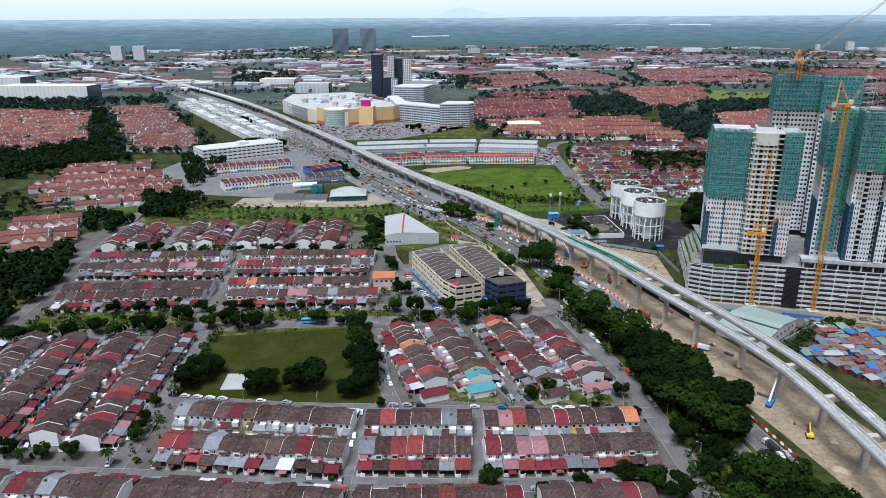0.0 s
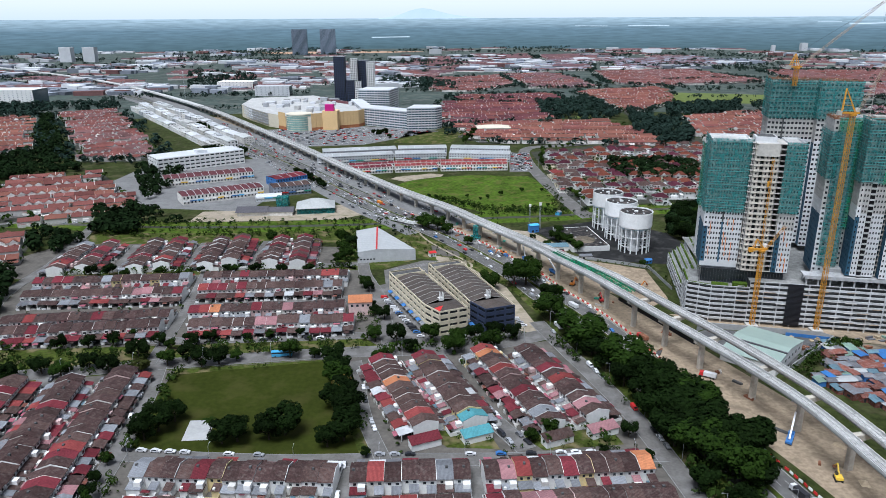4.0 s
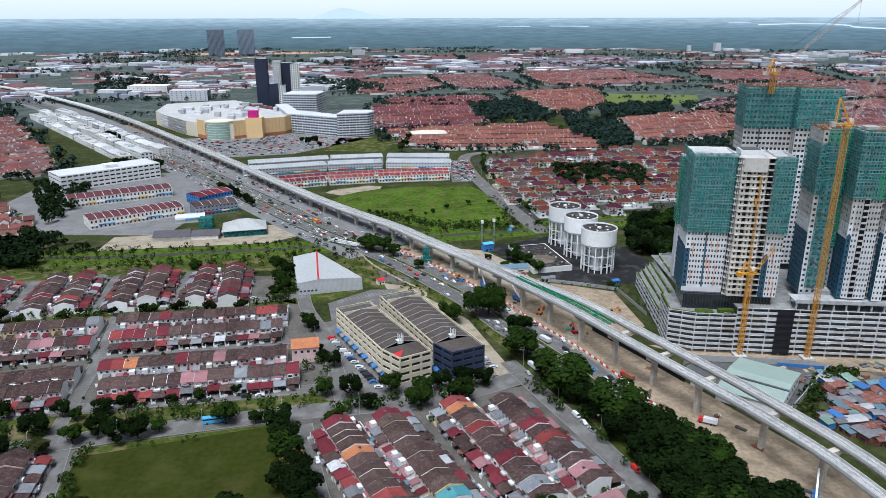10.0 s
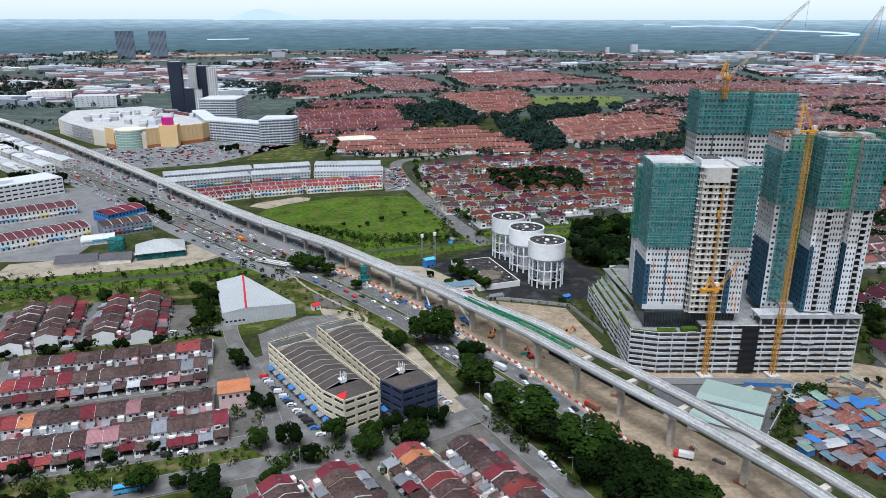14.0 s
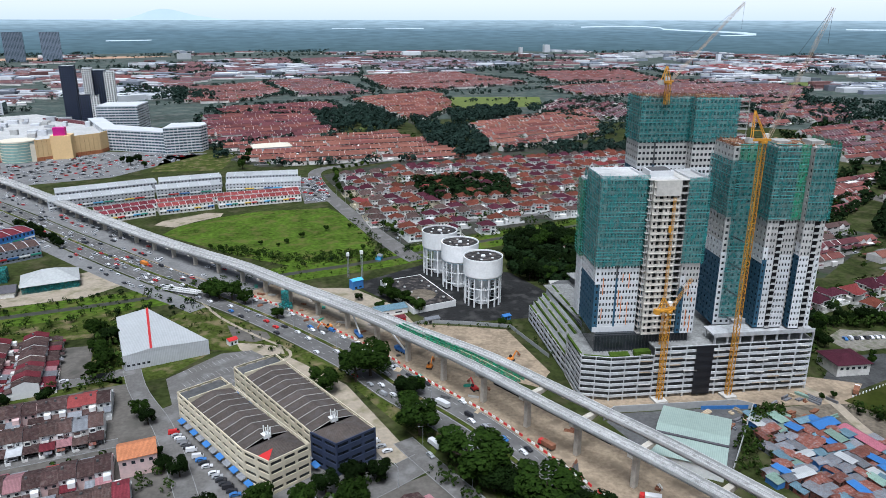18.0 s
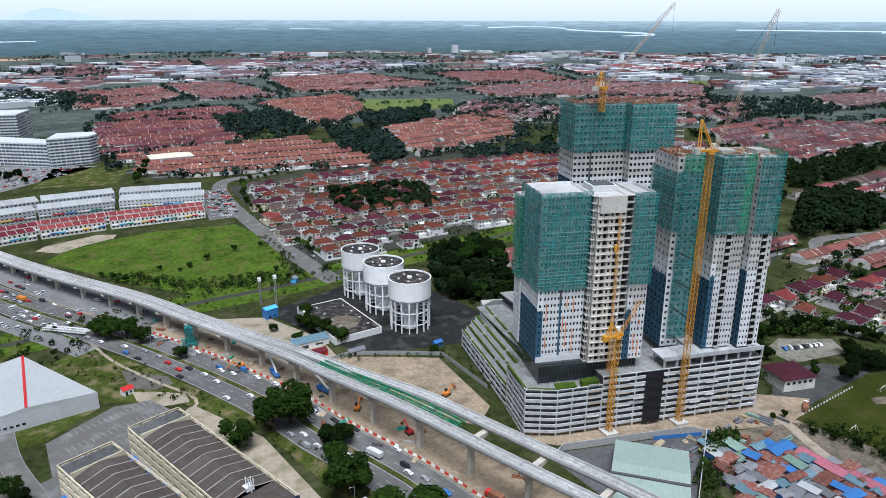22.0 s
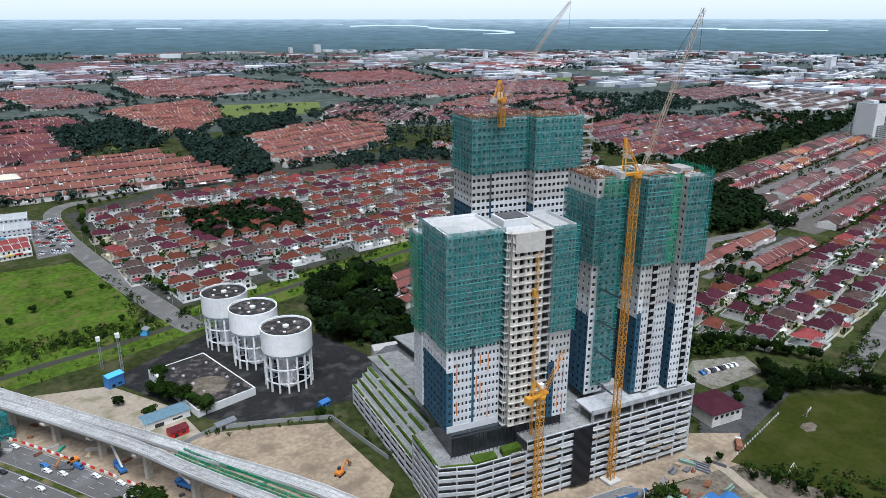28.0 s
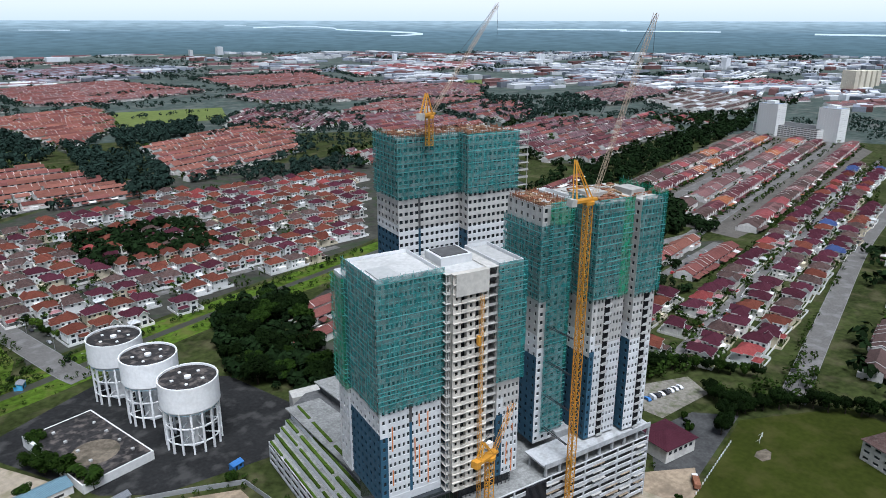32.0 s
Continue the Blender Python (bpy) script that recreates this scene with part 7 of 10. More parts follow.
# along the boulevard and the lanes
for x, y, h in ((51, 474, 8), (63, 472, 10), (82, 474, 10), (97, 472, 9), (106, 478, 9), (117, 480, 10), (127, 480, 9), (72, 462, 7), (-8, 474, 5), (-20, 470, 5), (8, 478, 5), (-40, 468, 7), (-48, 462, 8), (-66, 462, 7), (-58, 458, 6),
                (10, 612, 10), (4, 626, 9), (8, 640, 10), (-2, 652, 10), (6, 600, 9), (32, 556, 8), (36, 548, 7), (52, 504, 8), (46, 510, 6), (42, 518, 6),) + ( (-58, 652, 9), (-150, 570, 8), (-162, 568, 8), (139, 386, 8), (131, 380, 6), (173, 386, 7), (116, 312, 8), (167, 318, 9), (176, 315, 10), (185, 312, 10),
                (-54, 313, 7), (-66, 312, 6), (-80, 312, 7), (-34, 328, 6), (-36, 334, 6), (-38, 343, 5), (-97, 312, 6), (-99, 359, 4), (136, 308, 6), (150, 314, 6), (-40, 355, 5), (58, 446, 8), (62, 440, 7), (160, 372, 4), (178, 370, 4),) + ( (63, 366, 4), (-88, 578, 5), (-70, 580, 6), (-30, 578, 7), (-50, 580, 7), (-64, 578, 6), (-115, 572, 6), (-12, 580, 7), (-136, 566, 6), (-84, 472, 6), (-92, 462, 7), (-104, 458, 7), (-118, 455, 8)):
    tree(x, y, h * 1.2, None, 1.15)
# belt between the estate road and the highway
belt = [(184, 442), (206, 430), (222, 396), (223, 372), (213, 344), (192, 344), (189, 380), (182, 412)]
n = 0
while n < 26:
    x, y = rt.uniform(180, 225), rt.uniform(342, 444)
    if inside(x, y, belt):
        tree(x, y, rt.uniform(13, 19), rt.choice((0, 0, 0, 1, 1, 2)), rt.uniform(1.2, 1.6))
        n += 1
for x, y, h, k, w in ((181, 446, 19, 2, 1.7), (164, 474, 20, 3, 1.75), (150, 507, 16, 2, 1.5), (156, 541, 11, 7, 1.2), (172, 458, 12, 1, 1.3), (190, 436, 14, 3, 1.4), (158, 490, 9, 0, 1.3), (204, 428, 11, 2, 1.3), (95.5, 463, 12, 3, 1.4), (115, 466, 12, 2, 1.4), (139, 566, 20, 2, 1.3), (131, 562, 17, 3, 1.3), (168, 462, 13, 0, 1.3), (174, 448, 14, 1, 1.3), (179, 430, 14, 0, 1.3), (183, 416, 13, 1, 1.3), (186, 402, 14, 0, 1.3), (188, 388, 13, 0, 1.3), (203, 337, 12, 0, 1.2), (199, 327, 10, 1, 1.2), (208, 319, 11, 0, 1.2), (194, 350, 12, 1, 1.2)):
    tree(x, y, h, k, w)
for x, y, h in ((115, 556, 10), (152, 540, 9), (150, 530, 7),
                (64, 694, 11), (72, 690, 10), (80, 682, 8), (58, 700, 9), (98, 652, 6), (160, 648, 5), (224, 606, 4), (205, 300, 12), (216, 318, 13), (226, 316, 12),) + ( (220, 306, 11), (230, 300, 12), (238, 305, 10), (170, 660, 8), (175, 652, 8), (182, 640, 7), (168, 668, 7), (172, 684, 6), (150, 668, 4), (97, 560, 5), (104, 556, 6)):
    tree(x, y, h * 1.35, rt.choice((0, 1, 2, 3, 7)), 1.3)
# behind the water towers, round the school
wood = [(262, 690), (286, 768), (340, 780), (322, 705), (300, 640), (276, 640)]
n = 0
while n < 46:
    x, y = rt.uniform(258, 345), rt.uniform(636, 785)
    if inside(x, y, wood):
        tree(x, y, rt.uniform(10, 16), rt.choice((0, 0, 1, 1, 2)), 1.15)
        n += 1


def lined(line, step, lo, hi, kinds=(0, 1, 2)):
    for x, y, a in along(line, step):
        tree(x + rt.uniform(-1.5, 1.5), y + rt.uniform(-1.5, 1.5), rt.uniform(lo, hi), rt.choice(kinds))


lined([(404, 498), (424, 502), (440, 494), (456, 480), (466, 464), (478, 440), (482, 400)], 6.0, 8, 12, (0, 1))
lined([(430, 520), (424, 510), (434, 500)], 5.5, 8, 11, (0, 1))
lined([(402, 552), (420, 556), (440, 548), (456, 530), (466, 512)], 6.0, 7, 11)
lined([(384, 530), (390, 545), (400, 552)], 6.0, 6, 9)
lined([(392, 508), (402, 516)], 6.0, 4, 6)
lined([(386, 398), (372, 420), (355, 455), (345, 474)], 9.0, 3, 6)
lined([(342, 486), (352, 482)], 6, 3, 4)
lined([(302, 482), (318, 478)], 6, 4, 6)
lined([(206, 796), (197, 830), (193, 880), (188, 930), (180, 990)], 7.0, 5, 8, (4, 2, 7))
lined([(182, 1010), (190, 1080), (240, 1108)], 10.0, 5, 8, (4, 2, 7))
lined([(56, 806), (80, 778), (110, 760), (150, 752), (172, 756)], 12.0, 3, 6, (2, 4))
for i in range(16):
    x, y = rt.uniform(70, 175), rt.uniform(770, 880)
    if inside(x, y, [(60, 800), (100, 765), (184, 770), (180, 850)]):
        tree(x, y, rt.uniform(3, 5.5), 2, 1.2)
lined([(-106, 912), (-80, 875), (-66, 853), (-55, 836)], 8.0, 7, 11)
lined([(-222, 1016), (-206, 1009), (-196, 1018)], 8.0, 13, 17, (0, 1))
lined([(-262, 1040), (-240, 1036)], 9.0, 10, 13, (0, 1))
for x, y in ((-330, 1240), (-345, 1255), (-360, 1270), (-338, 1225), (-30, 1160), (-48, 1180), (-60, 1200), (-40, 1190), (84, 1120), (88, 1150), (92, 1180), (94, 1210)):
    tree(x, y, rt.uniform(9, 14))


def woods(poly, spacing, lo, hi, seed, quads=24, name="woodland", label="dense dark green trees", leaf="far_leaf"):
    """Far trees in one mesh: each a tuft of leaf clumps."""
    r = random.Random(seed)
    xs, ys = [p[0] for p in poly], [p[1] for p in poly]
    area = (max(xs) - min(xs)) * (max(ys) - min(ys))
    b = Build()
    for i in range(int(area / spacing ** 2)):
        x, y = r.uniform(min(xs), max(xs)), r.uniform(min(ys), max(ys))
        if not inside(x, y, poly):
            continue
        h = r.uniform(lo, hi)
        R = h * 0.48
        for k in range(quads):
            d = Vector((r.gauss(0, 1), r.gauss(0, 1), r.gauss(0.5, 0.8))).normalized()
            c = Vector((x, y, h * 0.55)) + Vector((d.x * R, d.y * R, d.z * h * 0.45)) * r.uniform(0.7, 1.0)
            n = (d + Vector((r.uniform(-0.6, 0.6), r.uniform(-0.6, 0.6), r.uniform(0, 0.6)))).normalized()
            s = n.orthogonal().normalized()
            s = Matrix.Rotation(r.uniform(0, 6.28), 3, n) @ s
            u = n.cross(s)
            kk = h * r.uniform(0.1, 0.19) * (1.0 if quads > 20 else 1.35)
            b.face([tuple(c + s * kk), tuple(c + u * kk * 0.8), tuple(c - s * kk), tuple(c - u * kk * 0.8)])
    if b.f:
        solo(name, b, [leaf], label, "trees", kind="stuff")


WOODS = (
    ([(262, 690), (286, 768), (340, 780), (322, 705), (300, 640), (276, 640)], 6, 5, 12),
    ([(-640, 900), (-520, 965), (-425, 900), (-425, 790), (-540, 770), (-640, 820)], 10, 7, 13), ([(-520, 770), (-400, 740), (-330, 690), (-300, 640), (-420, 640), (-520, 690)], 13, 3, 8),
    ([(-516, 957), (-509, 1050), (-412, 970), (-353, 915), (-419, 862), (-470, 880)], 10, 7, 12), ([(-305, 960), (-262, 985), (-212, 810), (-222, 780), (-291, 900)], 9, 6, 11),
    ([(-690, 1400), (-700, 1380), (-520, 1075), (-505, 1060), (-430, 980), (-405, 970), (-470, 1060)], 9, 7, 12),) + (
    ([(-1084, 1628), (-788, 1553), (-661, 1582), (-589, 1464), (-729, 1455), (-675, 1328), (-867, 1373), (-909, 1397)], 15, 10, 16),
    ([(-242, 725), (-214, 750), (-174, 668), (-213, 665)], 8, 8, 13), ([(-251, 531), (-230, 546), (-217, 574), (-182, 490), (-172, 424), (-185, 409)], 7.5, 8, 13),
    ([(-212, 600), (-211, 648), (-272, 679), (-245, 628)], 8, 7, 12), ([(-224, 690), (-149, 697), (-178, 729), (-234, 748), (-244, 716)], 9, 6, 10),) + (
    ([(263, 980), (370, 979), (345, 891), (249, 891)], 9, 9, 14), ([(383, 1502), (431, 1259), (404, 1124), (358, 1100), (340, 1217)], 12, 10, 16),
    ([(219, 1609), (335, 1693), (359, 1465), (337, 1362), (258, 1405), (216, 1376)], 13, 10, 16), ([(467, 1551), (635, 1636), (587, 1477), (434, 1397)], 12, 10, 16),
    ([(575, 682), (705, 788), (770, 785), (735, 721), (674, 680), (604, 684)], 7, 9, 15),) + ( ([(690, 700), (712, 696), (700, 660), (672, 655)], 7, 6, 10), ([(380, 560), (512, 610), (560, 604), (520, 590), (430, 566)], 7, 3, 8), ([(420, 640), (520, 690), (600, 740), (700, 800), (690, 812), (560, 770), (430, 700)], 8, 4, 9), ([(780, 885), (1190, 978), (1412, 985), (1270, 935), (850, 842), (720, 812)], 11, 9, 15),
    
    ([(1300, 1240), (1395, 1290), (1500, 1480), (1290, 1560), (1150, 1440), (1060, 1260), (1160, 1270)], 20, 9, 15),) + ( ([(1290, 1120), (1500, 1040), (1720, 1110), (1760, 1060), (1420, 960), (1250, 1000)], 14, 8, 14),
    ([(-906, 2567), (-595, 2327), (-466, 1910), (-643, 1919)], 22, 10, 16), ([(-194, 2305), (27, 2110), (35, 1885), (-164, 1964)], 20, 10, 16),
    ([(470, 1110), (500, 1085), (640, 1090), (640, 1150), (520, 1180)], 12, 8, 12), ([(-300, 704), (-160, 694), (-40, 704), (40, 716), (40, 727), (-40, 716), (-160, 706), (-300, 716)], 9, 2, 4),) + (
    ([(110, 736), (258, 771), (434, 812), (434, 822), (258, 782), (110, 748)], 9, 2, 4), ([(395, 498), (418, 503), (430, 515), (420, 535), (405, 545), (398, 520)], 30, 3, 5),
    ([(364, 545), (384, 548), (400, 560), (388, 590), (360, 580)], 8, 4, 8), ([(300, 640), (420, 620), (560, 680), (520, 720), (380, 690)], 22, 4, 8),
    ([(520, 600), (560, 615), (600, 640), (590, 652), (540, 630)], 9, 4, 8), ([(20, 655), (50, 690), (40, 700), (-6, 690)], 7, 2, 4),
)
for i, (poly, sp, lo, hi) in enumerate(WOODS):
    # woods beyond 1080 m take the leaf with haze in its colour
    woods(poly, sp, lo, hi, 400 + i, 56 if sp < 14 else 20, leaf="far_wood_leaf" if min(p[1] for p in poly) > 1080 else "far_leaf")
# hedges and shrubs of the near estates
for i, (poly, sp, lo, hi) in enumerate((
        ([(386, 524), (396, 556), (440, 566), (470, 520), (440, 538), (412, 550), (394, 542)], 5, 3, 8), ([(424, 502), (436, 520), (470, 500), (520, 512), (520, 506), (466, 480)], 5, 2.5, 7), ([(456, 500), (580, 530), (730, 568), (730, 563), (580, 526), (458, 496)], 6, 2, 5), ([(360, 500), (352, 520), (372, 545), (384, 540), (372, 524)], 5, 2, 6), ([(400, 560), (400, 600), (520, 606), (500, 596), (420, 580)], 6, 3, 8),) + (
        ([(275, 462), (303, 485), (319, 487), (312, 477), (279, 453)], 3.4, 1.5, 5), ([(345, 478), (352, 481), (386, 402), (380, 400)], 3.4, 1.2, 3.5), ([(264, 450), (300, 484), (314, 484), (296, 470), (286, 452), (272, 440)], 4, 2, 6), ([(346, 476), (384, 450), (382, 405), (352, 440)], 4.5, 1.5, 6), ([(300, 408), (340, 410), (384, 398), (380, 380), (300, 385)], 5, 1.5, 5), ([(176, 622), (234, 604), (240, 560), (236, 560), (228, 598), (176, 616)], 5, 1, 3),
        ([(40, 716), (172, 745), (258, 770), (434, 812), (434, 824), (258, 784), (172, 758), (40, 730)], 5, 1.2, 3.5),) + ( ([(40, 694), (172, 722), (258, 748), (434, 788), (434, 800), (258, 760), (172, 735), (40, 708)], 6, 1, 3), ([(-300, 700), (-160, 692), (30, 700), (30, 722), (-160, 710), (-300, 716)], 6, 1.2, 4),
        ([(-160, 452), (-72, 462), (-64, 446), (-160, 422)], 5, 1.5, 6), ([(-58, 464), (45, 476), (52, 468), (30, 458), (-54, 446)], 4.5, 1.2, 5), ([(-170, 420), (-62, 441), (-60, 432), (-165, 408)], 5, 2, 7),) + (
        ([(28, 449), (36, 453), (66, 367), (60, 366)], 4, 1.5, 6), ([(-46, 436), (-40, 436), (-33, 362), (-40, 357)], 4, 1.5, 6), ([(-46, 433), (28, 450), (28, 446), (-42, 429)], 7, 1, 3),
        ([(-195, 562), (20, 588), (20, 596), (-195, 574)], 5.5, 1.5, 6), ([(92, 384), (97, 374), (118, 375), (112, 390)], 5, 1, 3.5), ([(128, 384), (136, 375), (170, 381), (166, 394)], 4.5, 1.5, 5),) + (
        ([(50, 464), (120, 478), (136, 492), (130, 478), (100, 464), (60, 457)], 4.2, 2, 7), ([(28, 520), (46, 522), (50, 492), (40, 490)], 4, 1.5, 5), ([(4, 590), (20, 592), (16, 660), (-6, 660)], 5, 3, 9),
        ([(-38, 357), (-20, 357), (-24, 304), (-32, 304)], 5, 1, 4), ([(144, 484), (158, 500), (178, 430), (188, 395), (184, 392), (170, 428)], 4.5, 1.5, 6),) + ( ([(58, 796), (100, 754), (160, 740), (190, 747), (188, 766), (112, 770), (72, 806)], 3.6, 1.5, 4.5), ([(176, 770), (188, 770), (182, 860), (170, 862)], 4, 1.2, 3.6), ([(188, 395), (206, 300), (205, 255), (200, 258), (184, 392)], 4.5, 1.5, 6), ([(152, 506), (170, 470), (186, 440), (190, 380), (195, 345), (199, 318), (210, 318), (214, 345), (222, 390), (206, 432), (192, 448), (172, 484)], 3.4, 2.5, 7),
        ([(-230, 696), (-200, 655), (22, 660), (14, 696), (-60, 686)], 6, 1.2, 5), ([(118, 372), (186, 377), (186, 380), (118, 376)], 5, 1, 3), ([(-70, 356), (-62, 420), (-58, 420), (-60, 356)], 8, 1, 3),
        ([(-30, 600), (-22, 650), (-18, 650), (-14, 598)], 5, 1, 3.5), ([(-66, 600), (-72, 650), (-66, 652), (-58, 598)], 7, 1, 3), ([(94, 606), (142, 520), (150, 500), (158, 520), (82, 648), (50, 690), (30, 660)], 4.6, 0.6, 2.6))):
    woods(poly, sp, lo, hi, 7300 + i, 22, "garden_shrubs", "green shrubs and hedges along a lane", "garden_leaf")
b = Build()
rg = random.Random(93)
for line, offs in (("lane_56", (9, -9)), ("lane_4", (8, -8)), ("u_mid", (8.5, -8.5)), ("u_south", (-8,)), ("u_north", (8,)), ("lane_lb", (9, -9)), ("south", (8,)), ("bottom", (8, -8)), ("lane_12", (5,)), ("v_lane_1", (8, -8)), ("v_lane_2", (8, -8)), ("v_lane_3", (8, -8))):
    for o in offs:
        for x, y, a in along(offset_line(ROADS[line], o), 6.1, 2):
            if rg.random() < 0.4:
                h = rg.uniform(0.9, 3.2)
                for k in range(12):
                    d = Vector((rg.gauss(0, 1), rg.gauss(0, 1), rg.gauss(0.6, 0.7))).normalized()
                    c = Vector((x + rg.uniform(-0.4, 0.4), y, h * 0.5)) + d * h * 0.45
                    s1 = d.orthogonal().normalized()
                    u1 = d.cross(s1)
                    kk = h * rg.uniform(0.2, 0.34)
                    b.face([tuple(c + s1 * kk), tuple(c + u1 * kk), tuple(c - s1 * kk), tuple(c - u1 * kk)])
solo("garden_shrubs", b, ["garden_leaf"], "potted shrubs and small trees before terraced houses", "shrubs", kind="stuff")
rf = random.Random(77)
for i in range(90):
    az, rr = radians(rf.uniform(-74, 42)), rf.uniform(2500, 4200)
    cx, cy = CX - rr * math.sin(az), CY + rr * math.cos(az)
    L, W, a = rf.uniform(80, 420), rf.uniform(25, 90), rf.uniform(-0.5, 0.5)
    c, s = math.cos(a), math.sin(a)
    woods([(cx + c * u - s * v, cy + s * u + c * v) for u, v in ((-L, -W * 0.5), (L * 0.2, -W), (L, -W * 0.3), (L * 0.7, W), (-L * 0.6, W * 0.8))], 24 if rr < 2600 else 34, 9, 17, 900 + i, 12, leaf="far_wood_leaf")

# ---- farther housing estates, rows joined ----


ESTATE_CARS = []


def belt_round(poly, seed, width=16, spacing=11, chance=0.65, lo=7, hi=13):
    """Broken belts of trees outside the edges of a plot."""
    r = random.Random(seed)
    cx, cy = sum(p[0] for p in poly) / len(poly), sum(p[1] for p in poly) / len(poly)
    b = Build()
    for p, q in zip(poly, poly[1:] + poly[:1]):
        p, q = Vector(p), Vector(q)
        n = max(1, int((q - p).length / 60))
        for i in range(n):
            if r.random() > chance:
                continue
            a, c = p.lerp(q, i / n), p.lerp(q, (i + 1) / n)
            out = (Vector((-(c - a).y, (c - a).x))).normalized()
            if out.dot((a + c) / 2 - Vector((cx, cy))) < 0:
                out = -out
            w = width * r.uniform(0.5, 1.5)
            for k in range(int((c - a).length * w / spacing ** 2) + 1):
                o = a.lerp(c, r.random()) + out * r.uniform(0, w)
                tuft(b, r, o.x, o.y, r.uniform(lo, hi), 12)
    if b.f:
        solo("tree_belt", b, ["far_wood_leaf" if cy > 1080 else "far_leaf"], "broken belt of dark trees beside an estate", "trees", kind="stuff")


def tuft(b, r, x, y, h, quads):
    R = h * 0.5
    for k in range(quads):
        d = Vector((r.gauss(0, 1), r.gauss(0, 1), r.gauss(0.5, 0.8))).normalized()
        c = Vector((x, y, h * 0.5)) + Vector((d.x * R, d.y * R, d.z * h * 0.45)) * r.uniform(0.6, 1.0)
        n = (d + Vector((r.uniform(-0.6, 0.6), r.uniform(-0.6, 0.6), r.uniform(0, 0.6)))).normalized()
        s = Matrix.Rotation(r.uniform(0, 6.28), 3, n) @ n.orthogonal().normalized()
        u = n.cross(s)
        kk = h * r.uniform(0.15, 0.28)
        b.face([tuple(c + s * kk), tuple(c + u * kk * 0.8), tuple(c - s * kk), tuple(c - u * kk * 0.8)])


def estate(poly, turn, roofs, unit=7.0, pair=13.0, lane=21.5, depth=9.6, seed=1, label="rows of terraced houses with red tile roofs", gap=0.05, wall=5.0, rise=2.2, fine=True, green=13.0, run=(2, 6), cross=0.0, belt=True):
    """Back-to-back rows inside a plot: walls, roof slabs, party walls, porches, back yards and garden shrubs."""
    r = random.Random(seed)
    a = radians(turn)
    c, s = math.cos(a), math.sin(a)
    loc = [(x * c + y * s, -x * s + y * c) for x, y in poly]
    u0, u1 = min(p[0] for p in loc), max(p[0] for p in loc)
    v0, v1 = min(p[1] for p in loc), max(p[1] for p in loc)
    b, gd = Build(), Build()
    W = len(roofs)
    v, k = v0 + depth * 0.6, 0
    while v < v1:
        u = u0
        base = r.randrange(len(roofs))
        f = -1 if k % 2 == 0 else 1
        while u < u1:
            n = r.randrange(*run)
            L = n * unit
            if r.random() > gap and inside(u + L * 0.15, v, loc) and inside(u + L * 0.85, v, loc):
                mi = base if r.random() < 0.4 else r.randrange(len(roofs))
                lift = r.uniform(-0.3, 0.5)
                b.box(u, u + L - 0.1, v - depth / 2, v + depth / 2, 0, wall + lift, W)
                b.gable(u, u + L - 0.1, v - depth / 2, v + depth / 2, wall + lift, rise, 0.5, 0.2, mi, W)
                if fine:
                    for i in range(0, n + 1):
                        if r.random() < 0.3:
                            b.gable(u + i * unit - 0.16, u + i * unit + 0.16, v - depth / 2, v + depth / 2, wall + lift + 0.4, rise, 0.3, 0.2, W)
                    for i in range(n):
                        x0 = u + i * unit
                        if r.random() < cross:
                            yc = v + f * depth * 0.28
                            zt = wall + lift + rise * 0.95
                            xm, xw = x0 + unit / 2, unit * 0.36
                            ye, yi = v + f * (depth / 2 + 1.0), v + f * depth * 0.05
                            for sg in (-1, 1):
                                q = [(xm + sg * xw, ye, wall + lift), (xm, ye, zt), (xm, yi, zt), (xm + sg * xw, yi, wall + lift)]
                                b.face([(p[0], p[1], p[2] + 0.25) for p in (q if sg * f > 0 else q[::-1])], mi)
                            b.face([(xm - xw, ye, wall + lift), (xm + xw, ye, wall + lift), (xm, ye, zt)], W)
                            b.box(xm - xw, xm + xw, min(ye, v), max(ye, v), 2.6, wall + lift + 0.1, W)
                        if r.random() < 0.85:
                            ya, yb = v + f * depth / 2, v + f * (depth / 2 + r.uniform(3.6, 5.2))
                            p = [(x0 + 0.3, min(ya, yb)), (x0 + unit - 0.3, min(ya, yb)), (x0 + unit - 0.3, max(ya, yb)), (x0 + 0.3, max(ya, yb))]
                            zz = [3.3 if abs(q[1] - v) < depth / 2 + 1 else 2.7 for q in p]
                            b.solid([(q[0], q[1], z) for q, z in zip(p, zz)], [(q[0], q[1], z + 0.15) for q, z in zip(p, zz)], mi if r.random() < 0.6 else r.choice((W, r.randrange(W))), None, True)
                        b.box(x0 + 1.2, x0 + unit - 1.6, v + f * depth / 2 - 0.06, v + f * depth / 2 + 0.06, 3.4, 4.5, W + 1)
                        yb = v - f * (depth / 2 + 2.0)
                        if r.random() < 0.7:
                            b.box(x0 + 0.4, x0 + unit * r.uniform(0.5, 0.95), min(v - f * depth / 2, yb), max(v - f * depth / 2, yb), 0, r.uniform(2.4, 3.4), W, r.randrange(W + 1))
                if r.random() < 0.8:
                    for i in range(int(L * 0.9 / green) + 1):
                        x = u + r.uniform(0, L)
                        tuft(gd, r, x, v + f * (depth / 2 + r.uniform(4.5, 7)), r.uniform(1.6, 5.5), 8)
                elif r.random() < 0.5:
                    tuft(gd, r, u + L, v, r.uniform(4, 8), 10)
            else:
                for i in range(2):
                    q = (u + r.uniform(0, L), v + r.uniform(-5, 5))
                    if inside(*q, loc):
                        tuft(gd, r, *q, r.uniform(4, 9), 12)
            u += L + (r.choice((0, 0, 0, 3)))
        v += lane if k % 2 else pair
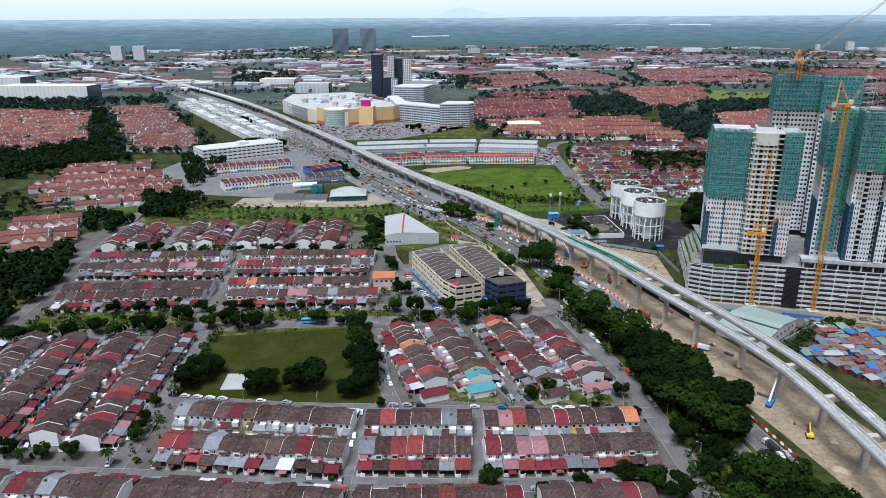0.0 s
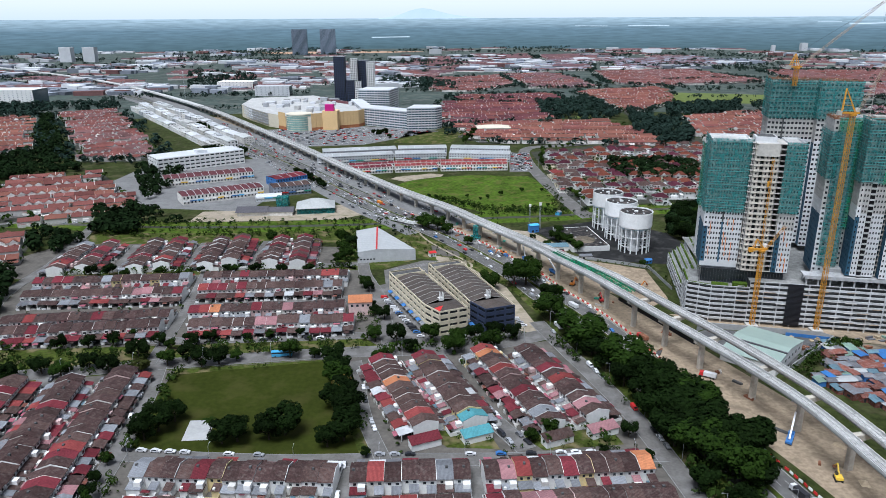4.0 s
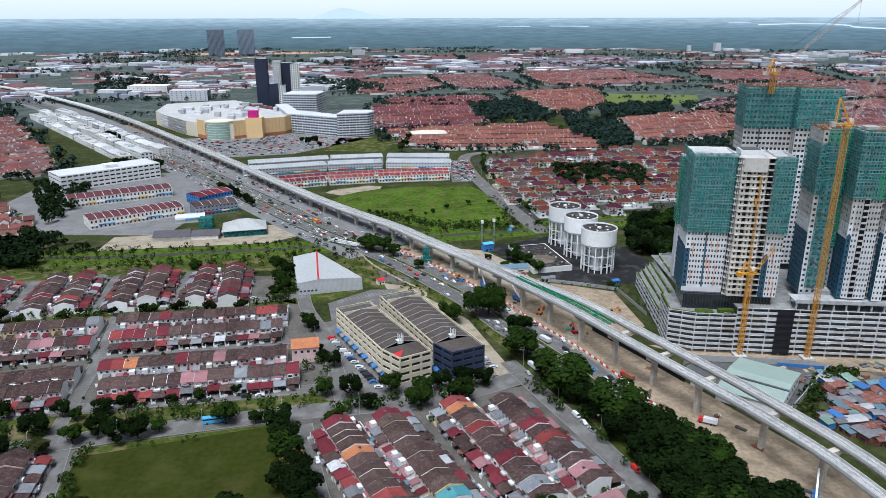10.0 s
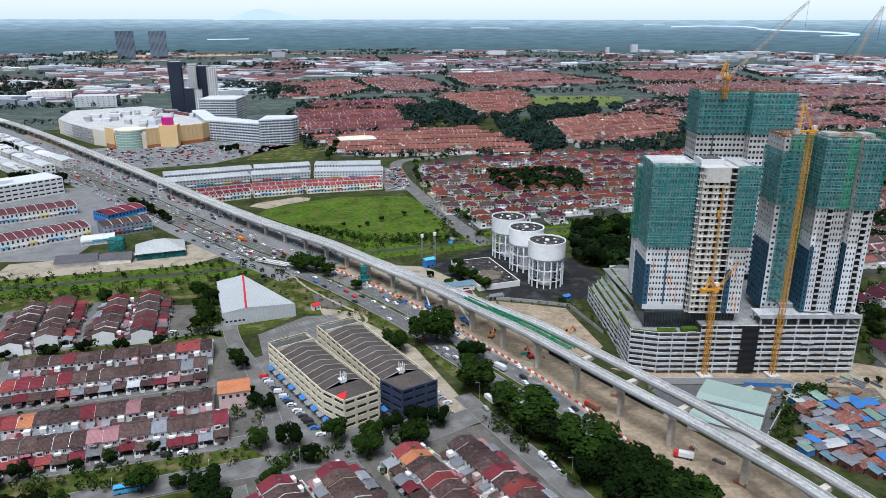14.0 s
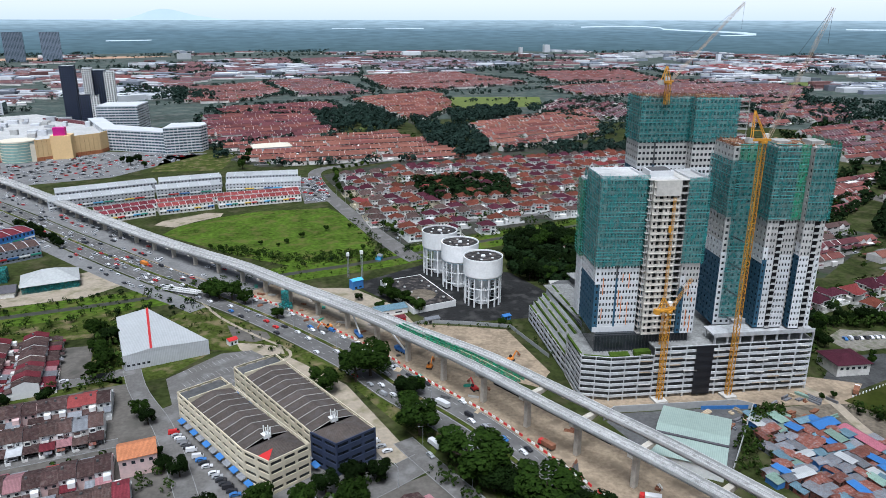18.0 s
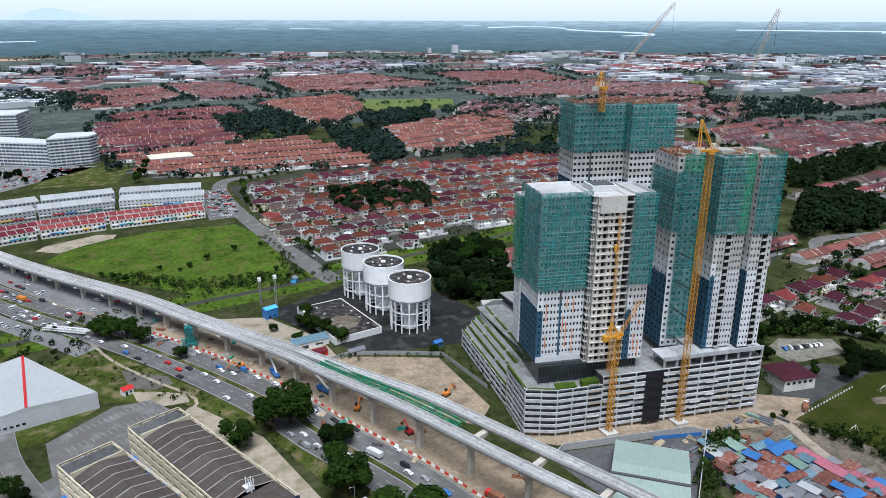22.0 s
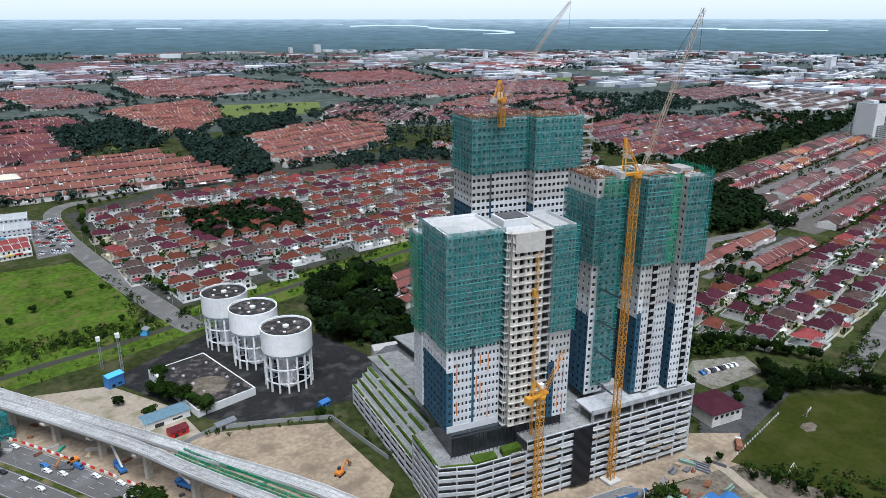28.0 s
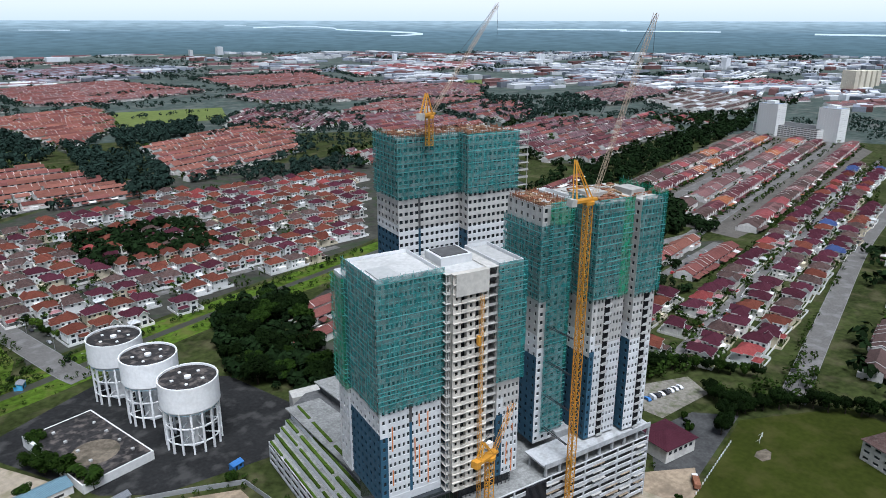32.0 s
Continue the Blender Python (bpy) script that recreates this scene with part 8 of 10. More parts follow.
        k += 1
    for bb in (b, gd):
        bb.v = [(x * c - y * s, x * s + y * c, z) for x, y, z in bb.v]
    ob = solo("housing_estate", b, roofs + ["far_wall", "window_dark"], label, "housing estate", "far estates", "stuff")
    if gd.f:
        solo("garden_trees", gd, ["garden_leaf"], "small garden trees and shrubs among the houses", "trees", kind="stuff")
    g = Build()
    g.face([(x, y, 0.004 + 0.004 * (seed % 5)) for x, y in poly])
    v, k = v0 + depth * 0.6, 0
    while v < v1:
        step = lane if k % 2 else pair
        if step > depth + 7:
            m, half, u = v + step / 2, min(3.4, (step - depth) / 2 - 2.5), u0
            while u < u1:
                if inside(u, m, loc) and inside(u + 9, m, loc):
                    q = [(u, m - half), (u + 9, m - half), (u + 9, m + half), (u, m + half)]
                    g.face([(x * c - y * s, x * s + y * c, 0.13) for x, y in q], 1)
                    if fine and r.random() < 0.5:
                        x, y = u + r.uniform(1, 4), m + r.choice((-1, 1)) * (half - 0.2)
                        ESTATE_CARS.append((x * c - y * s, x * s + y * c, turn))
                u += 9
        v += step
        k += 1
    solo("estate_ground", g, ["estate_mix", "asphalt"], "grey lanes and plots of an estate", "pavement", kind="structure")
    if belt:
        belt_round(poly, seed + 5000)
    return ob


TC, RU, WI = "roof_terracotta", "roof_rust", "roof_wine"
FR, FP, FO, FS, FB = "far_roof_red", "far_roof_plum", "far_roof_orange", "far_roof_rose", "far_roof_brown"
estate([(60, 1288), (318, 1358), (379, 1187), (358, 1112), (106, 1127), (69, 1183)], 1, [TC, TC, RU], seed=1, pair=16, lane=26, label="orange tiled terraced rows beyond a road")
estate([(16, 1606), (203, 1678), (247, 1393), (190, 1300), (34, 1292)], 10, [WI, WI, RU], seed=2, label="wine red terraced rows")
estate([(34, 1729), (263, 1801), (292, 1647), (219, 1609), (65, 1609)], 12, [WI, RU], seed=3)
estate([(320, 1843), (566, 1963), (504, 1622), (371, 1426), (350, 1640)], 15, [TC, RU], seed=4, label="rust red terraced rows")
estate([(458, 1409), (763, 1542), (622, 1236), (518, 1185), (428, 1148), (423, 1206)], 18, [TC, TC, RU], seed=5, label="terracotta terraced rows")
estate([(640, 1540), (784, 1731), (895, 1537), (830, 1390), (700, 1400)], 46, [WI, WI, FP], seed=6, label="dark red terraced rows")
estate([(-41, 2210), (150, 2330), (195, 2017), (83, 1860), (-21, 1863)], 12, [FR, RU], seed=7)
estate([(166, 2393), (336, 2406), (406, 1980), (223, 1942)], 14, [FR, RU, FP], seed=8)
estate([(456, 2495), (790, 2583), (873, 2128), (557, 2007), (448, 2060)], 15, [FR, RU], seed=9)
estate([(916, 1167), (1140, 1250), (1258, 1107), (1193, 995), (986, 960), (864, 915), (820, 960)], 10, [WI, FP, RU], seed=10, pair=15, lane=23, label="plum red rows behind the towers", rise=2.6)
estate([(800, 1230), (1000, 1260), (1020, 1460), (900, 1520), (800, 1440)], 12, [RU, WI, FP], seed=18)
estate([(900, 1560), (1120, 1680), (1280, 1560), (1030, 1475), (905, 1530)], 12, [FR, RU], seed=26)
estate([(1040, 1250), (1130, 1270), (1290, 1440), (1270, 1540), (1050, 1460)], 12, [RU, FP], seed=27)
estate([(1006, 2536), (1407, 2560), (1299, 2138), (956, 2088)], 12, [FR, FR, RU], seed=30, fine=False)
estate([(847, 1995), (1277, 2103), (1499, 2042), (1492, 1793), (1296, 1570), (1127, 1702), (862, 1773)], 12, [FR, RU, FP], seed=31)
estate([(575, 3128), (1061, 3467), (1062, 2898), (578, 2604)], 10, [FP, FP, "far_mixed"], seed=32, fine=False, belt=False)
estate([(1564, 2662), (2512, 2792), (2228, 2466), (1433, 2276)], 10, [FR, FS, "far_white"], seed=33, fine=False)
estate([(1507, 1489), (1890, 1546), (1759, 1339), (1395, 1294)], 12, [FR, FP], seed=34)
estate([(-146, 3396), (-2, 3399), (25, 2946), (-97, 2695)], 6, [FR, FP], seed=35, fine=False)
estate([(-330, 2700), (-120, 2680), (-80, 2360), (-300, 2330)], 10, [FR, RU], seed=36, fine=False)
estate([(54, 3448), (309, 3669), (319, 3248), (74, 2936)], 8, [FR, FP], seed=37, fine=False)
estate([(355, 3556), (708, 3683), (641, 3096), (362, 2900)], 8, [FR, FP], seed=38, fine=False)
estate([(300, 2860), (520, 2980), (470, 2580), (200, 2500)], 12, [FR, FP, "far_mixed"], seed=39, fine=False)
estate([(1533, 1297), (1860, 1367), (1728, 1133), (1465, 1046), (1401, 1145)], 9, [FB, FB, "far_grey"], unit=9, pair=26, lane=34, depth=17, seed=21, label="brown roofed shop rows with white fronts", wall=8.5, rise=1.8)
estate([(1274, 1166), (1359, 1185), (1341, 1013), (1293, 1008), (1280, 1080)], 9, [FS, FS], unit=14, depth=16, pair=30, lane=34, seed=40, label="bright red roofed school blocks", belt=False)
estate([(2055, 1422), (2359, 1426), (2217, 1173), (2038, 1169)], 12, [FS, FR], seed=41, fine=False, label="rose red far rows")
# eastern streets of large terraced houses
sheet("estate_ground_east", [(690, 640), (690, 805), (1232, 930), (1310, 800), (1228, 722), (760, 645)], 0.026, "estate_paving", "grey paved lanes of an eastern estate", "pavement")
EAST = [FO, FS, FB, FS, FR, FO, FB, "roof_wine"]


def plot(u0, u1, v0, v1, turn):
    """Corners of a plot given along and across a street direction."""
    c, s = math.cos(radians(turn)), math.sin(radians(turn))
    return [(u * c - v * s, u * s + v * c) for u, v in ((u0, v0), (u1, v0), (u1, v1), (u0, v1))]


for i, (u0, u1, v0, v1, pair) in enumerate(((850, 1395, 589, 642, 24), (840, 1390, 518, 572, 25), (832, 1380, 472, 500, 60))):
    estate(plot(u0, u1, v0, v1, 12), 12, EAST, unit=7.6, pair=pair, lane=60, depth=15.5, seed=11 + i, label="orange, rose and brown terraced rows in the east", rise=3.0, cross=0.7, green=6, belt=False)
for i, (u0, u1, v0, v1) in enumerate(((850, 1395, 573, 575), (850, 1395, 584, 586), (850, 1395, 515, 517), (840, 1395, 500, 503), (840, 1390, 466, 471), (850, 1395, 604, 620), (850, 1395, 536, 548))):
    woods(plot(u0, u1, v0, v1, 12), 7 if i < 5 else 16, 2.5, 7, 8300 + i, 14, "garden_trees", "street trees before terraced houses", "garden_leaf")
estate([(505, 628), (561, 664), (646, 664), (676, 645), (645, 619), (550, 606)], 8, [RU, RU, TC], depth=12, pair=30, lane=30, seed=14, label="rust red terraced rows beside a wood", belt=False, green=7, rise=2.6)
estate([(-383, 751), (-419, 857), (-333, 905), (-225, 775), (-204, 700), (-302, 683), (-340, 690)], 24, [RU, TC, RU], unit=9, pair=19, lane=25, depth=11, seed=15, label="red tiled semi-detached rows", cross=0.8, green=7, run=(2, 3), belt=False)
estate([(-313, 650), (-296, 668), (-254, 644), (-222, 575), (-230, 540), (-300, 560)], 24, [RU, TC], unit=9, pair=19, lane=25, depth=11, seed=28, label="red tiled semi-detached rows", cross=0.8, green=7, run=(2, 3), belt=False)
estate([(-1000, 1370), (-702, 1374), (-500, 1040), (-545, 960), (-690, 980)], 31, [TC, RU, TC], unit=9, pair=19, lane=25, depth=11, seed=16, cross=0.8, run=(2, 3), label="orange-red semi-detached rows")
estate([(-689, 1417), (-610, 1484), (-320, 1031), (-312, 975), (-398, 970)], 40, [RU, FR], unit=8, pair=17, lane=23, depth=10, seed=17, cross=0.6, run=(2, 4))
estate([(505, 478), (640, 510), (733, 545), (1000, 590), (900, 480), (560, 430)], 12, [FB, FB, FR], seed=19, label="brown roofed terraced rows in the east", cross=0.3)
estate([(400, 628), (430, 690), (552, 752), (596, 694), (556, 672), (500, 640), (470, 622)], 8, [RU, WI, FB], pair=15, lane=22, seed=29, label="rust red terraced rows beside a wood", belt=False, green=6, cross=0.3)
estate([(300, 690), (312, 676), (352, 690), (392, 745), (372, 766), (326, 742)], 12, [RU, RU], seed=20, label="rust red terraced rows by a canal", belt=False)
estate([(420, 700), (520, 735), (560, 790), (440, 770)], 14, [RU, WI], seed=23, cross=0.3)
estate([(560, 900), (760, 960), (840, 1060), (800, 1200), (640, 1180), (640, 1000)], 14, [RU, WI, FP], seed=24, cross=0.2)
estate([(500, 790), (640, 850), (800, 890), (720, 830), (620, 760), (540, 760)], 14, [RU, WI], seed=25, cross=0.2)

rb = random.Random(88)
for i in range(44):
    az, rr = radians(rb.uniform(-66, 36)), rb.uniform(1350, 2500)
    cx, cy = CX - rr * math.sin(az), CY + rr * math.cos(az)
    L, W, a = rb.uniform(50, 180), rb.uniform(8, 22), rb.uniform(0.0, 0.45)
    c, s = math.cos(a), math.sin(a)
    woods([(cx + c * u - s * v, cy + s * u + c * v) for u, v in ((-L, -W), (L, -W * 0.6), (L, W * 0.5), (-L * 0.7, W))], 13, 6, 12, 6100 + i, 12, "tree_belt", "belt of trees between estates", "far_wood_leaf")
for i, poly in enumerate(([(1330, 760), (1460, 900), (1600, 880), (1420, 690)], [(1330, 930), (1480, 1000), (1500, 900), (1380, 880)], [(780, 1500), (880, 1550), (870, 1760), (800, 1740), (760, 1640)], [(640, 1200), (780, 1230), (800, 1380), (700, 1390), (640, 1290)])):
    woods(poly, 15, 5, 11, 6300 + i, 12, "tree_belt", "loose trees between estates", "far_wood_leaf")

# scattered far town: rows and sheds out to the plain
rf = random.Random(55)
PLOTS = [tuple(p) for p in ([(-60, 1290), (900, 1290), (1300, 1560), (1500, 2100), (1420, 2600), (-60, 2450)], [(800, 700), (1300, 700), (1700, 1000), (1900, 1560), (1400, 1600), (800, 1000)])]
b = Build()
for i in range(640):
    az, rr = rf.uniform(-76, 42), rf.uniform(1700, 4150)
    a0 = radians(az)
    cx, cy = CX - rr * math.sin(a0), CY + rr * math.cos(a0)
    if (rr > 3000 and az > -22 and rf.random() < 0.75) or any(inside(cx, cy, list(p)) for p in PLOTS):
        continue
    t = rf.uniform(-0.5, 0.5)
    c, s = math.cos(t), math.sin(t)
    kind = rf.random()
    if az < -42 and rr > 1900:
        kind *= 0.55
    rows = rf.randrange(3, 9)
    for k in range(rows):
        L = rf.uniform(60, 170)
        w = 10 if kind > 0.42 else rf.uniform(14, 32)
        u, v = -L / 2 + rf.uniform(-20, 20), k * (w + rf.uniform(7, 16))
        h = rf.uniform(5, 7) if kind > 0.42 else rf.uniform(7, 14)
        m = rf.choice((0, 0, 1, 1, 2)) if kind > 0.5 else rf.choice((3, 3, 4, 4, 4, 2))
        n0 = len(b.v)
        if kind > 0.42:
            q = u
            while q < u + L:
                e = rf.uniform(18, 36)
                b.box(q, q + e, v, v + w, 0, h - 1.5, 5)
                b.gable(q, q + e, v, v + w, h - 1.5, 2.2, 0.4, 0.2, m, 5)
                q += e + rf.choice((0.3, 0.3, 5))
        else:
            b.box(u, u + L * 0.45, v, v + w, 0, h, m)
            b.box(u + L * 0.5, u + L * 0.9, v, v + w * 0.8, 0, h * 0.8, rf.choice((3, 4)))
        for j in range(n0, len(b.v)):
            x, y, z = b.v[j]
            b.v[j] = (cx + c * x - s * y, cy + s * x + c * y, z)
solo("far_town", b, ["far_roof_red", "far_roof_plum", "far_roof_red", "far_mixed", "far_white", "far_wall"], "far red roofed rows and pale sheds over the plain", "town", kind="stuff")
b = Build()
for az, rr, w, h, d in ((-23.5, 4100, 30, 40, 30), (-21.5, 4000, 16, 30, 20), (-36, 3300, 16, 34, 16), (-47, 3300, 30, 36, 20), (-54, 3500, 40, 30, 20), (-60, 3000, 34, 42, 20), (-13, 3700, 90, 18, 40), (-10, 3900, 60, 16, 30), (4, 3500, 60, 24, 30), (-30, 3600, 120, 22, 50), (-32, 3900, 160, 20, 60), (30, 3300, 50, 60, 30), (31.5, 3350, 50, 60, 30)):
    a0 = radians(az)
    x, y = CX - rr * math.sin(a0), CY + rr * math.cos(a0)
    b.box(x - w / 2, x + w / 2, y, y + d, 0, h)
solo("far_blocks", b, ["far_white"], "pale blocks and towers far across the plain", "buildings", kind="stuff")
sheet("far_field", [(502, 1625), (541, 1860), (760, 1800), (690, 1620), (600, 1640)], 0.03, "far_grass", "bright mown grass field among estates", "field")
sheet("far_pitch", [(270, 1400), (300, 1500), (330, 1490), (320, 1400)], 0.03, "far_grass", "small bright green pitch", "field")
sheet("far_pitch_east", [(1480, 1950), (1650, 1990), (1800, 1850), (1600, 1800)], 0.03, "far_grass", "bright green field far off", "field")
sheet("far_earthworks", [(-900, 3750), (-350, 3900), (-200, 4050), (-700, 4080), (-1100, 3900)], 0.05, "far_soil", "orange bare earthworks far off", "ground")

# ---- detached houses ----


def villa_meshes(k):
    """A two-storey house with a hipped roof, one or two front gables or hips, a car porch and a yard wall."""
    r = random.Random(700 + k)
    b = Build()
    b.box(-6.3, 6.3, -4.6, 5, 0, 5.8)
    for x in (-5, -1.6, 1.6, 4.6):
        for z in (0.9, 3.9):
            b.box(x - 0.7, x + 0.7, -4.65, -4.58, z, z + 1.2, 1)
            b.box(x - 0.7, x + 0.7, 4.98, 5.05, z, z + 1.2, 1)
    for y in (-3, 1.5):
        b.box(-6.35, -6.28, y, y + 1.4, 3.9, 5.1, 1)
        b.box(6.28, 6.35, y, y + 1.4, 3.9, 5.1, 1)
    for q in ((-8.4, 8.4, -11, -10.8), (-8.4, -8.2, -11, 8.6), (8.2, 8.4, -11, 8.6), (-8.4, 8.4, 8.5, 8.7)):
        b.box(*q, 0, 1.5)
    side = 1 if k % 2 else -1
    xa, xb = sorted((side * 0.6, side * 6.0))
    b.box(xa, xb, -7.2, -4.62, 0, 5.6)
    b.box((xa + xb) / 2 - 1.1, (xa + xb) / 2 + 1.1, -7.26, -7.18, 3.7, 5.0, 1)
    b.box((xa + xb) / 2 - 1.3, (xa + xb) / 2 + 1.3, -7.26, -7.18, 0.3, 2.4, 1)
    b.box(-4.5, 1.5, 5.02, 7.6, 0, 3.1)
    pa, pb = sorted((-side * 0.2, -side * 6.2))
    for x in (pa + 0.1, pb - 0.4):
        b.box(x, x + 0.3, -9.4, -9.1, 0, 2.9)
    roof = Build()
    roof.hip(-6.3, 6.3, -4.6, 5, 5.8, 3.0, 0.8, 0.24, 0, 1)
    xm = (xa + xb) / 2
    if k in (0, 3):
        roof.hip(xa, xb, -7.2, 0.5, 5.7, 2.3, 0.7, 0.24, 0, 1)
    else:
        for sg in (-1, 1):
            e = xm + sg * (xb - xa + 1.4) / 2
            low = [(e, -8.0, 5.5), (xm, -8.0, 7.9), (xm, 0.2, 7.9), (e, 0.2, 5.5)]
            low = low if sg > 0 else low[::-1]
            low = low[::-1]
            roof.solid(low, [(x, y, z + 0.24) for x, y, z in low], 0, None, True)
        roof.face([(xa, -7.22, 5.6), (xb, -7.22, 5.6), (xm, -7.22, 7.75)], 1)
        for sg in (-1, 1):
            roof.beam((xm + sg * (xb - xa + 1.4) / 2, -8.02, 5.62), (xm, -8.02, 8.02), 0.08, 0.36, 1)
    if k in (1, 2, 3):
        roof.hip(-side * 5.6 - 2.0, -side * 5.6 + 2.0, 0.5, 6.4, 5.6, 1.6, 0.6, 0.24, 0, 1)
    low = Build()
    low.hip(pa, pb, -9.4, -4.8, 2.9, 1.1, 0.5, 0.2, 0, 1)
    return b.mesh("wall", ["house_wall", "window_dark"]), roof.mesh("roof", ["roof_plum", "white_paint"]), low.mesh("porch_roof", ["roof_plum", "white_paint"])


VILLAS = [villa_meshes(k) for k in range(4)]


def villas(poly, turn, step, lanes, roofs, seed, limit=80):
    r = random.Random(seed)
    a = radians(turn)
    c, s = math.cos(a), math.sin(a)
    loc = [(x * c + y * s, -x * s + y * c) for x, y in poly]
    u0, u1, v0, v1 = min(p[0] for p in loc), max(p[0] for p in loc), min(p[1] for p in loc), max(p[1] for p in loc)
    v, k, n = v0 + 8, 0, 0
    lane = Build()
    while v < v1:
        u = u0 + r.uniform(0, 6)
        while u < u1:
            if inside(u, v, loc) and r.random() < 0.94 and n < limit:
                w, rf_, lo = r.choice(VILLAS)
                x, y = u * c - (v + r.uniform(-1.8, 1.8)) * s, u * s + (v + r.uniform(-1.8, 1.8)) * c
                col = r.choice(roofs)
                t = thing("villa", at(x, y, 0, turn + (180 if k % 2 else 0) + r.choice((0, 0, 0, 90, -90)) + r.uniform(-4, 4), r.uniform(0.9, 1.06), r.uniform(0.84, 0.96), r.uniform(1.02, 1.18)),
                          {"roof_plum": "two-storey villa with plum red hipped roof", "roof_rustic": "two-storey villa with rust red hipped roof", "roof_red": "two-storey villa with red roof", "roof_grey": "pale villa with grey roof", "roof_navy": "villa with navy blue roof", "roof_umber": "two-storey villa with brown roof"}[col], "house", "detached villas")
                part("wall", w, t, "", None, [r.choice(("house_wall", "house_wall", "white_paint", "white_paint", "white_paint", "cream_paint"))])
                part("roof", rf_, t, "", None, [col])
                part("porch_roof", lo, t, "", None, [r.choice((col, col, "roof_umber", "roof_pink", "roof_red", "white_sheet_roof"))])
                n += 1
            u += step * r.uniform(0.92, 1.1)
        if k % 2:  # lane before the fronts
            m, u = v + lanes[1] / 2, u0
            while u < u1:
                if inside(u, m, loc) and inside(u + 8, m, loc):
                    q = [(u, m - 3.6), (u + 8, m - 3.6), (u + 8, m + 3.6), (u, m + 3.6)]
                    lane.face([(x * c - y * s, x * s + y * c, 0.15) for x, y in q])
                    if r.random() < 0.45:
                        x, y = u + 3, m + r.choice((-2.6, 2.6))
                        ESTATE_CARS.append((x * c - y * s, x * s + y * c, turn))
                u += 8
        v += lanes[k % 2]
        k += 1
    solo("estate_lane", lane, ["asphalt"], "grey asphalt lanes between detached houses", "road", kind="structure")


villas([(196, 1040), (300, 1072), (369, 1100), (540, 1090), (600, 1040), (530, 950), (470, 865), (400, 824), (340, 806), (262, 786), (202, 780), (192, 822), (186, 925)], 4, 16, (20, 29), ["roof_plum"] * 6 + ["roof_rustic"] * 8 + ["roof_umber"] * 4 + ["roof_red"], 5, 255)
villas([(400, 575), (440, 562), (462, 522), (570, 534), (731, 568), (924, 612), (1172, 690), (1079, 692), (872, 660), (704, 626), (560, 600), (480, 600)], 11, 16.5, (19, 27), ["roof_plum"] * 9 + ["roof_red"] * 2 + ["roof_rustic"] * 3 + ["roof_navy"] + ["roof_umber"] * 2, 6, 150)
woods([(400, 575), (440, 562), (462, 522), (570, 534), (731, 568), (924, 612), (1172, 690), (1079, 692), (872, 660), (704, 626), (560, 600), (480, 600)], 8, 2.5, 6.5, 8101, 14, "garden_trees", "small garden trees between villas", "garden_leaf")
woods([(196, 1040), (300, 1072), (369, 1100), (560, 1100), (470, 930), (330, 800), (250, 800), (194, 822), (186, 925)], 8, 2, 6, 8102, 12, "garden_trees", "small garden trees between villas", "garden_leaf")
# purple roofed hall and staff block by the sports field
t = thing("school_hall", at(375, 508, 0, -8), "white two-storey hall with purple hipped roof", "hall")
b = Build()
b.box(-9, 9, -8, 8, 0, 6.4)
for i in range(5):
    b.box(-7.5 + i * 3.2, -5.8 + i * 3.2, -8.05, -7.98, 3.6, 5.0, 1)
    b.box(8.98, 9.05, -7 + i * 3, -5.4 + i * 3, 3.6, 5.0, 1)
part("wall", b.mesh("wall", ["house_wall", "window_dark"]), t)
b = Build()
b.hip(-9, 9, -8, 8, 6.4, 2.2, 0.9, 0.2)
part("roof", b.mesh("roof", ["roof_plum"]), t, "purple tiled hipped roof")
def goal(x, y, turn):
    """A small white goal frame: two posts, a bar and two back stays."""
    t = thing("goal", at(x, y, 0.06, turn), "white football goal frame on a worn field", "goal", "goal frames")
    for px in (-3.0, 3.0):
        b = Build()
        b.cyl(px, 0, 0, 2.2, 0.09, 0.09, 8)
        part("post", b.mesh("post", ["white_paint"]), t)
        b = Build()
        b.beam((px, 0, 2.2), (px, 1.6, 0), 0.07, 0.07)
        part("stay", b.mesh("stay", ["white_paint"]), t)
    b = Build()
    b.beam((-3.09, 0, 2.2), (3.09, 0, 2.2), 0.16, 0.16)
    part("crossbar", b.mesh("crossbar", ["white_paint"]), t)


goal(412, 484, 15)
goal(365, 464, 195)
bollard = Build()
bollard.cyl(0, 0, 0, 0.9, 0.3, 0.26, 8)
bollard.cyl(0, 0, 0.9, 1.05, 0.26, 0.12, 8)
bollard_mesh = bollard.mesh("bollard", ["white_paint"])
for x, y, a in along([(400, 491.6), (354.6, 482.2)], 2.6):
    t = thing("bollard", at(x, y, 0.05), "short white painted post along the field edge", "post", "field edge posts")
    part("shaft", bollard_mesh, t)
sheet("worn_patch", [(401 + dx, 478 + dy) for dx, dy in ((-4, -2), (0, -3.5), (5, -1.5), (6, 1.5), (1, 3), (-3, 2))], 0.075, "dark_dirt", "bare trodden earth on the sports field", "ground")
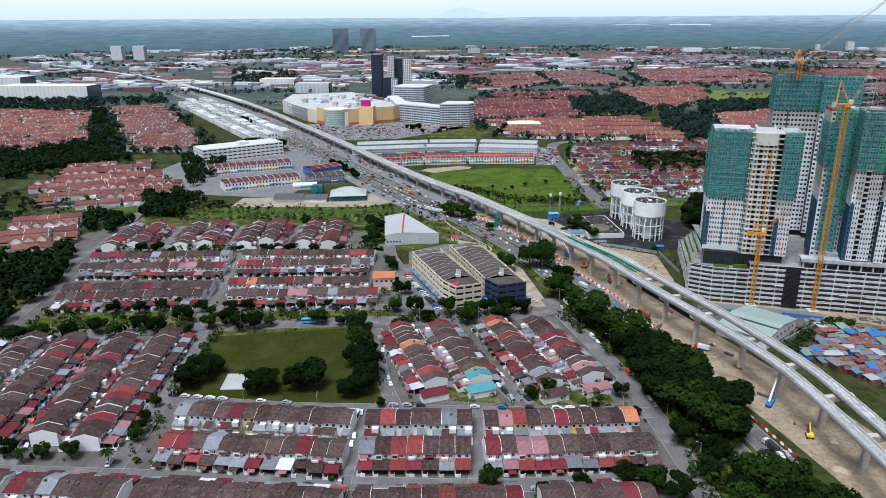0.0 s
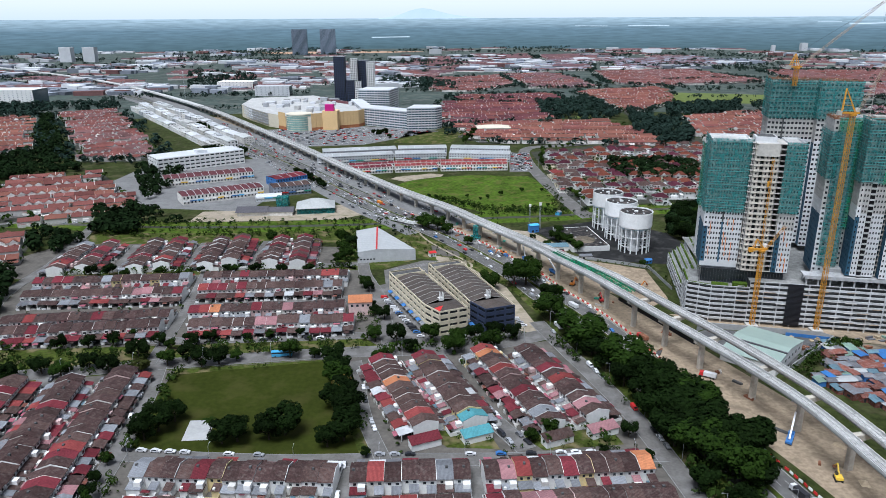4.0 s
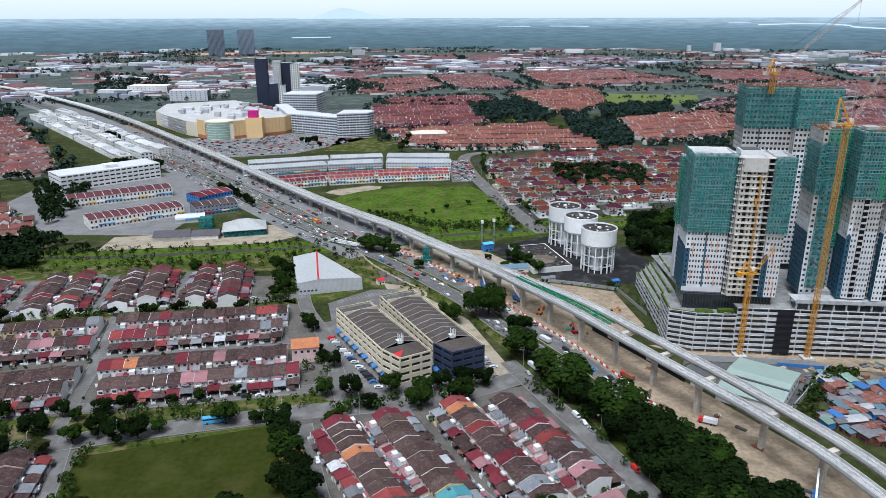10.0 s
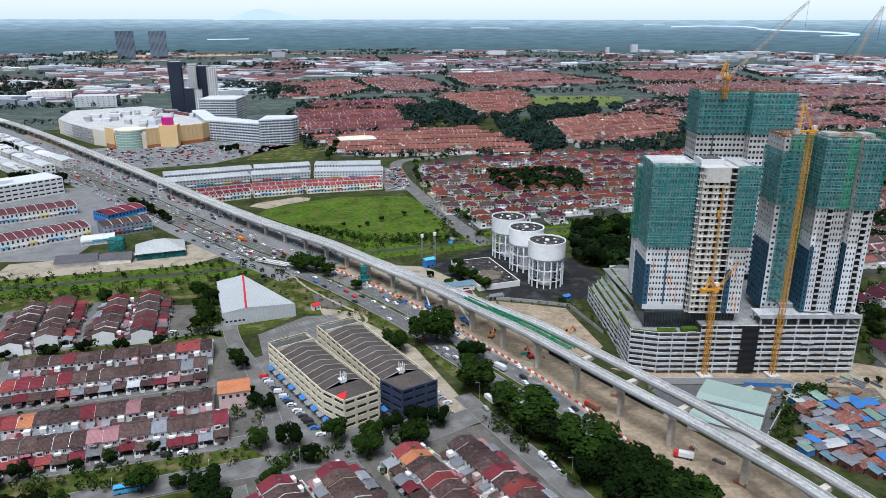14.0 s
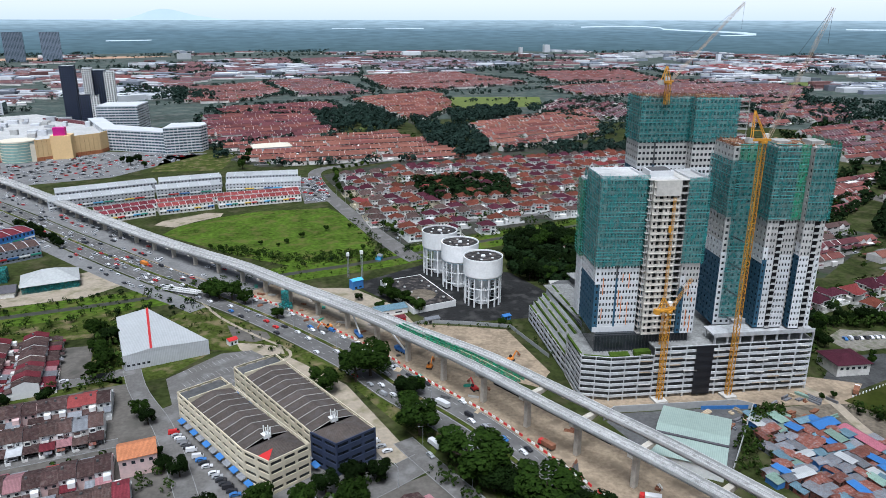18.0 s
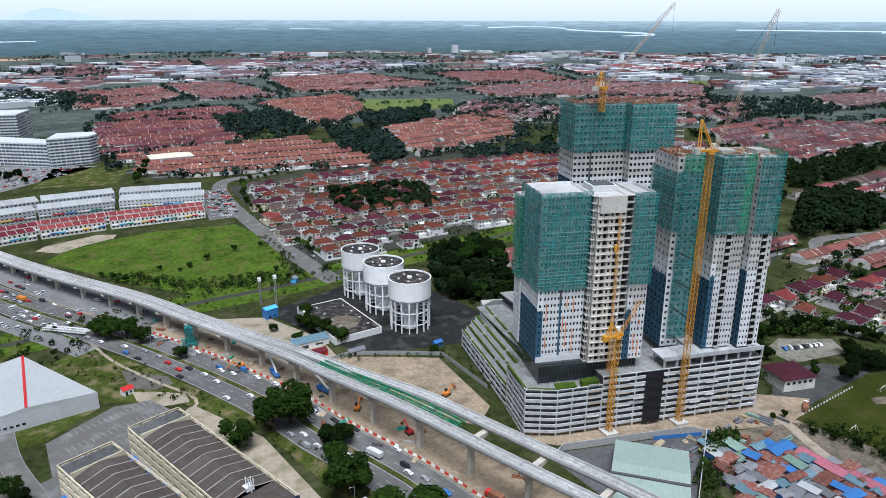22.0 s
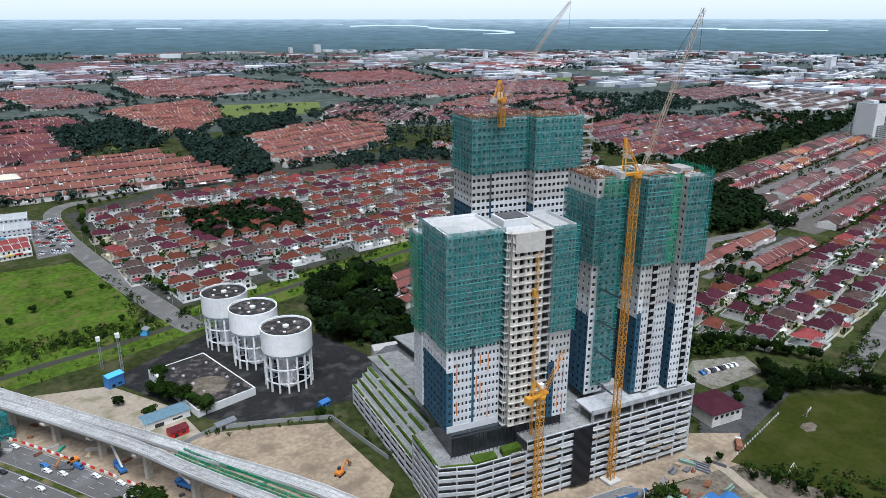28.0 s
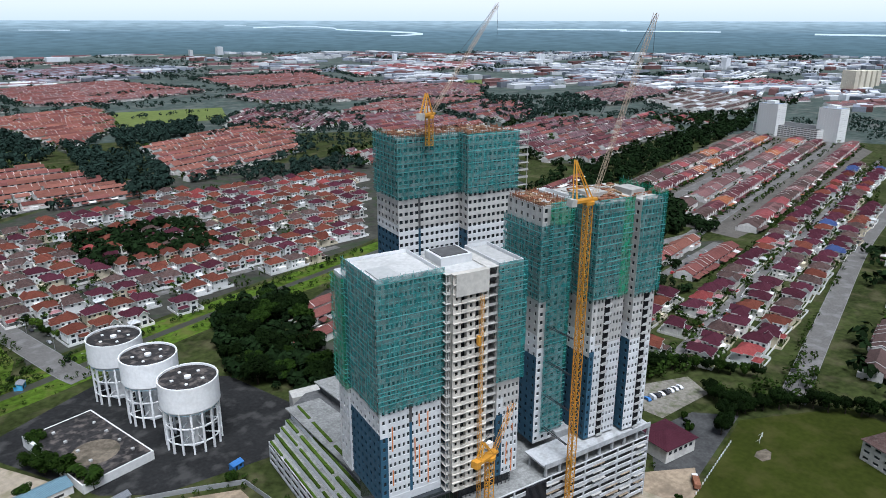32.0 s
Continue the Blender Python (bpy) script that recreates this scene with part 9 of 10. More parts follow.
for x, y in ((436, 441), (449, 430)):
    t = thing("walk_up_flat", at(x, y, 0, -20), "cream walk-up flats with brown hipped roof", "apartment block")
    b = Build()
    facade(b, (-9, -7), (9, -7), 0, 9, 3, 4, [(99, 0)], 0.6, 1.0, 0.7, 0.5)
    facade(b, (-9, 7), (-9, -7), 0, 9, 3, 3, [(99, 0)], 0.6, 1.0, 0.7, 0.5)
    b.box(-8.5, 9, -6.5, 7, 0, 8.9, 1)
    part("wall", b.mesh("wall", ["house_wall", "window_dark"]), t)
    b = Build()
    b.hip(-9, 9, -7, 7, 9, 2.4, 0.7, 0.2)
    part("roof", b.mesh("roof", ["roof_umber"]), t)

# ---- vehicles ----


def car_meshes(van=False):
    """A small car along x: shell, glass band, wheel."""
    b = Build()
    prof = [(-2.15, 0.3), (2.15, 0.3), (2.2, 0.65), (2.0, 0.85), (1.0, 0.98), (0.35, 1.42), (-1.1, 1.45), (-1.75, 1.02), (-2.2, 0.9)]
    if van:
        prof = [(-2.3, 0.35), (2.3, 0.35), (2.35, 0.8), (2.0, 1.2), (1.4, 1.95), (-2.2, 2.0), (-2.35, 1.0)]
    n = len(prof)
    k = len(b.v)
    for y, q in ((-0.85, 1), (0.85, 1)):
        b.v.extend([(x, y * (0.84 if z > 1.2 else 1.0), z) for x, z in prof])
    b.f.append(tuple(range(k, k + n)))
    b.f.append(tuple(range(k + 2 * n - 1, k + n - 1, -1)))
    b.m += [0, 0]
    for i in range(n):
        j = (i + 1) % n
        b.f.append((k + j, k + i, k + n + i, k + n + j))
        b.m.append(0)
    g = Build()
    if van:
        g.solid([(1.42, -0.72, 1.25), (2.02, -0.8, 1.22), (2.02, 0.8, 1.22), (1.42, 0.72, 1.25)], [(1.30, -0.7, 1.9), (1.52, -0.7, 1.86), (1.52, 0.7, 1.86), (1.30, 0.7, 1.9)])
    else:
        g.solid([(-1.68, -0.87, 1.0), (0.98, -0.87, 1.0), (0.98, 0.87, 1.0), (-1.68, 0.87, 1.0)], [(-1.12, -0.74, 1.40), (0.36, -0.74, 1.39), (0.36, 0.74, 1.39), (-1.12, 0.74, 1.40)])
    w = Build()
    a = [2 * math.pi * i / 10 for i in range(10)]
    w.solid([(0.32 * math.cos(t), 0.1, 0.32 * math.sin(t)) for t in a], [(0.32 * math.cos(t), -0.1, 0.32 * math.sin(t)) for t in a], 0, None, True)
    return b.mesh("body", ["white_paint"]), g.mesh("glass", ["window_dark"]), w.mesh("wheel", ["tyre"])


CAR = [car_meshes(), car_meshes(True)]
axle = Build()
for s in (-0.8, 0.8):
    a = [2 * math.pi * i / 8 for i in range(8)]
    axle.solid([(0.32 * math.cos(t), s + 0.1, 0.32 * math.sin(t)) for t in a], [(0.32 * math.cos(t), s - 0.1, 0.32 * math.sin(t)) for t in a], 0, None, True)
axle.beam((0, -0.8, 0), (0, 0.8, 0), 0.1, 0.1)
AXLE = axle.mesh("wheel", ["tyre"])
rc = random.Random(17)
COLOURS = (("car_white", "white"),) * 9 + (("paint_silver", "silver"),) * 4 + (("paint_black", "black"),) * 4 + (("paint_red", "red"), ("paint_blue", "blue"), ("car_grey", "grey"))


def car(x, y, turn, z=0.1, colour=None):
    k = 1 if rc.random() < 0.1 else 0
    m, word = colour or rc.choice(COLOURS)
    t = thing("car" if not k else "van", at(x, y, z, turn), "%s %s standing on grey asphalt" % (word, "van" if k else "car"), "van" if k else "car", "cars and vans")
    sh, gl, wh = CAR[k]
    part("body", sh, t, "", None, [m])
    part("glass", gl, t)
    for px in (-1.35, 1.35):
        part("wheel", AXLE, t, "", at(px, 0, 0.32))
    return t


hw_near = [p for p in HW if 300 < p[1] < 800]
for d, flip in ((-10.6, 0), (-7.0, 0), (-3.4, 0), (3.4, 180), (7.0, 180), (10.6, 180)):
    pos = rc.uniform(0, 20)
    for x, y, a in along(offset_line(hw_near, d), 12.0, pos):
        if rc.random() < (0.45 if y > 560 else 0.3):
            car(x + rc.uniform(-1.5, 1.5), y + rc.uniform(-0.3, 0.3), a + flip, 0.12)


def parked(line, off, chance, a0=0, z=0.2):
    for x, y, a in along(offset_line(ROADS[line] if isinstance(line, str) else line, off), 6.2, rc.uniform(0, 5)):
        if rc.random() < chance:
            car(x, y, a + a0 + rc.uniform(-3, 3), z)


parked("south", -3.0, 0.4)
parked("bottom", 3.0, 0.35)
parked("left", 2.8, 0.25)
parked("lane_lb", 2.9, 0.3)
parked("lane_lb", -2.9, 0.3)
parked("lane_56", 3.2, 0.45)
parked("lane_56", -3.2, 0.45)
parked("lane_4", -2.2, 0.35)
parked("right", -3.2, 0.25)
parked("lane_12", 1.6, 0.5)
parked("u_south", 2.4, 0.3)
parked("u_mid", -2.0, 0.3)
parked("u_north", -2.8, 0.3)
for x, y, a in along([(51, 538), (80, 480)], 3.0):
    if rc.random() < 0.85:
        car(x - 3.5, y - 1.0, a + 65, 0.08)
for x, y, a in along([(98, 572), (134, 494)], 4.5):
    if rc.random() < 0.6:
        car(x + 2, y, a + 70, 0.1)
for x, y, a in along([(404, 536), (428, 532)], 3.2):
    car(x, y, a + 80, 0.1)
parked([(200, 790), (192, 840), (184, 890)], 2.5, 0.7)
# joined cars of the far car parks and queues
b = Build()
rq = random.Random(9)
for x, y, turn in ESTATE_CARS:
    c, s = math.cos(radians(turn)), math.sin(radians(turn))
    mi, k = rq.choice((0, 0, 0, 1, 2, 3)), len(b.v)
    b.box(-2.1, 2.1, -0.85, 0.85, 0.35, 0.95, mi)
    b.solid([(-1.7, -0.8, 0.95), (1.0, -0.8, 0.95), (1.0, 0.8, 0.95), (-1.7, 0.8, 0.95)], [(-1.1, -0.7, 1.45), (0.4, -0.7, 1.45), (0.4, 0.7, 1.45), (-1.1, 0.7, 1.45)], 4, mi)
    b.v[k:] = [(x + c * p - s * q, y + s * p + c * q, z) for p, q, z in b.v[k:]]
solo("estate_cars", b, ["car_white", "paint_silver", "paint_black", "paint_red", "window_dark"], "cars parked along estate lanes", "cars", kind="stuff")
b = Build()
rq = random.Random(3)
for i in range(1300):
    if i < 700:
        x, y, a = rq.uniform(-240, 40), rq.uniform(1090, 1290), 0.5
        if not inside(x, y, [(-250, 1238), (-170, 1090), (-60, 1115), (35, 1238), (-90, 1270)]):
            continue
        x, y = round(x / 3) * 3, round(y / 9) * 9
    elif i < 1200:
        q = NW[min(len(NW) - 1, int(rq.uniform(4, 60)))]
        o = rq.choice((-24, -21, -18, -10.5, -7, -3.5, 3.5, 7, 10.5, 18, 22, 26, 31, 36))
        x, y, a = q[0] + o * 0.82 + rq.uniform(-2, 2), q[1] + o * 0.57 + rq.uniform(-4, 4), 2.18
    else:
        x, y, a = rq.uniform(143, 168), rq.uniform(935, 1050), 0.3
    c, s = math.cos(a), math.sin(a)
    mi = rq.choice((0, 0, 0, 1, 2, 3))
    k = len(b.v)
    for lo, hi, z0, z1 in (((-2.1, 2.1, -0.85, 0.85), (-2.1, 2.1, -0.85, 0.85), 0.3, 0.95), ((-1.7, 1.0, -0.82, 0.82), (-1.1, 0.4, -0.7, 0.7), 0.95, 1.45)):
        r0 = [(lo[0], lo[2]), (lo[1], lo[2]), (lo[1], lo[3]), (lo[0], lo[3])]
        r1 = [(hi[0], hi[2]), (hi[1], hi[2]), (hi[1], hi[3]), (hi[0], hi[3])]
        b.solid([(p[0], p[1], z0) for p in r0], [(p[0], p[1], z1) for p in r1], mi if z0 < 0.5 else 4, mi)
    for j in range(k, len(b.v)):
        u, v, z = b.v[j]
        b.v[j] = (x + c * u - s * v, y + s * u + c * v, z + 0.1)
solo("parked_cars", b, ["car_white", "paint_silver", "paint_black", "paint_red", "window_dark"], "cars in far car parks and queues", "cars", kind="stuff")

# blue bus on the boulevard
t = thing("bus", at(4.2, 453.5, 0.12, 11), "sky blue single-deck bus on the boulevard", "bus")
b = Build()
b.box(-5.4, 5.4, -1.25, 1.25, 0.4, 2.0, 0)
b.box(-5.4, 5.4, -1.25, 1.25, 2.75, 3.1, 0)
part("body", b.mesh("body", ["paint_sky"]), t)
b = Build()
b.box(-5.3, 5.35, -1.2, 1.2, 2.0, 2.75)
part("glass", b.mesh("glass", ["window_dark"]), t)
for px in (-3.4, 3.2):
    for py in (-1.15, 1.15):
        part("wheel", CAR[0][2], t, "", at(px, py, 0.45, 0, 1.4, 1.4, 1.4))

# ---- roadworks ----
t = thing("road_barrier", at(0, 0), "row of red and white plastic roadworks barriers", "barrier")
blk = Build()
blk.solid([(-0.95, -0.3, 0), (0.95, -0.3, 0), (0.95, 0.3, 0), (-0.95, 0.3, 0)], [(-0.9, -0.12, 1.0), (0.9, -0.12, 1.0), (0.9, 0.12, 1.0), (-0.9, 0.12, 1.0)])
bm0 = blk.mesh("barrier_block", ["paint_red"])
i = 0
for x, y, a in along(offset_line([p for p in HW if 330 < p[1] < 730], 14.2), 2.6):
    i += 1
    if rc.random() < 0.9 and i < 290:
        part("barrier_block", bm0, t, "", at(x, y, 0.08, a + rc.uniform(-8, 8)), ["paint_red" if i % 2 else "white_paint"])


def excavator(x, y, turn, colour, label):
    t = thing("excavator", at(x, y, 0.05, turn), label, "excavator")
    for s in (-1.1, 1.1):
        b = Build()
        b.box(-2.0, 2.0, s - 0.3, s + 0.3, 0, 0.85)
        part("track", b.mesh("track", ["tyre"]), t)
    b = Build()
    b.box(-1.9, 1.3, -1.3, 1.3, 0.9, 1.9)
    part("body", b.mesh("body", [colour]), t)
    b = Build()
    b.box(0.0, 1.3, 0.2, 1.2, 1.9, 3.0)
    part("cab", b.mesh("cab", ["window_dark"]), t, "dark glazed cab")
    b = Build()
    b.beam((1.0, -0.3, 1.8), (4.2, -0.3, 4.6), 0.5, 0.6)
    b.beam((4.2, -0.3, 4.6), (6.6, -0.3, 2.2), 0.4, 0.45)
    part("boom", b.mesh("boom", [colour]), t)
    b = Build()
    b.solid([(6.2, -0.9, 1.2), (7.2, -0.9, 1.4), (7.2, 0.4, 1.4), (6.2, 0.4, 1.2)], [(6.3, -0.9, 2.3), (6.9, -0.9, 2.3), (6.9, 0.4, 2.3), (6.3, 0.4, 2.3)])
    part("bucket", b.mesh("bucket", ["rust"]), t)
    return t


excavator(213, 562, 30, "machine_orange", "orange excavator on a sandy plot")
excavator(185, 538, 100, "paint_red", "red piling machine beside a pier")
excavator(126, 630, 200, "machine_orange", "orange excavator under the viaduct")
excavator(170, 566, 60, "machine_orange", "orange excavator under the viaduct")
excavator(248, 360, 80, "paint_yellow", "yellow excavator at a pier foot")


def mobile_crane(x, y, turn, colour, label):
    t = thing("mobile_crane", at(x, y, 0.05, turn), label, "mobile crane")
    b = Build()
    b.box(-4, 4, -1.25, 1.25, 0.8, 1.7)
    b.box(2.6, 4.6, -1.2, 1.2, 1.0, 2.6)
    part("chassis", b.mesh("chassis", [colour]), t)
    for px in (-3, -1.4, 1.4, 3):
        for py in (-1.15, 1.15):
            part("wheel", CAR[0][2], t, "", at(px, py, 0.55, 0, 1.7, 1.7, 1.7))
    b = Build()
    b.beam((-2.5, 0, 2.4), (8.5, 0, 9.5), 0.7, 0.8)
    part("boom", b.mesh("boom", ["white_paint"]), t, "white telescopic boom")
    return t


mobile_crane(160, 588, 120, "paint_blue", "mobile crane with white boom under the viaduct")
mobile_crane(240, 386, 60, "paint_blue", "blue mobile crane between viaduct piers")
mobile_crane(141, 614, 100, "paint_blue", "blue mobile crane beside barriers")


def lorry(x, y, turn, cab, load, label):
    t = thing("lorry", at(x, y, 0.1, turn), label, "lorry", "lorries")
    b = Build()
    b.box(-4.2, 1.9, -1.2, 1.2, 0.9, 1.2)
    b.box(-4.2, 1.8, -1.2, 1.2, 1.2, 2.9)
    part("load", b.mesh("load", [load]), t)
    b = Build()
    b.solid([(2.0, -1.15, 0.6), (4.0, -1.15, 0.6), (4.0, 1.15, 0.6), (2.0, 1.15, 0.6)], [(2.0, -1.1, 2.6), (3.6, -1.1, 2.6), (3.6, 1.1, 2.6), (2.0, 1.1, 2.6)])
    part("cab", b.mesh("cab", [cab]), t)
    for px in (-3.2, -1.8, 3.0):
        for py in (-1.1, 1.1):
            part("wheel", CAR[0][2], t, "", at(px, py, 0.5, 0, 1.5, 1.5, 1.5))


lorry(199, 484, 115, "paint_red", "rust", "red lorry on sandy ground")
lorry(222, 441, 150, "paint_red", "car_white", "red and white lorry by a pier")
lorry(229, 350, 110, "car_white", "paint_black", "dark tipper lorry on the highway")
lorry(154, 497, 110, "car_white", "car_white", "white box lorry on the estate road")
lorry(28, 622, 80, "car_white", "car_white", "white box lorry near a warehouse")
lorry(166, 528, 118, "car_white", "car_white", "white lorry on the highway")
lorry(10, 778, 125, "machine_orange", "machine_orange", "orange lorry on the highway")
lorry(362, 486, 40, "car_white", "rust", "tipper lorry on a dirt lane")

# netted pier shaft and stacks of material
t = thing("netted_pier", at(104, 668), "unfinished pier shaft wrapped in green netting", "pier")
b = Build()
b.box(-2.2, 2.2, -2.2, 2.2, 0, 11)
part("net_wrap", b.mesh("net_wrap", ["net_teal"]), t)
b = Build()
b.box(-4, 4, -4, 4, 0, 2.2)
part("footing", b.mesh("footing", ["net_teal"]), t)
rs = random.Random(8)
for i in range(46):
    q = rs.choice([p for p in VIA if 330 < p[1] < 720])
    x, y = q[0] + rs.uniform(-17, 12), q[1] + rs.uniform(-6, 6)
    m, lab = rs.choice((("rust", "stack of rusty steel bars on sand"), ("rust", "stack of rusty steel bars on sand"), ("raw_concrete", "stack of concrete segments on sand"), ("paint_green", "green covered stack on sand"), ("sand_pile", "heap of loose soil"), ("dark_concrete", "dark stack of formwork")))
    b = Build()
    L, w = rs.uniform(2, 7), rs.uniform(1, 2.4)
    if m == "sand_pile":
        b.solid([(-L / 2, -w, 0), (L / 2, -w * 0.8, 0), (L / 2 * 0.9, w, 0), (-L / 2, w * 0.9, 0)], [(-L * 0.15, -w * 0.2, 1.2), (L * 0.1, -w * 0.2, 1.4), (L * 0.12, w * 0.1, 1.4), (-L * 0.1, w * 0.2, 1.2)])
    else:
        for k in range(4):
            b.box(-L / 2 + rs.uniform(0, 0.6), L / 2 - rs.uniform(0, 0.6), -w / 2 + k * w / 4, -w / 2 + (k + 0.8) * w / 4, 0, rs.uniform(0.4, 1.1))
    solo("material_stack", b, [m], lab, "building material", "stacked material", m=at(x, y, 0.05, rs.uniform(0, 180)))
# site hoardings and huts
b = Build()
strip(b, [(196, 541), (212, 508), (226, 478)], -0.1, 0.1, 0, 0, 2.4)
solo("hoarding", b, ["void_dark"], "black site hoarding under the viaduct", "hoarding", kind="structure")
b = Build()
strip(b, [(280, 492.5), (300, 487.5), (306, 487)], -0.1, 0.1, 0, 0, 2.0)
solo("hoarding", b, ["paint_blue"], "blue site hoarding before the podium", "hoarding", kind="structure")
b = Build()
strip(b, [(160, 616), (182, 622), (205, 613), (228, 602), (234, 560)], -0.1, 0.1, 0, 0, 2.2)
solo("hoarding", b, ["paint_silver"], "grey sheet hoarding round an excavated plot", "hoarding", kind="structure")


def hut(x, y, turn, L, W, H, wall, roof, label, rise=0.8):
    t = thing("hut", at(x, y, 0.05, turn), label, "hut", "huts and shacks")
    b = Build()
    b.box(-L / 2, L / 2, -W / 2, W / 2, 0, H, 0)
    b.box(-L * 0.3, -L * 0.1, -W / 2 - 0.04, -W / 2 + 0.02, 0.1, min(H - 0.2, 2.0), 1)
    b.box(L * 0.1, L * 0.32, -W / 2 - 0.04, -W / 2 + 0.02, 0.9, min(H - 0.2, 1.9), 1)
    part("wall", b.mesh("wall", [wall, "window_dark"]), t)
    b = Build()
    b.gable(-L / 2 - 0.3, L / 2 + 0.3, -W / 2, W / 2, H, rise, 0.35, 0.1, 0, None, W * 0.2 * (-1 if L % 2 > 1 else 1))
    part("roof", b.mesh("roof", [roof]), t)
    return t


hut(152, 690, 20, 8, 5, 6, "paint_blue", "paint_sky", "blue two-storey site hut")
hut(165, 643, 8, 20, 9, 3.5, "white_paint", "sheet_sky", "workshop with pale blue sheet roof", 1.2)
hut(167, 628, 10, 8, 5, 3, "paint_red", "roof_maroon", "dark red shed beside a fence")
hut(72, 623, 25, 5, 4, 3, "white_paint", "paint_red", "small white hut with red roof")
hut(172, 668, 30, 3, 2.5, 2.5, "paint_sky", "paint_sky", "small pale blue cabin")
hut(186, 622, 10, 9, 4, 2.6, "concrete", "roof_grey", "grey shed by the water works fence")
hut(230, 614, 15, 5, 3, 2.6, "paint_blue", "paint_blue", "blue cabin on the site edge")
hut(178, 745, 60, 5, 4, 3, "paint_sky", "roof_grey", "pale blue hut by a canal")
# shacks
hut(329.5, 450, -83, 20, 6, 3, "sheet_grey", "sheet_red", "long shack with faded red sheet roof")
hut(322, 464, 8, 13, 6, 3, "sheet_grey", "paint_blue", "shack with blue sheet roof")
hut(335, 433, -80, 14, 6, 3, "sheet_grey", "sheet_red", "long shack with faded red sheet roof")
rk = random.Random(61)
area = [(286, 452), (296, 478), (318, 470), (330, 462), (340, 440), (338, 410), (300, 408), (282, 425), (272, 438)]
places = []
tries = 0
while len(places) < 110 and tries < 6000:
    tries += 1
    x, y = rk.uniform(270, 342), rk.uniform(405, 480)
    if not inside(x, y, area) or (325 < x < 335 and 438 < y < 462) or any((x - p) ** 2 + (y - q) ** 2 < 21 for p, q in places):
        continue
    places.append((x, y))
    m, lab = rk.choice((("paint_blue", "blue"), ("sheet_rust", "rusty"), ("sheet_grey", "grey"), ("sheet_grey", "grey"), ("sheet_grey", "silver"), ("sheet_sky", "pale blue"), ("sheet_sky", "faded blue"), ("sheet_rust", "rusty red"), ("sheet_rust", "rusty"), ("sheet_rust", "rusty brown"), ("sheet_green", "pale green"), ("steel_roof", "white")))
    hut(x, y, rk.choice((8, 98, 8, -80)) + rk.uniform(-9, 9), rk.uniform(5, 9.5), rk.uniform(3.6, 5.4), rk.uniform(2.2, 3.6), rk.choice(("sheet_grey", "sheet_rust", "sheet_rust", "paint_blue")), m, "makeshift shack with %s sheet roof" % lab, rk.uniform(0.2, 0.7))
lean = Build()
for i in range(110):
    x, y = rk.uniform(272, 342), rk.uniform(406, 480)
    if inside(x, y, area):
        a, L, w, z = radians(8 + rk.choice((0, 90)) + rk.uniform(-12, 12)), rk.uniform(0.8, 2.2), rk.uniform(0.7, 1.5), rk.uniform(1.8, 2.5)
        c, s = math.cos(a), math.sin(a)
        q = [(x + c * u - s * v, y + s * u + c * v, z + 0.25 * v) for u, v in ((-L, -w), (L, -w), (L, w), (-L, w))]
        lean.solid(q, [(p[0], p[1], p[2] + 0.06) for p in q], rk.randrange(5), None, True)
        lean.beam((x, y, 0), (x, y, z), 0.12, 0.12, 2)
solo("lean_to", lean, ["sheet_grey", "sheet_rust", "sheet_rust", "sheet_grey", "sheet_sky"], "patched sheet lean-tos between shacks", "shelters", kind="stuff")
for i in range(40):
    x, y = rk.uniform(280, 345), rk.uniform(465, 492)
    b = Build()
    L, w = rk.uniform(2, 7), rk.uniform(1, 3)
    for k in range(3):
        b.box(-L / 2, L / 2 - rk.uniform(0, 1), -w / 2 + k * w / 3, -w / 2 + (k + 0.85) * w / 3, 0, rk.uniform(0.3, 1.4))
    m, lab = rk.choice((("rust", "rusty scrap stack"), ("sheet_green", "stack of mossy timber"), ("sheet_grey", "stack of grey sheets"), ("sand_pile", "stack of pale planks")))
    solo("scrap_stack", b, [m], lab + " by the shacks", "scrap", "scrap stacks", m=at(x, y, 0.05, rk.choice((20, 110)) + rk.uniform(-12, 12)))

# ---- small things of the estates ----
sheet("park_pad", [(-19.5, 389), (-9, 390), (-5.5, 374.5), (-17, 373)], 0.08, "deck_concrete", "pale concrete pad in the park", "pavement")
t = thing("corner_house", at(36, 515.5, 0, 8), "three-storey pink house with orange hipped roof", "house")
b = Build()
b.box(-7, 7, -6, 6, 0, 8.5)
for i in range(4):
    b.box(-5.6 + i * 3.2, -4.2 + i * 3.2, -6.05, -5.98, 5.6, 7.0, 1)
part("wall", b.mesh("wall", ["pink_wall", "window_dark"]), t)
b = Build()
b.gable(-7.3, 7.3, -6, 6, 8.5, 2.4, 0.5, 0.2, 0, 1)
part("roof", b.mesh("roof", ["roof_orange", "pink_wall"]), t, "bright orange tiled roof")
for x, y, w in ((107.6, 383.5, "roof_teal"), (86, 377.5, "roof_maroon"), (141.5, 382.5, "roof_umber"), (161.5, 390, "roof_pink")):
    t = thing("house_annex", at(x, y, 0, -64), "end house annex with %s roof and white wall" % {"roof_teal": "teal", "roof_maroon": "maroon", "roof_umber": "brown", "roof_pink": "pink"}[w], "house annex")
    b = Build()
    b.box(0, 5, -7, 6, 0, 3.2)
    part("wall", b.mesh("wall", ["white_paint"]), t)
    b = Build()
    low = [(0, -7.4, 4.6), (5.4, -7.4, 3.2), (5.4, 6.4, 3.2), (0, 6.4, 4.6)]
    b.solid(low, [(p, q, z + 0.15) for p, q, z in low], 0, None, True)
    part("roof", b.mesh("roof", [w]), t)
# street lamps
lamp = Build()
lamp.cyl(0, 0, 0, 9.5, 0.11, 0.07, 6)
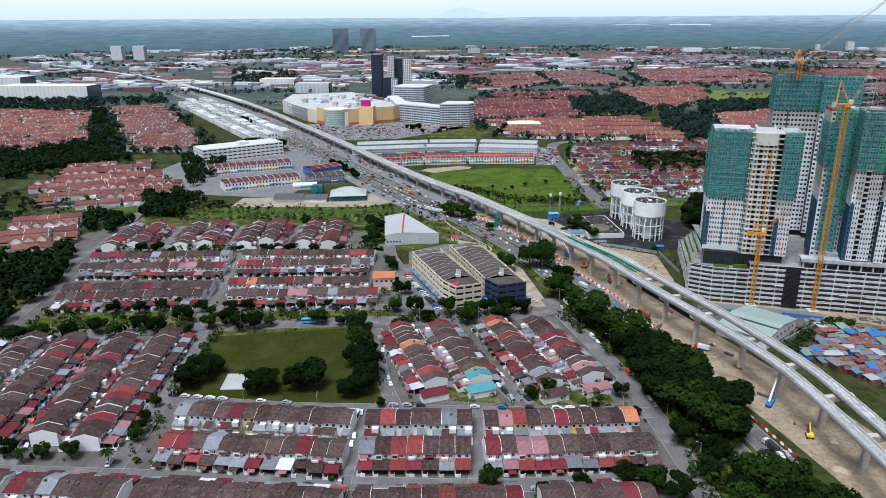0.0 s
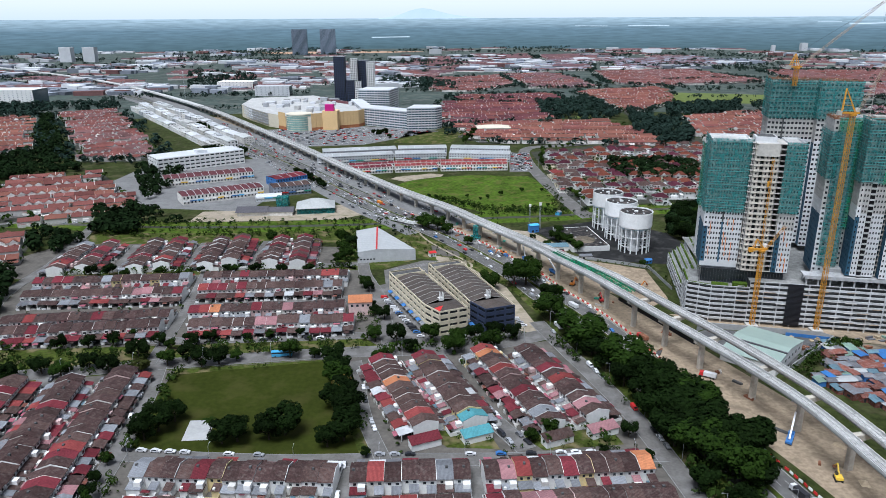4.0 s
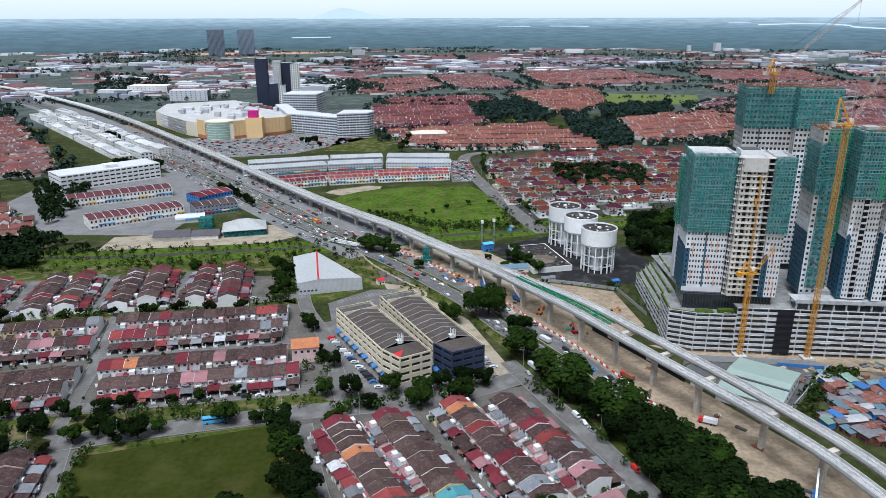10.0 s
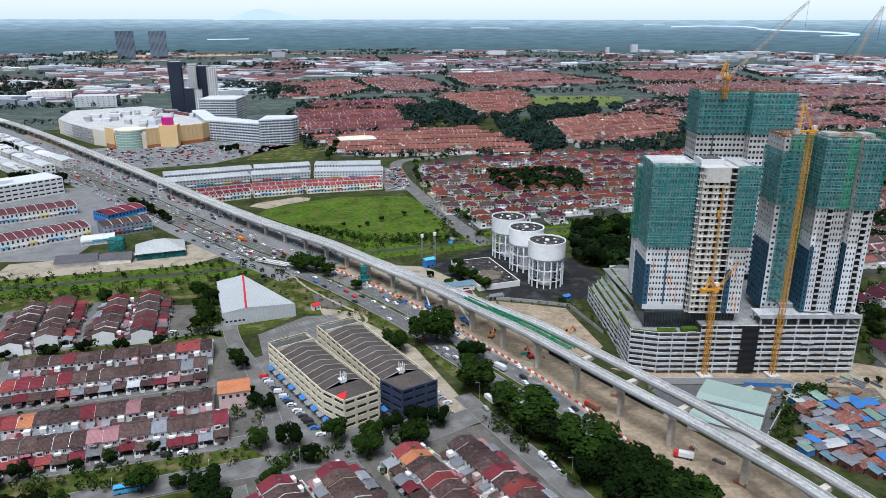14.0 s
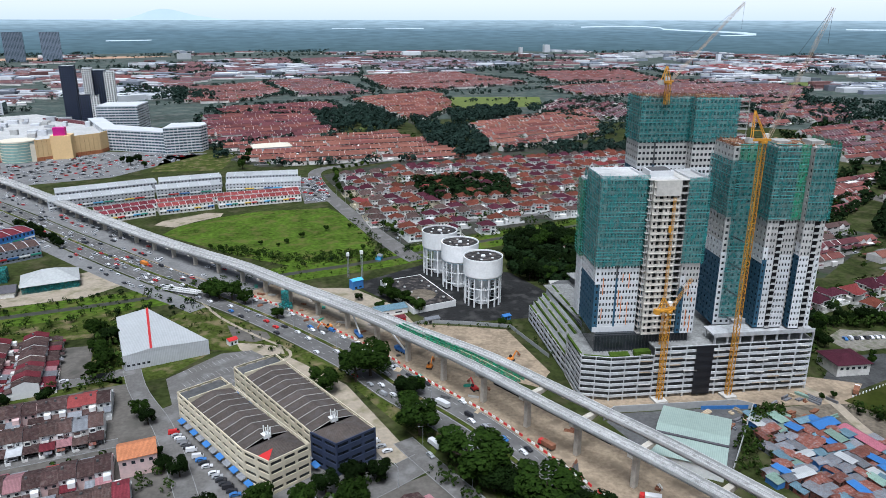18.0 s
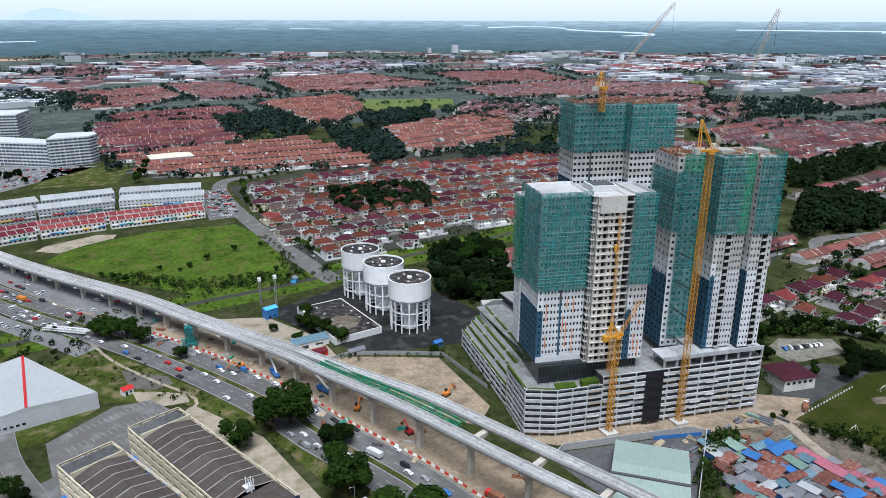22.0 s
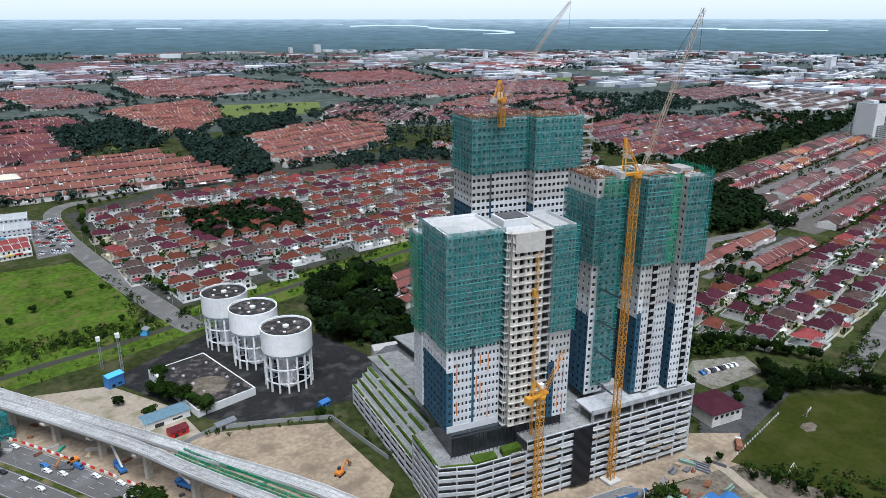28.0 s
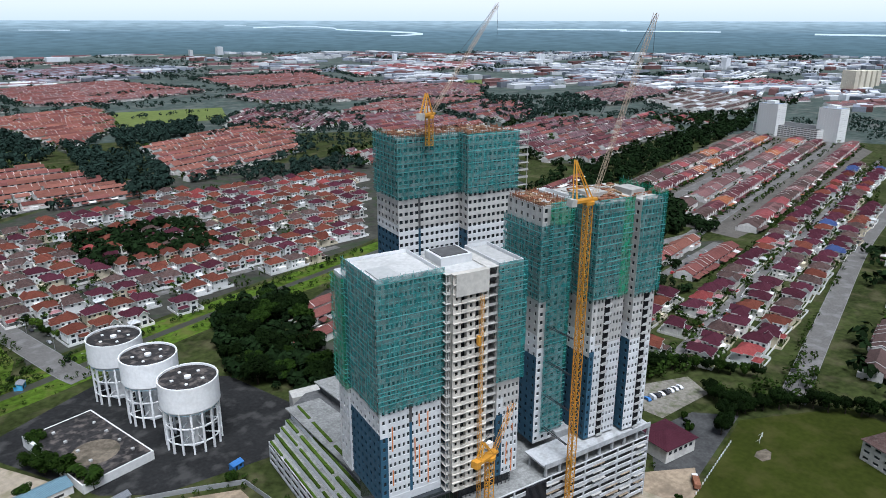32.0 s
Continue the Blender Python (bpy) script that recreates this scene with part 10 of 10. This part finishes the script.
lamp.beam((0, 0, 9.4), (1.8, 0, 9.9), 0.09, 0.09)
lamp_m = lamp.mesh("pole", ["paint_silver"])
head = Build()
head.box(1.5, 2.4, -0.16, 0.16, 9.86, 10.0)
head_m = head.mesh("lamp_head", ["paint_silver"])
for line, off, turn, step in ((HW[:40], 0.0, 90, 40), (ROADS["boulevard"], 6.6, 90, 34), (ROADS["right"], -5.0, -90, 34), (ROADS["south"], 4.8, 90, 34), (ROADS["bend"][:30], 7.6, 90, 36)):
    for x, y, a in along(offset_line(line, off), step, 8):
        t = thing("street_lamp", at(x, y, 0, a + turn), "slim grey street lamp beside a road", "street lamp", "street lamps")
        part("pole", lamp_m, t)
        part("lamp_head", head_m, t)
# white bays of the warehouse car park
b = Build()
for k in range(3):
    for i in range(18):
        x, y = 50 + i * 2.3, 566 + k * 13 + i * 1.2
        if inside(x, y, [(66, 612), (40, 590), (46, 556), (72, 576), (100, 585), (82, 612)]):
            b.beam((x, y, 0.115), (x - 2.2, y + 4.4, 0.115), 0.14, 0.02)
solo("bay_marking", b, ["white_line"], "white parking bay lines", "road marking", kind="structure")
# footbridge over the canal
t = thing("footbridge", at(40, 712, 0, -35), "white steel pipe bridge over a canal", "bridge")
for s in (-1.5, 1.5):
    b = Build()
    lattice(b, (-14, s, 2.2), (14, s, 2.2), 1.2, 2.5, 0.3, 0.2)
    part("truss", b.mesh("truss", ["white_paint"]), t)
# phone masts
for x, y, h in ((158, 702, 22), (150, 712, 18), (-560, 1700, 60)):
    t = thing("lattice_mast", at(x, y), "thin steel lattice mast", "mast", "masts")
    b = Build()
    lattice(b, (0, 0, 0), (0, 0, h), 1.0, 2.0, 0.12, 0.07)
    part("mast", b.mesh("mast", ["paint_silver"]), t)
    b = Build()
    b.box(-1.0, 1.0, -1.0, 1.0, h - 2.2, h)
    part("antenna", b.mesh("antenna", ["white_paint"]), t)

# awnings, sheds, tanks and low walls in the yards of the terraced rows
ry = random.Random(411)
yd = Build()
for x0, y0, turn, n, sc in ROWS:
    c, s = math.cos(radians(turn)), math.sin(radians(turn))

    def put(u0, u1, v0, v1, z0, z1, mi, tilt=0.0):
        q = [(u0, v0, 0), (u1, v0, 0), (u1, v1, tilt), (u0, v1, tilt)]
        w = [(x0 + c * u - s * v, y0 + s * u + c * v, e) for u, v, e in q]
        yd.solid([(a, b2, z0 + e) for a, b2, e in w], [(a, b2, z1 + e) for a, b2, e in w], mi, None, True)
    for i in range(n):
        u = i * UNIT * sc
        if ry.random() < 0.75:  # rear awning
            a = u + ry.uniform(0.1, 2.5)
            v = ry.uniform(7.5, 9.4)
            put(a, a + ry.uniform(1.8, 3.6), v, v + ry.uniform(1.6, 3.0), 2.5, 2.58, ry.randrange(6), ry.uniform(-0.3, 0.3))
        if ry.random() < 0.5:  # front awning beyond the porch
            a = u + ry.uniform(0.2, 2.0)
            put(a, a + ry.uniform(2.5, 3.8), -14.0 + ry.uniform(0, 0.8), -11.7, 2.3, 2.37, ry.choice((0, 1, 2, 3, 3, 5)), 0.35)
        if ry.random() < 0.15:  # tank
            a, v = u + ry.uniform(0.5, 4.5), ry.choice((6.2, 8.0))
            put(a, a + 0.9, v, v + 0.9, 3.2, 4.2, 6)
        if ry.random() < 0.5:  # lattice of grey and white wall pieces
            a, v = u + ry.uniform(0, 4), ry.choice((-12.4, -12.0, 10.8))
            put(a, a + ry.uniform(1.2, 2.6), v, v + 0.15, 0, ry.uniform(0.9, 1.7), 6)
        if ry.random() < 0.4:  # upper sunshade
            put(u + 0.8, u + ry.uniform(2.6, 5.0), -7.0, -5.72, 5.0, 5.06, ry.choice((0, 2, 3, 5)), 0.35)
solo("yard_awning", yd, ["sheet_grey", "sheet_rust", "roof_maroon", "roof_brown", "sheet_sky", "sheet_red", "white_paint"], "sheet awnings, tanks and low walls in house yards", "awnings", kind="stuff")
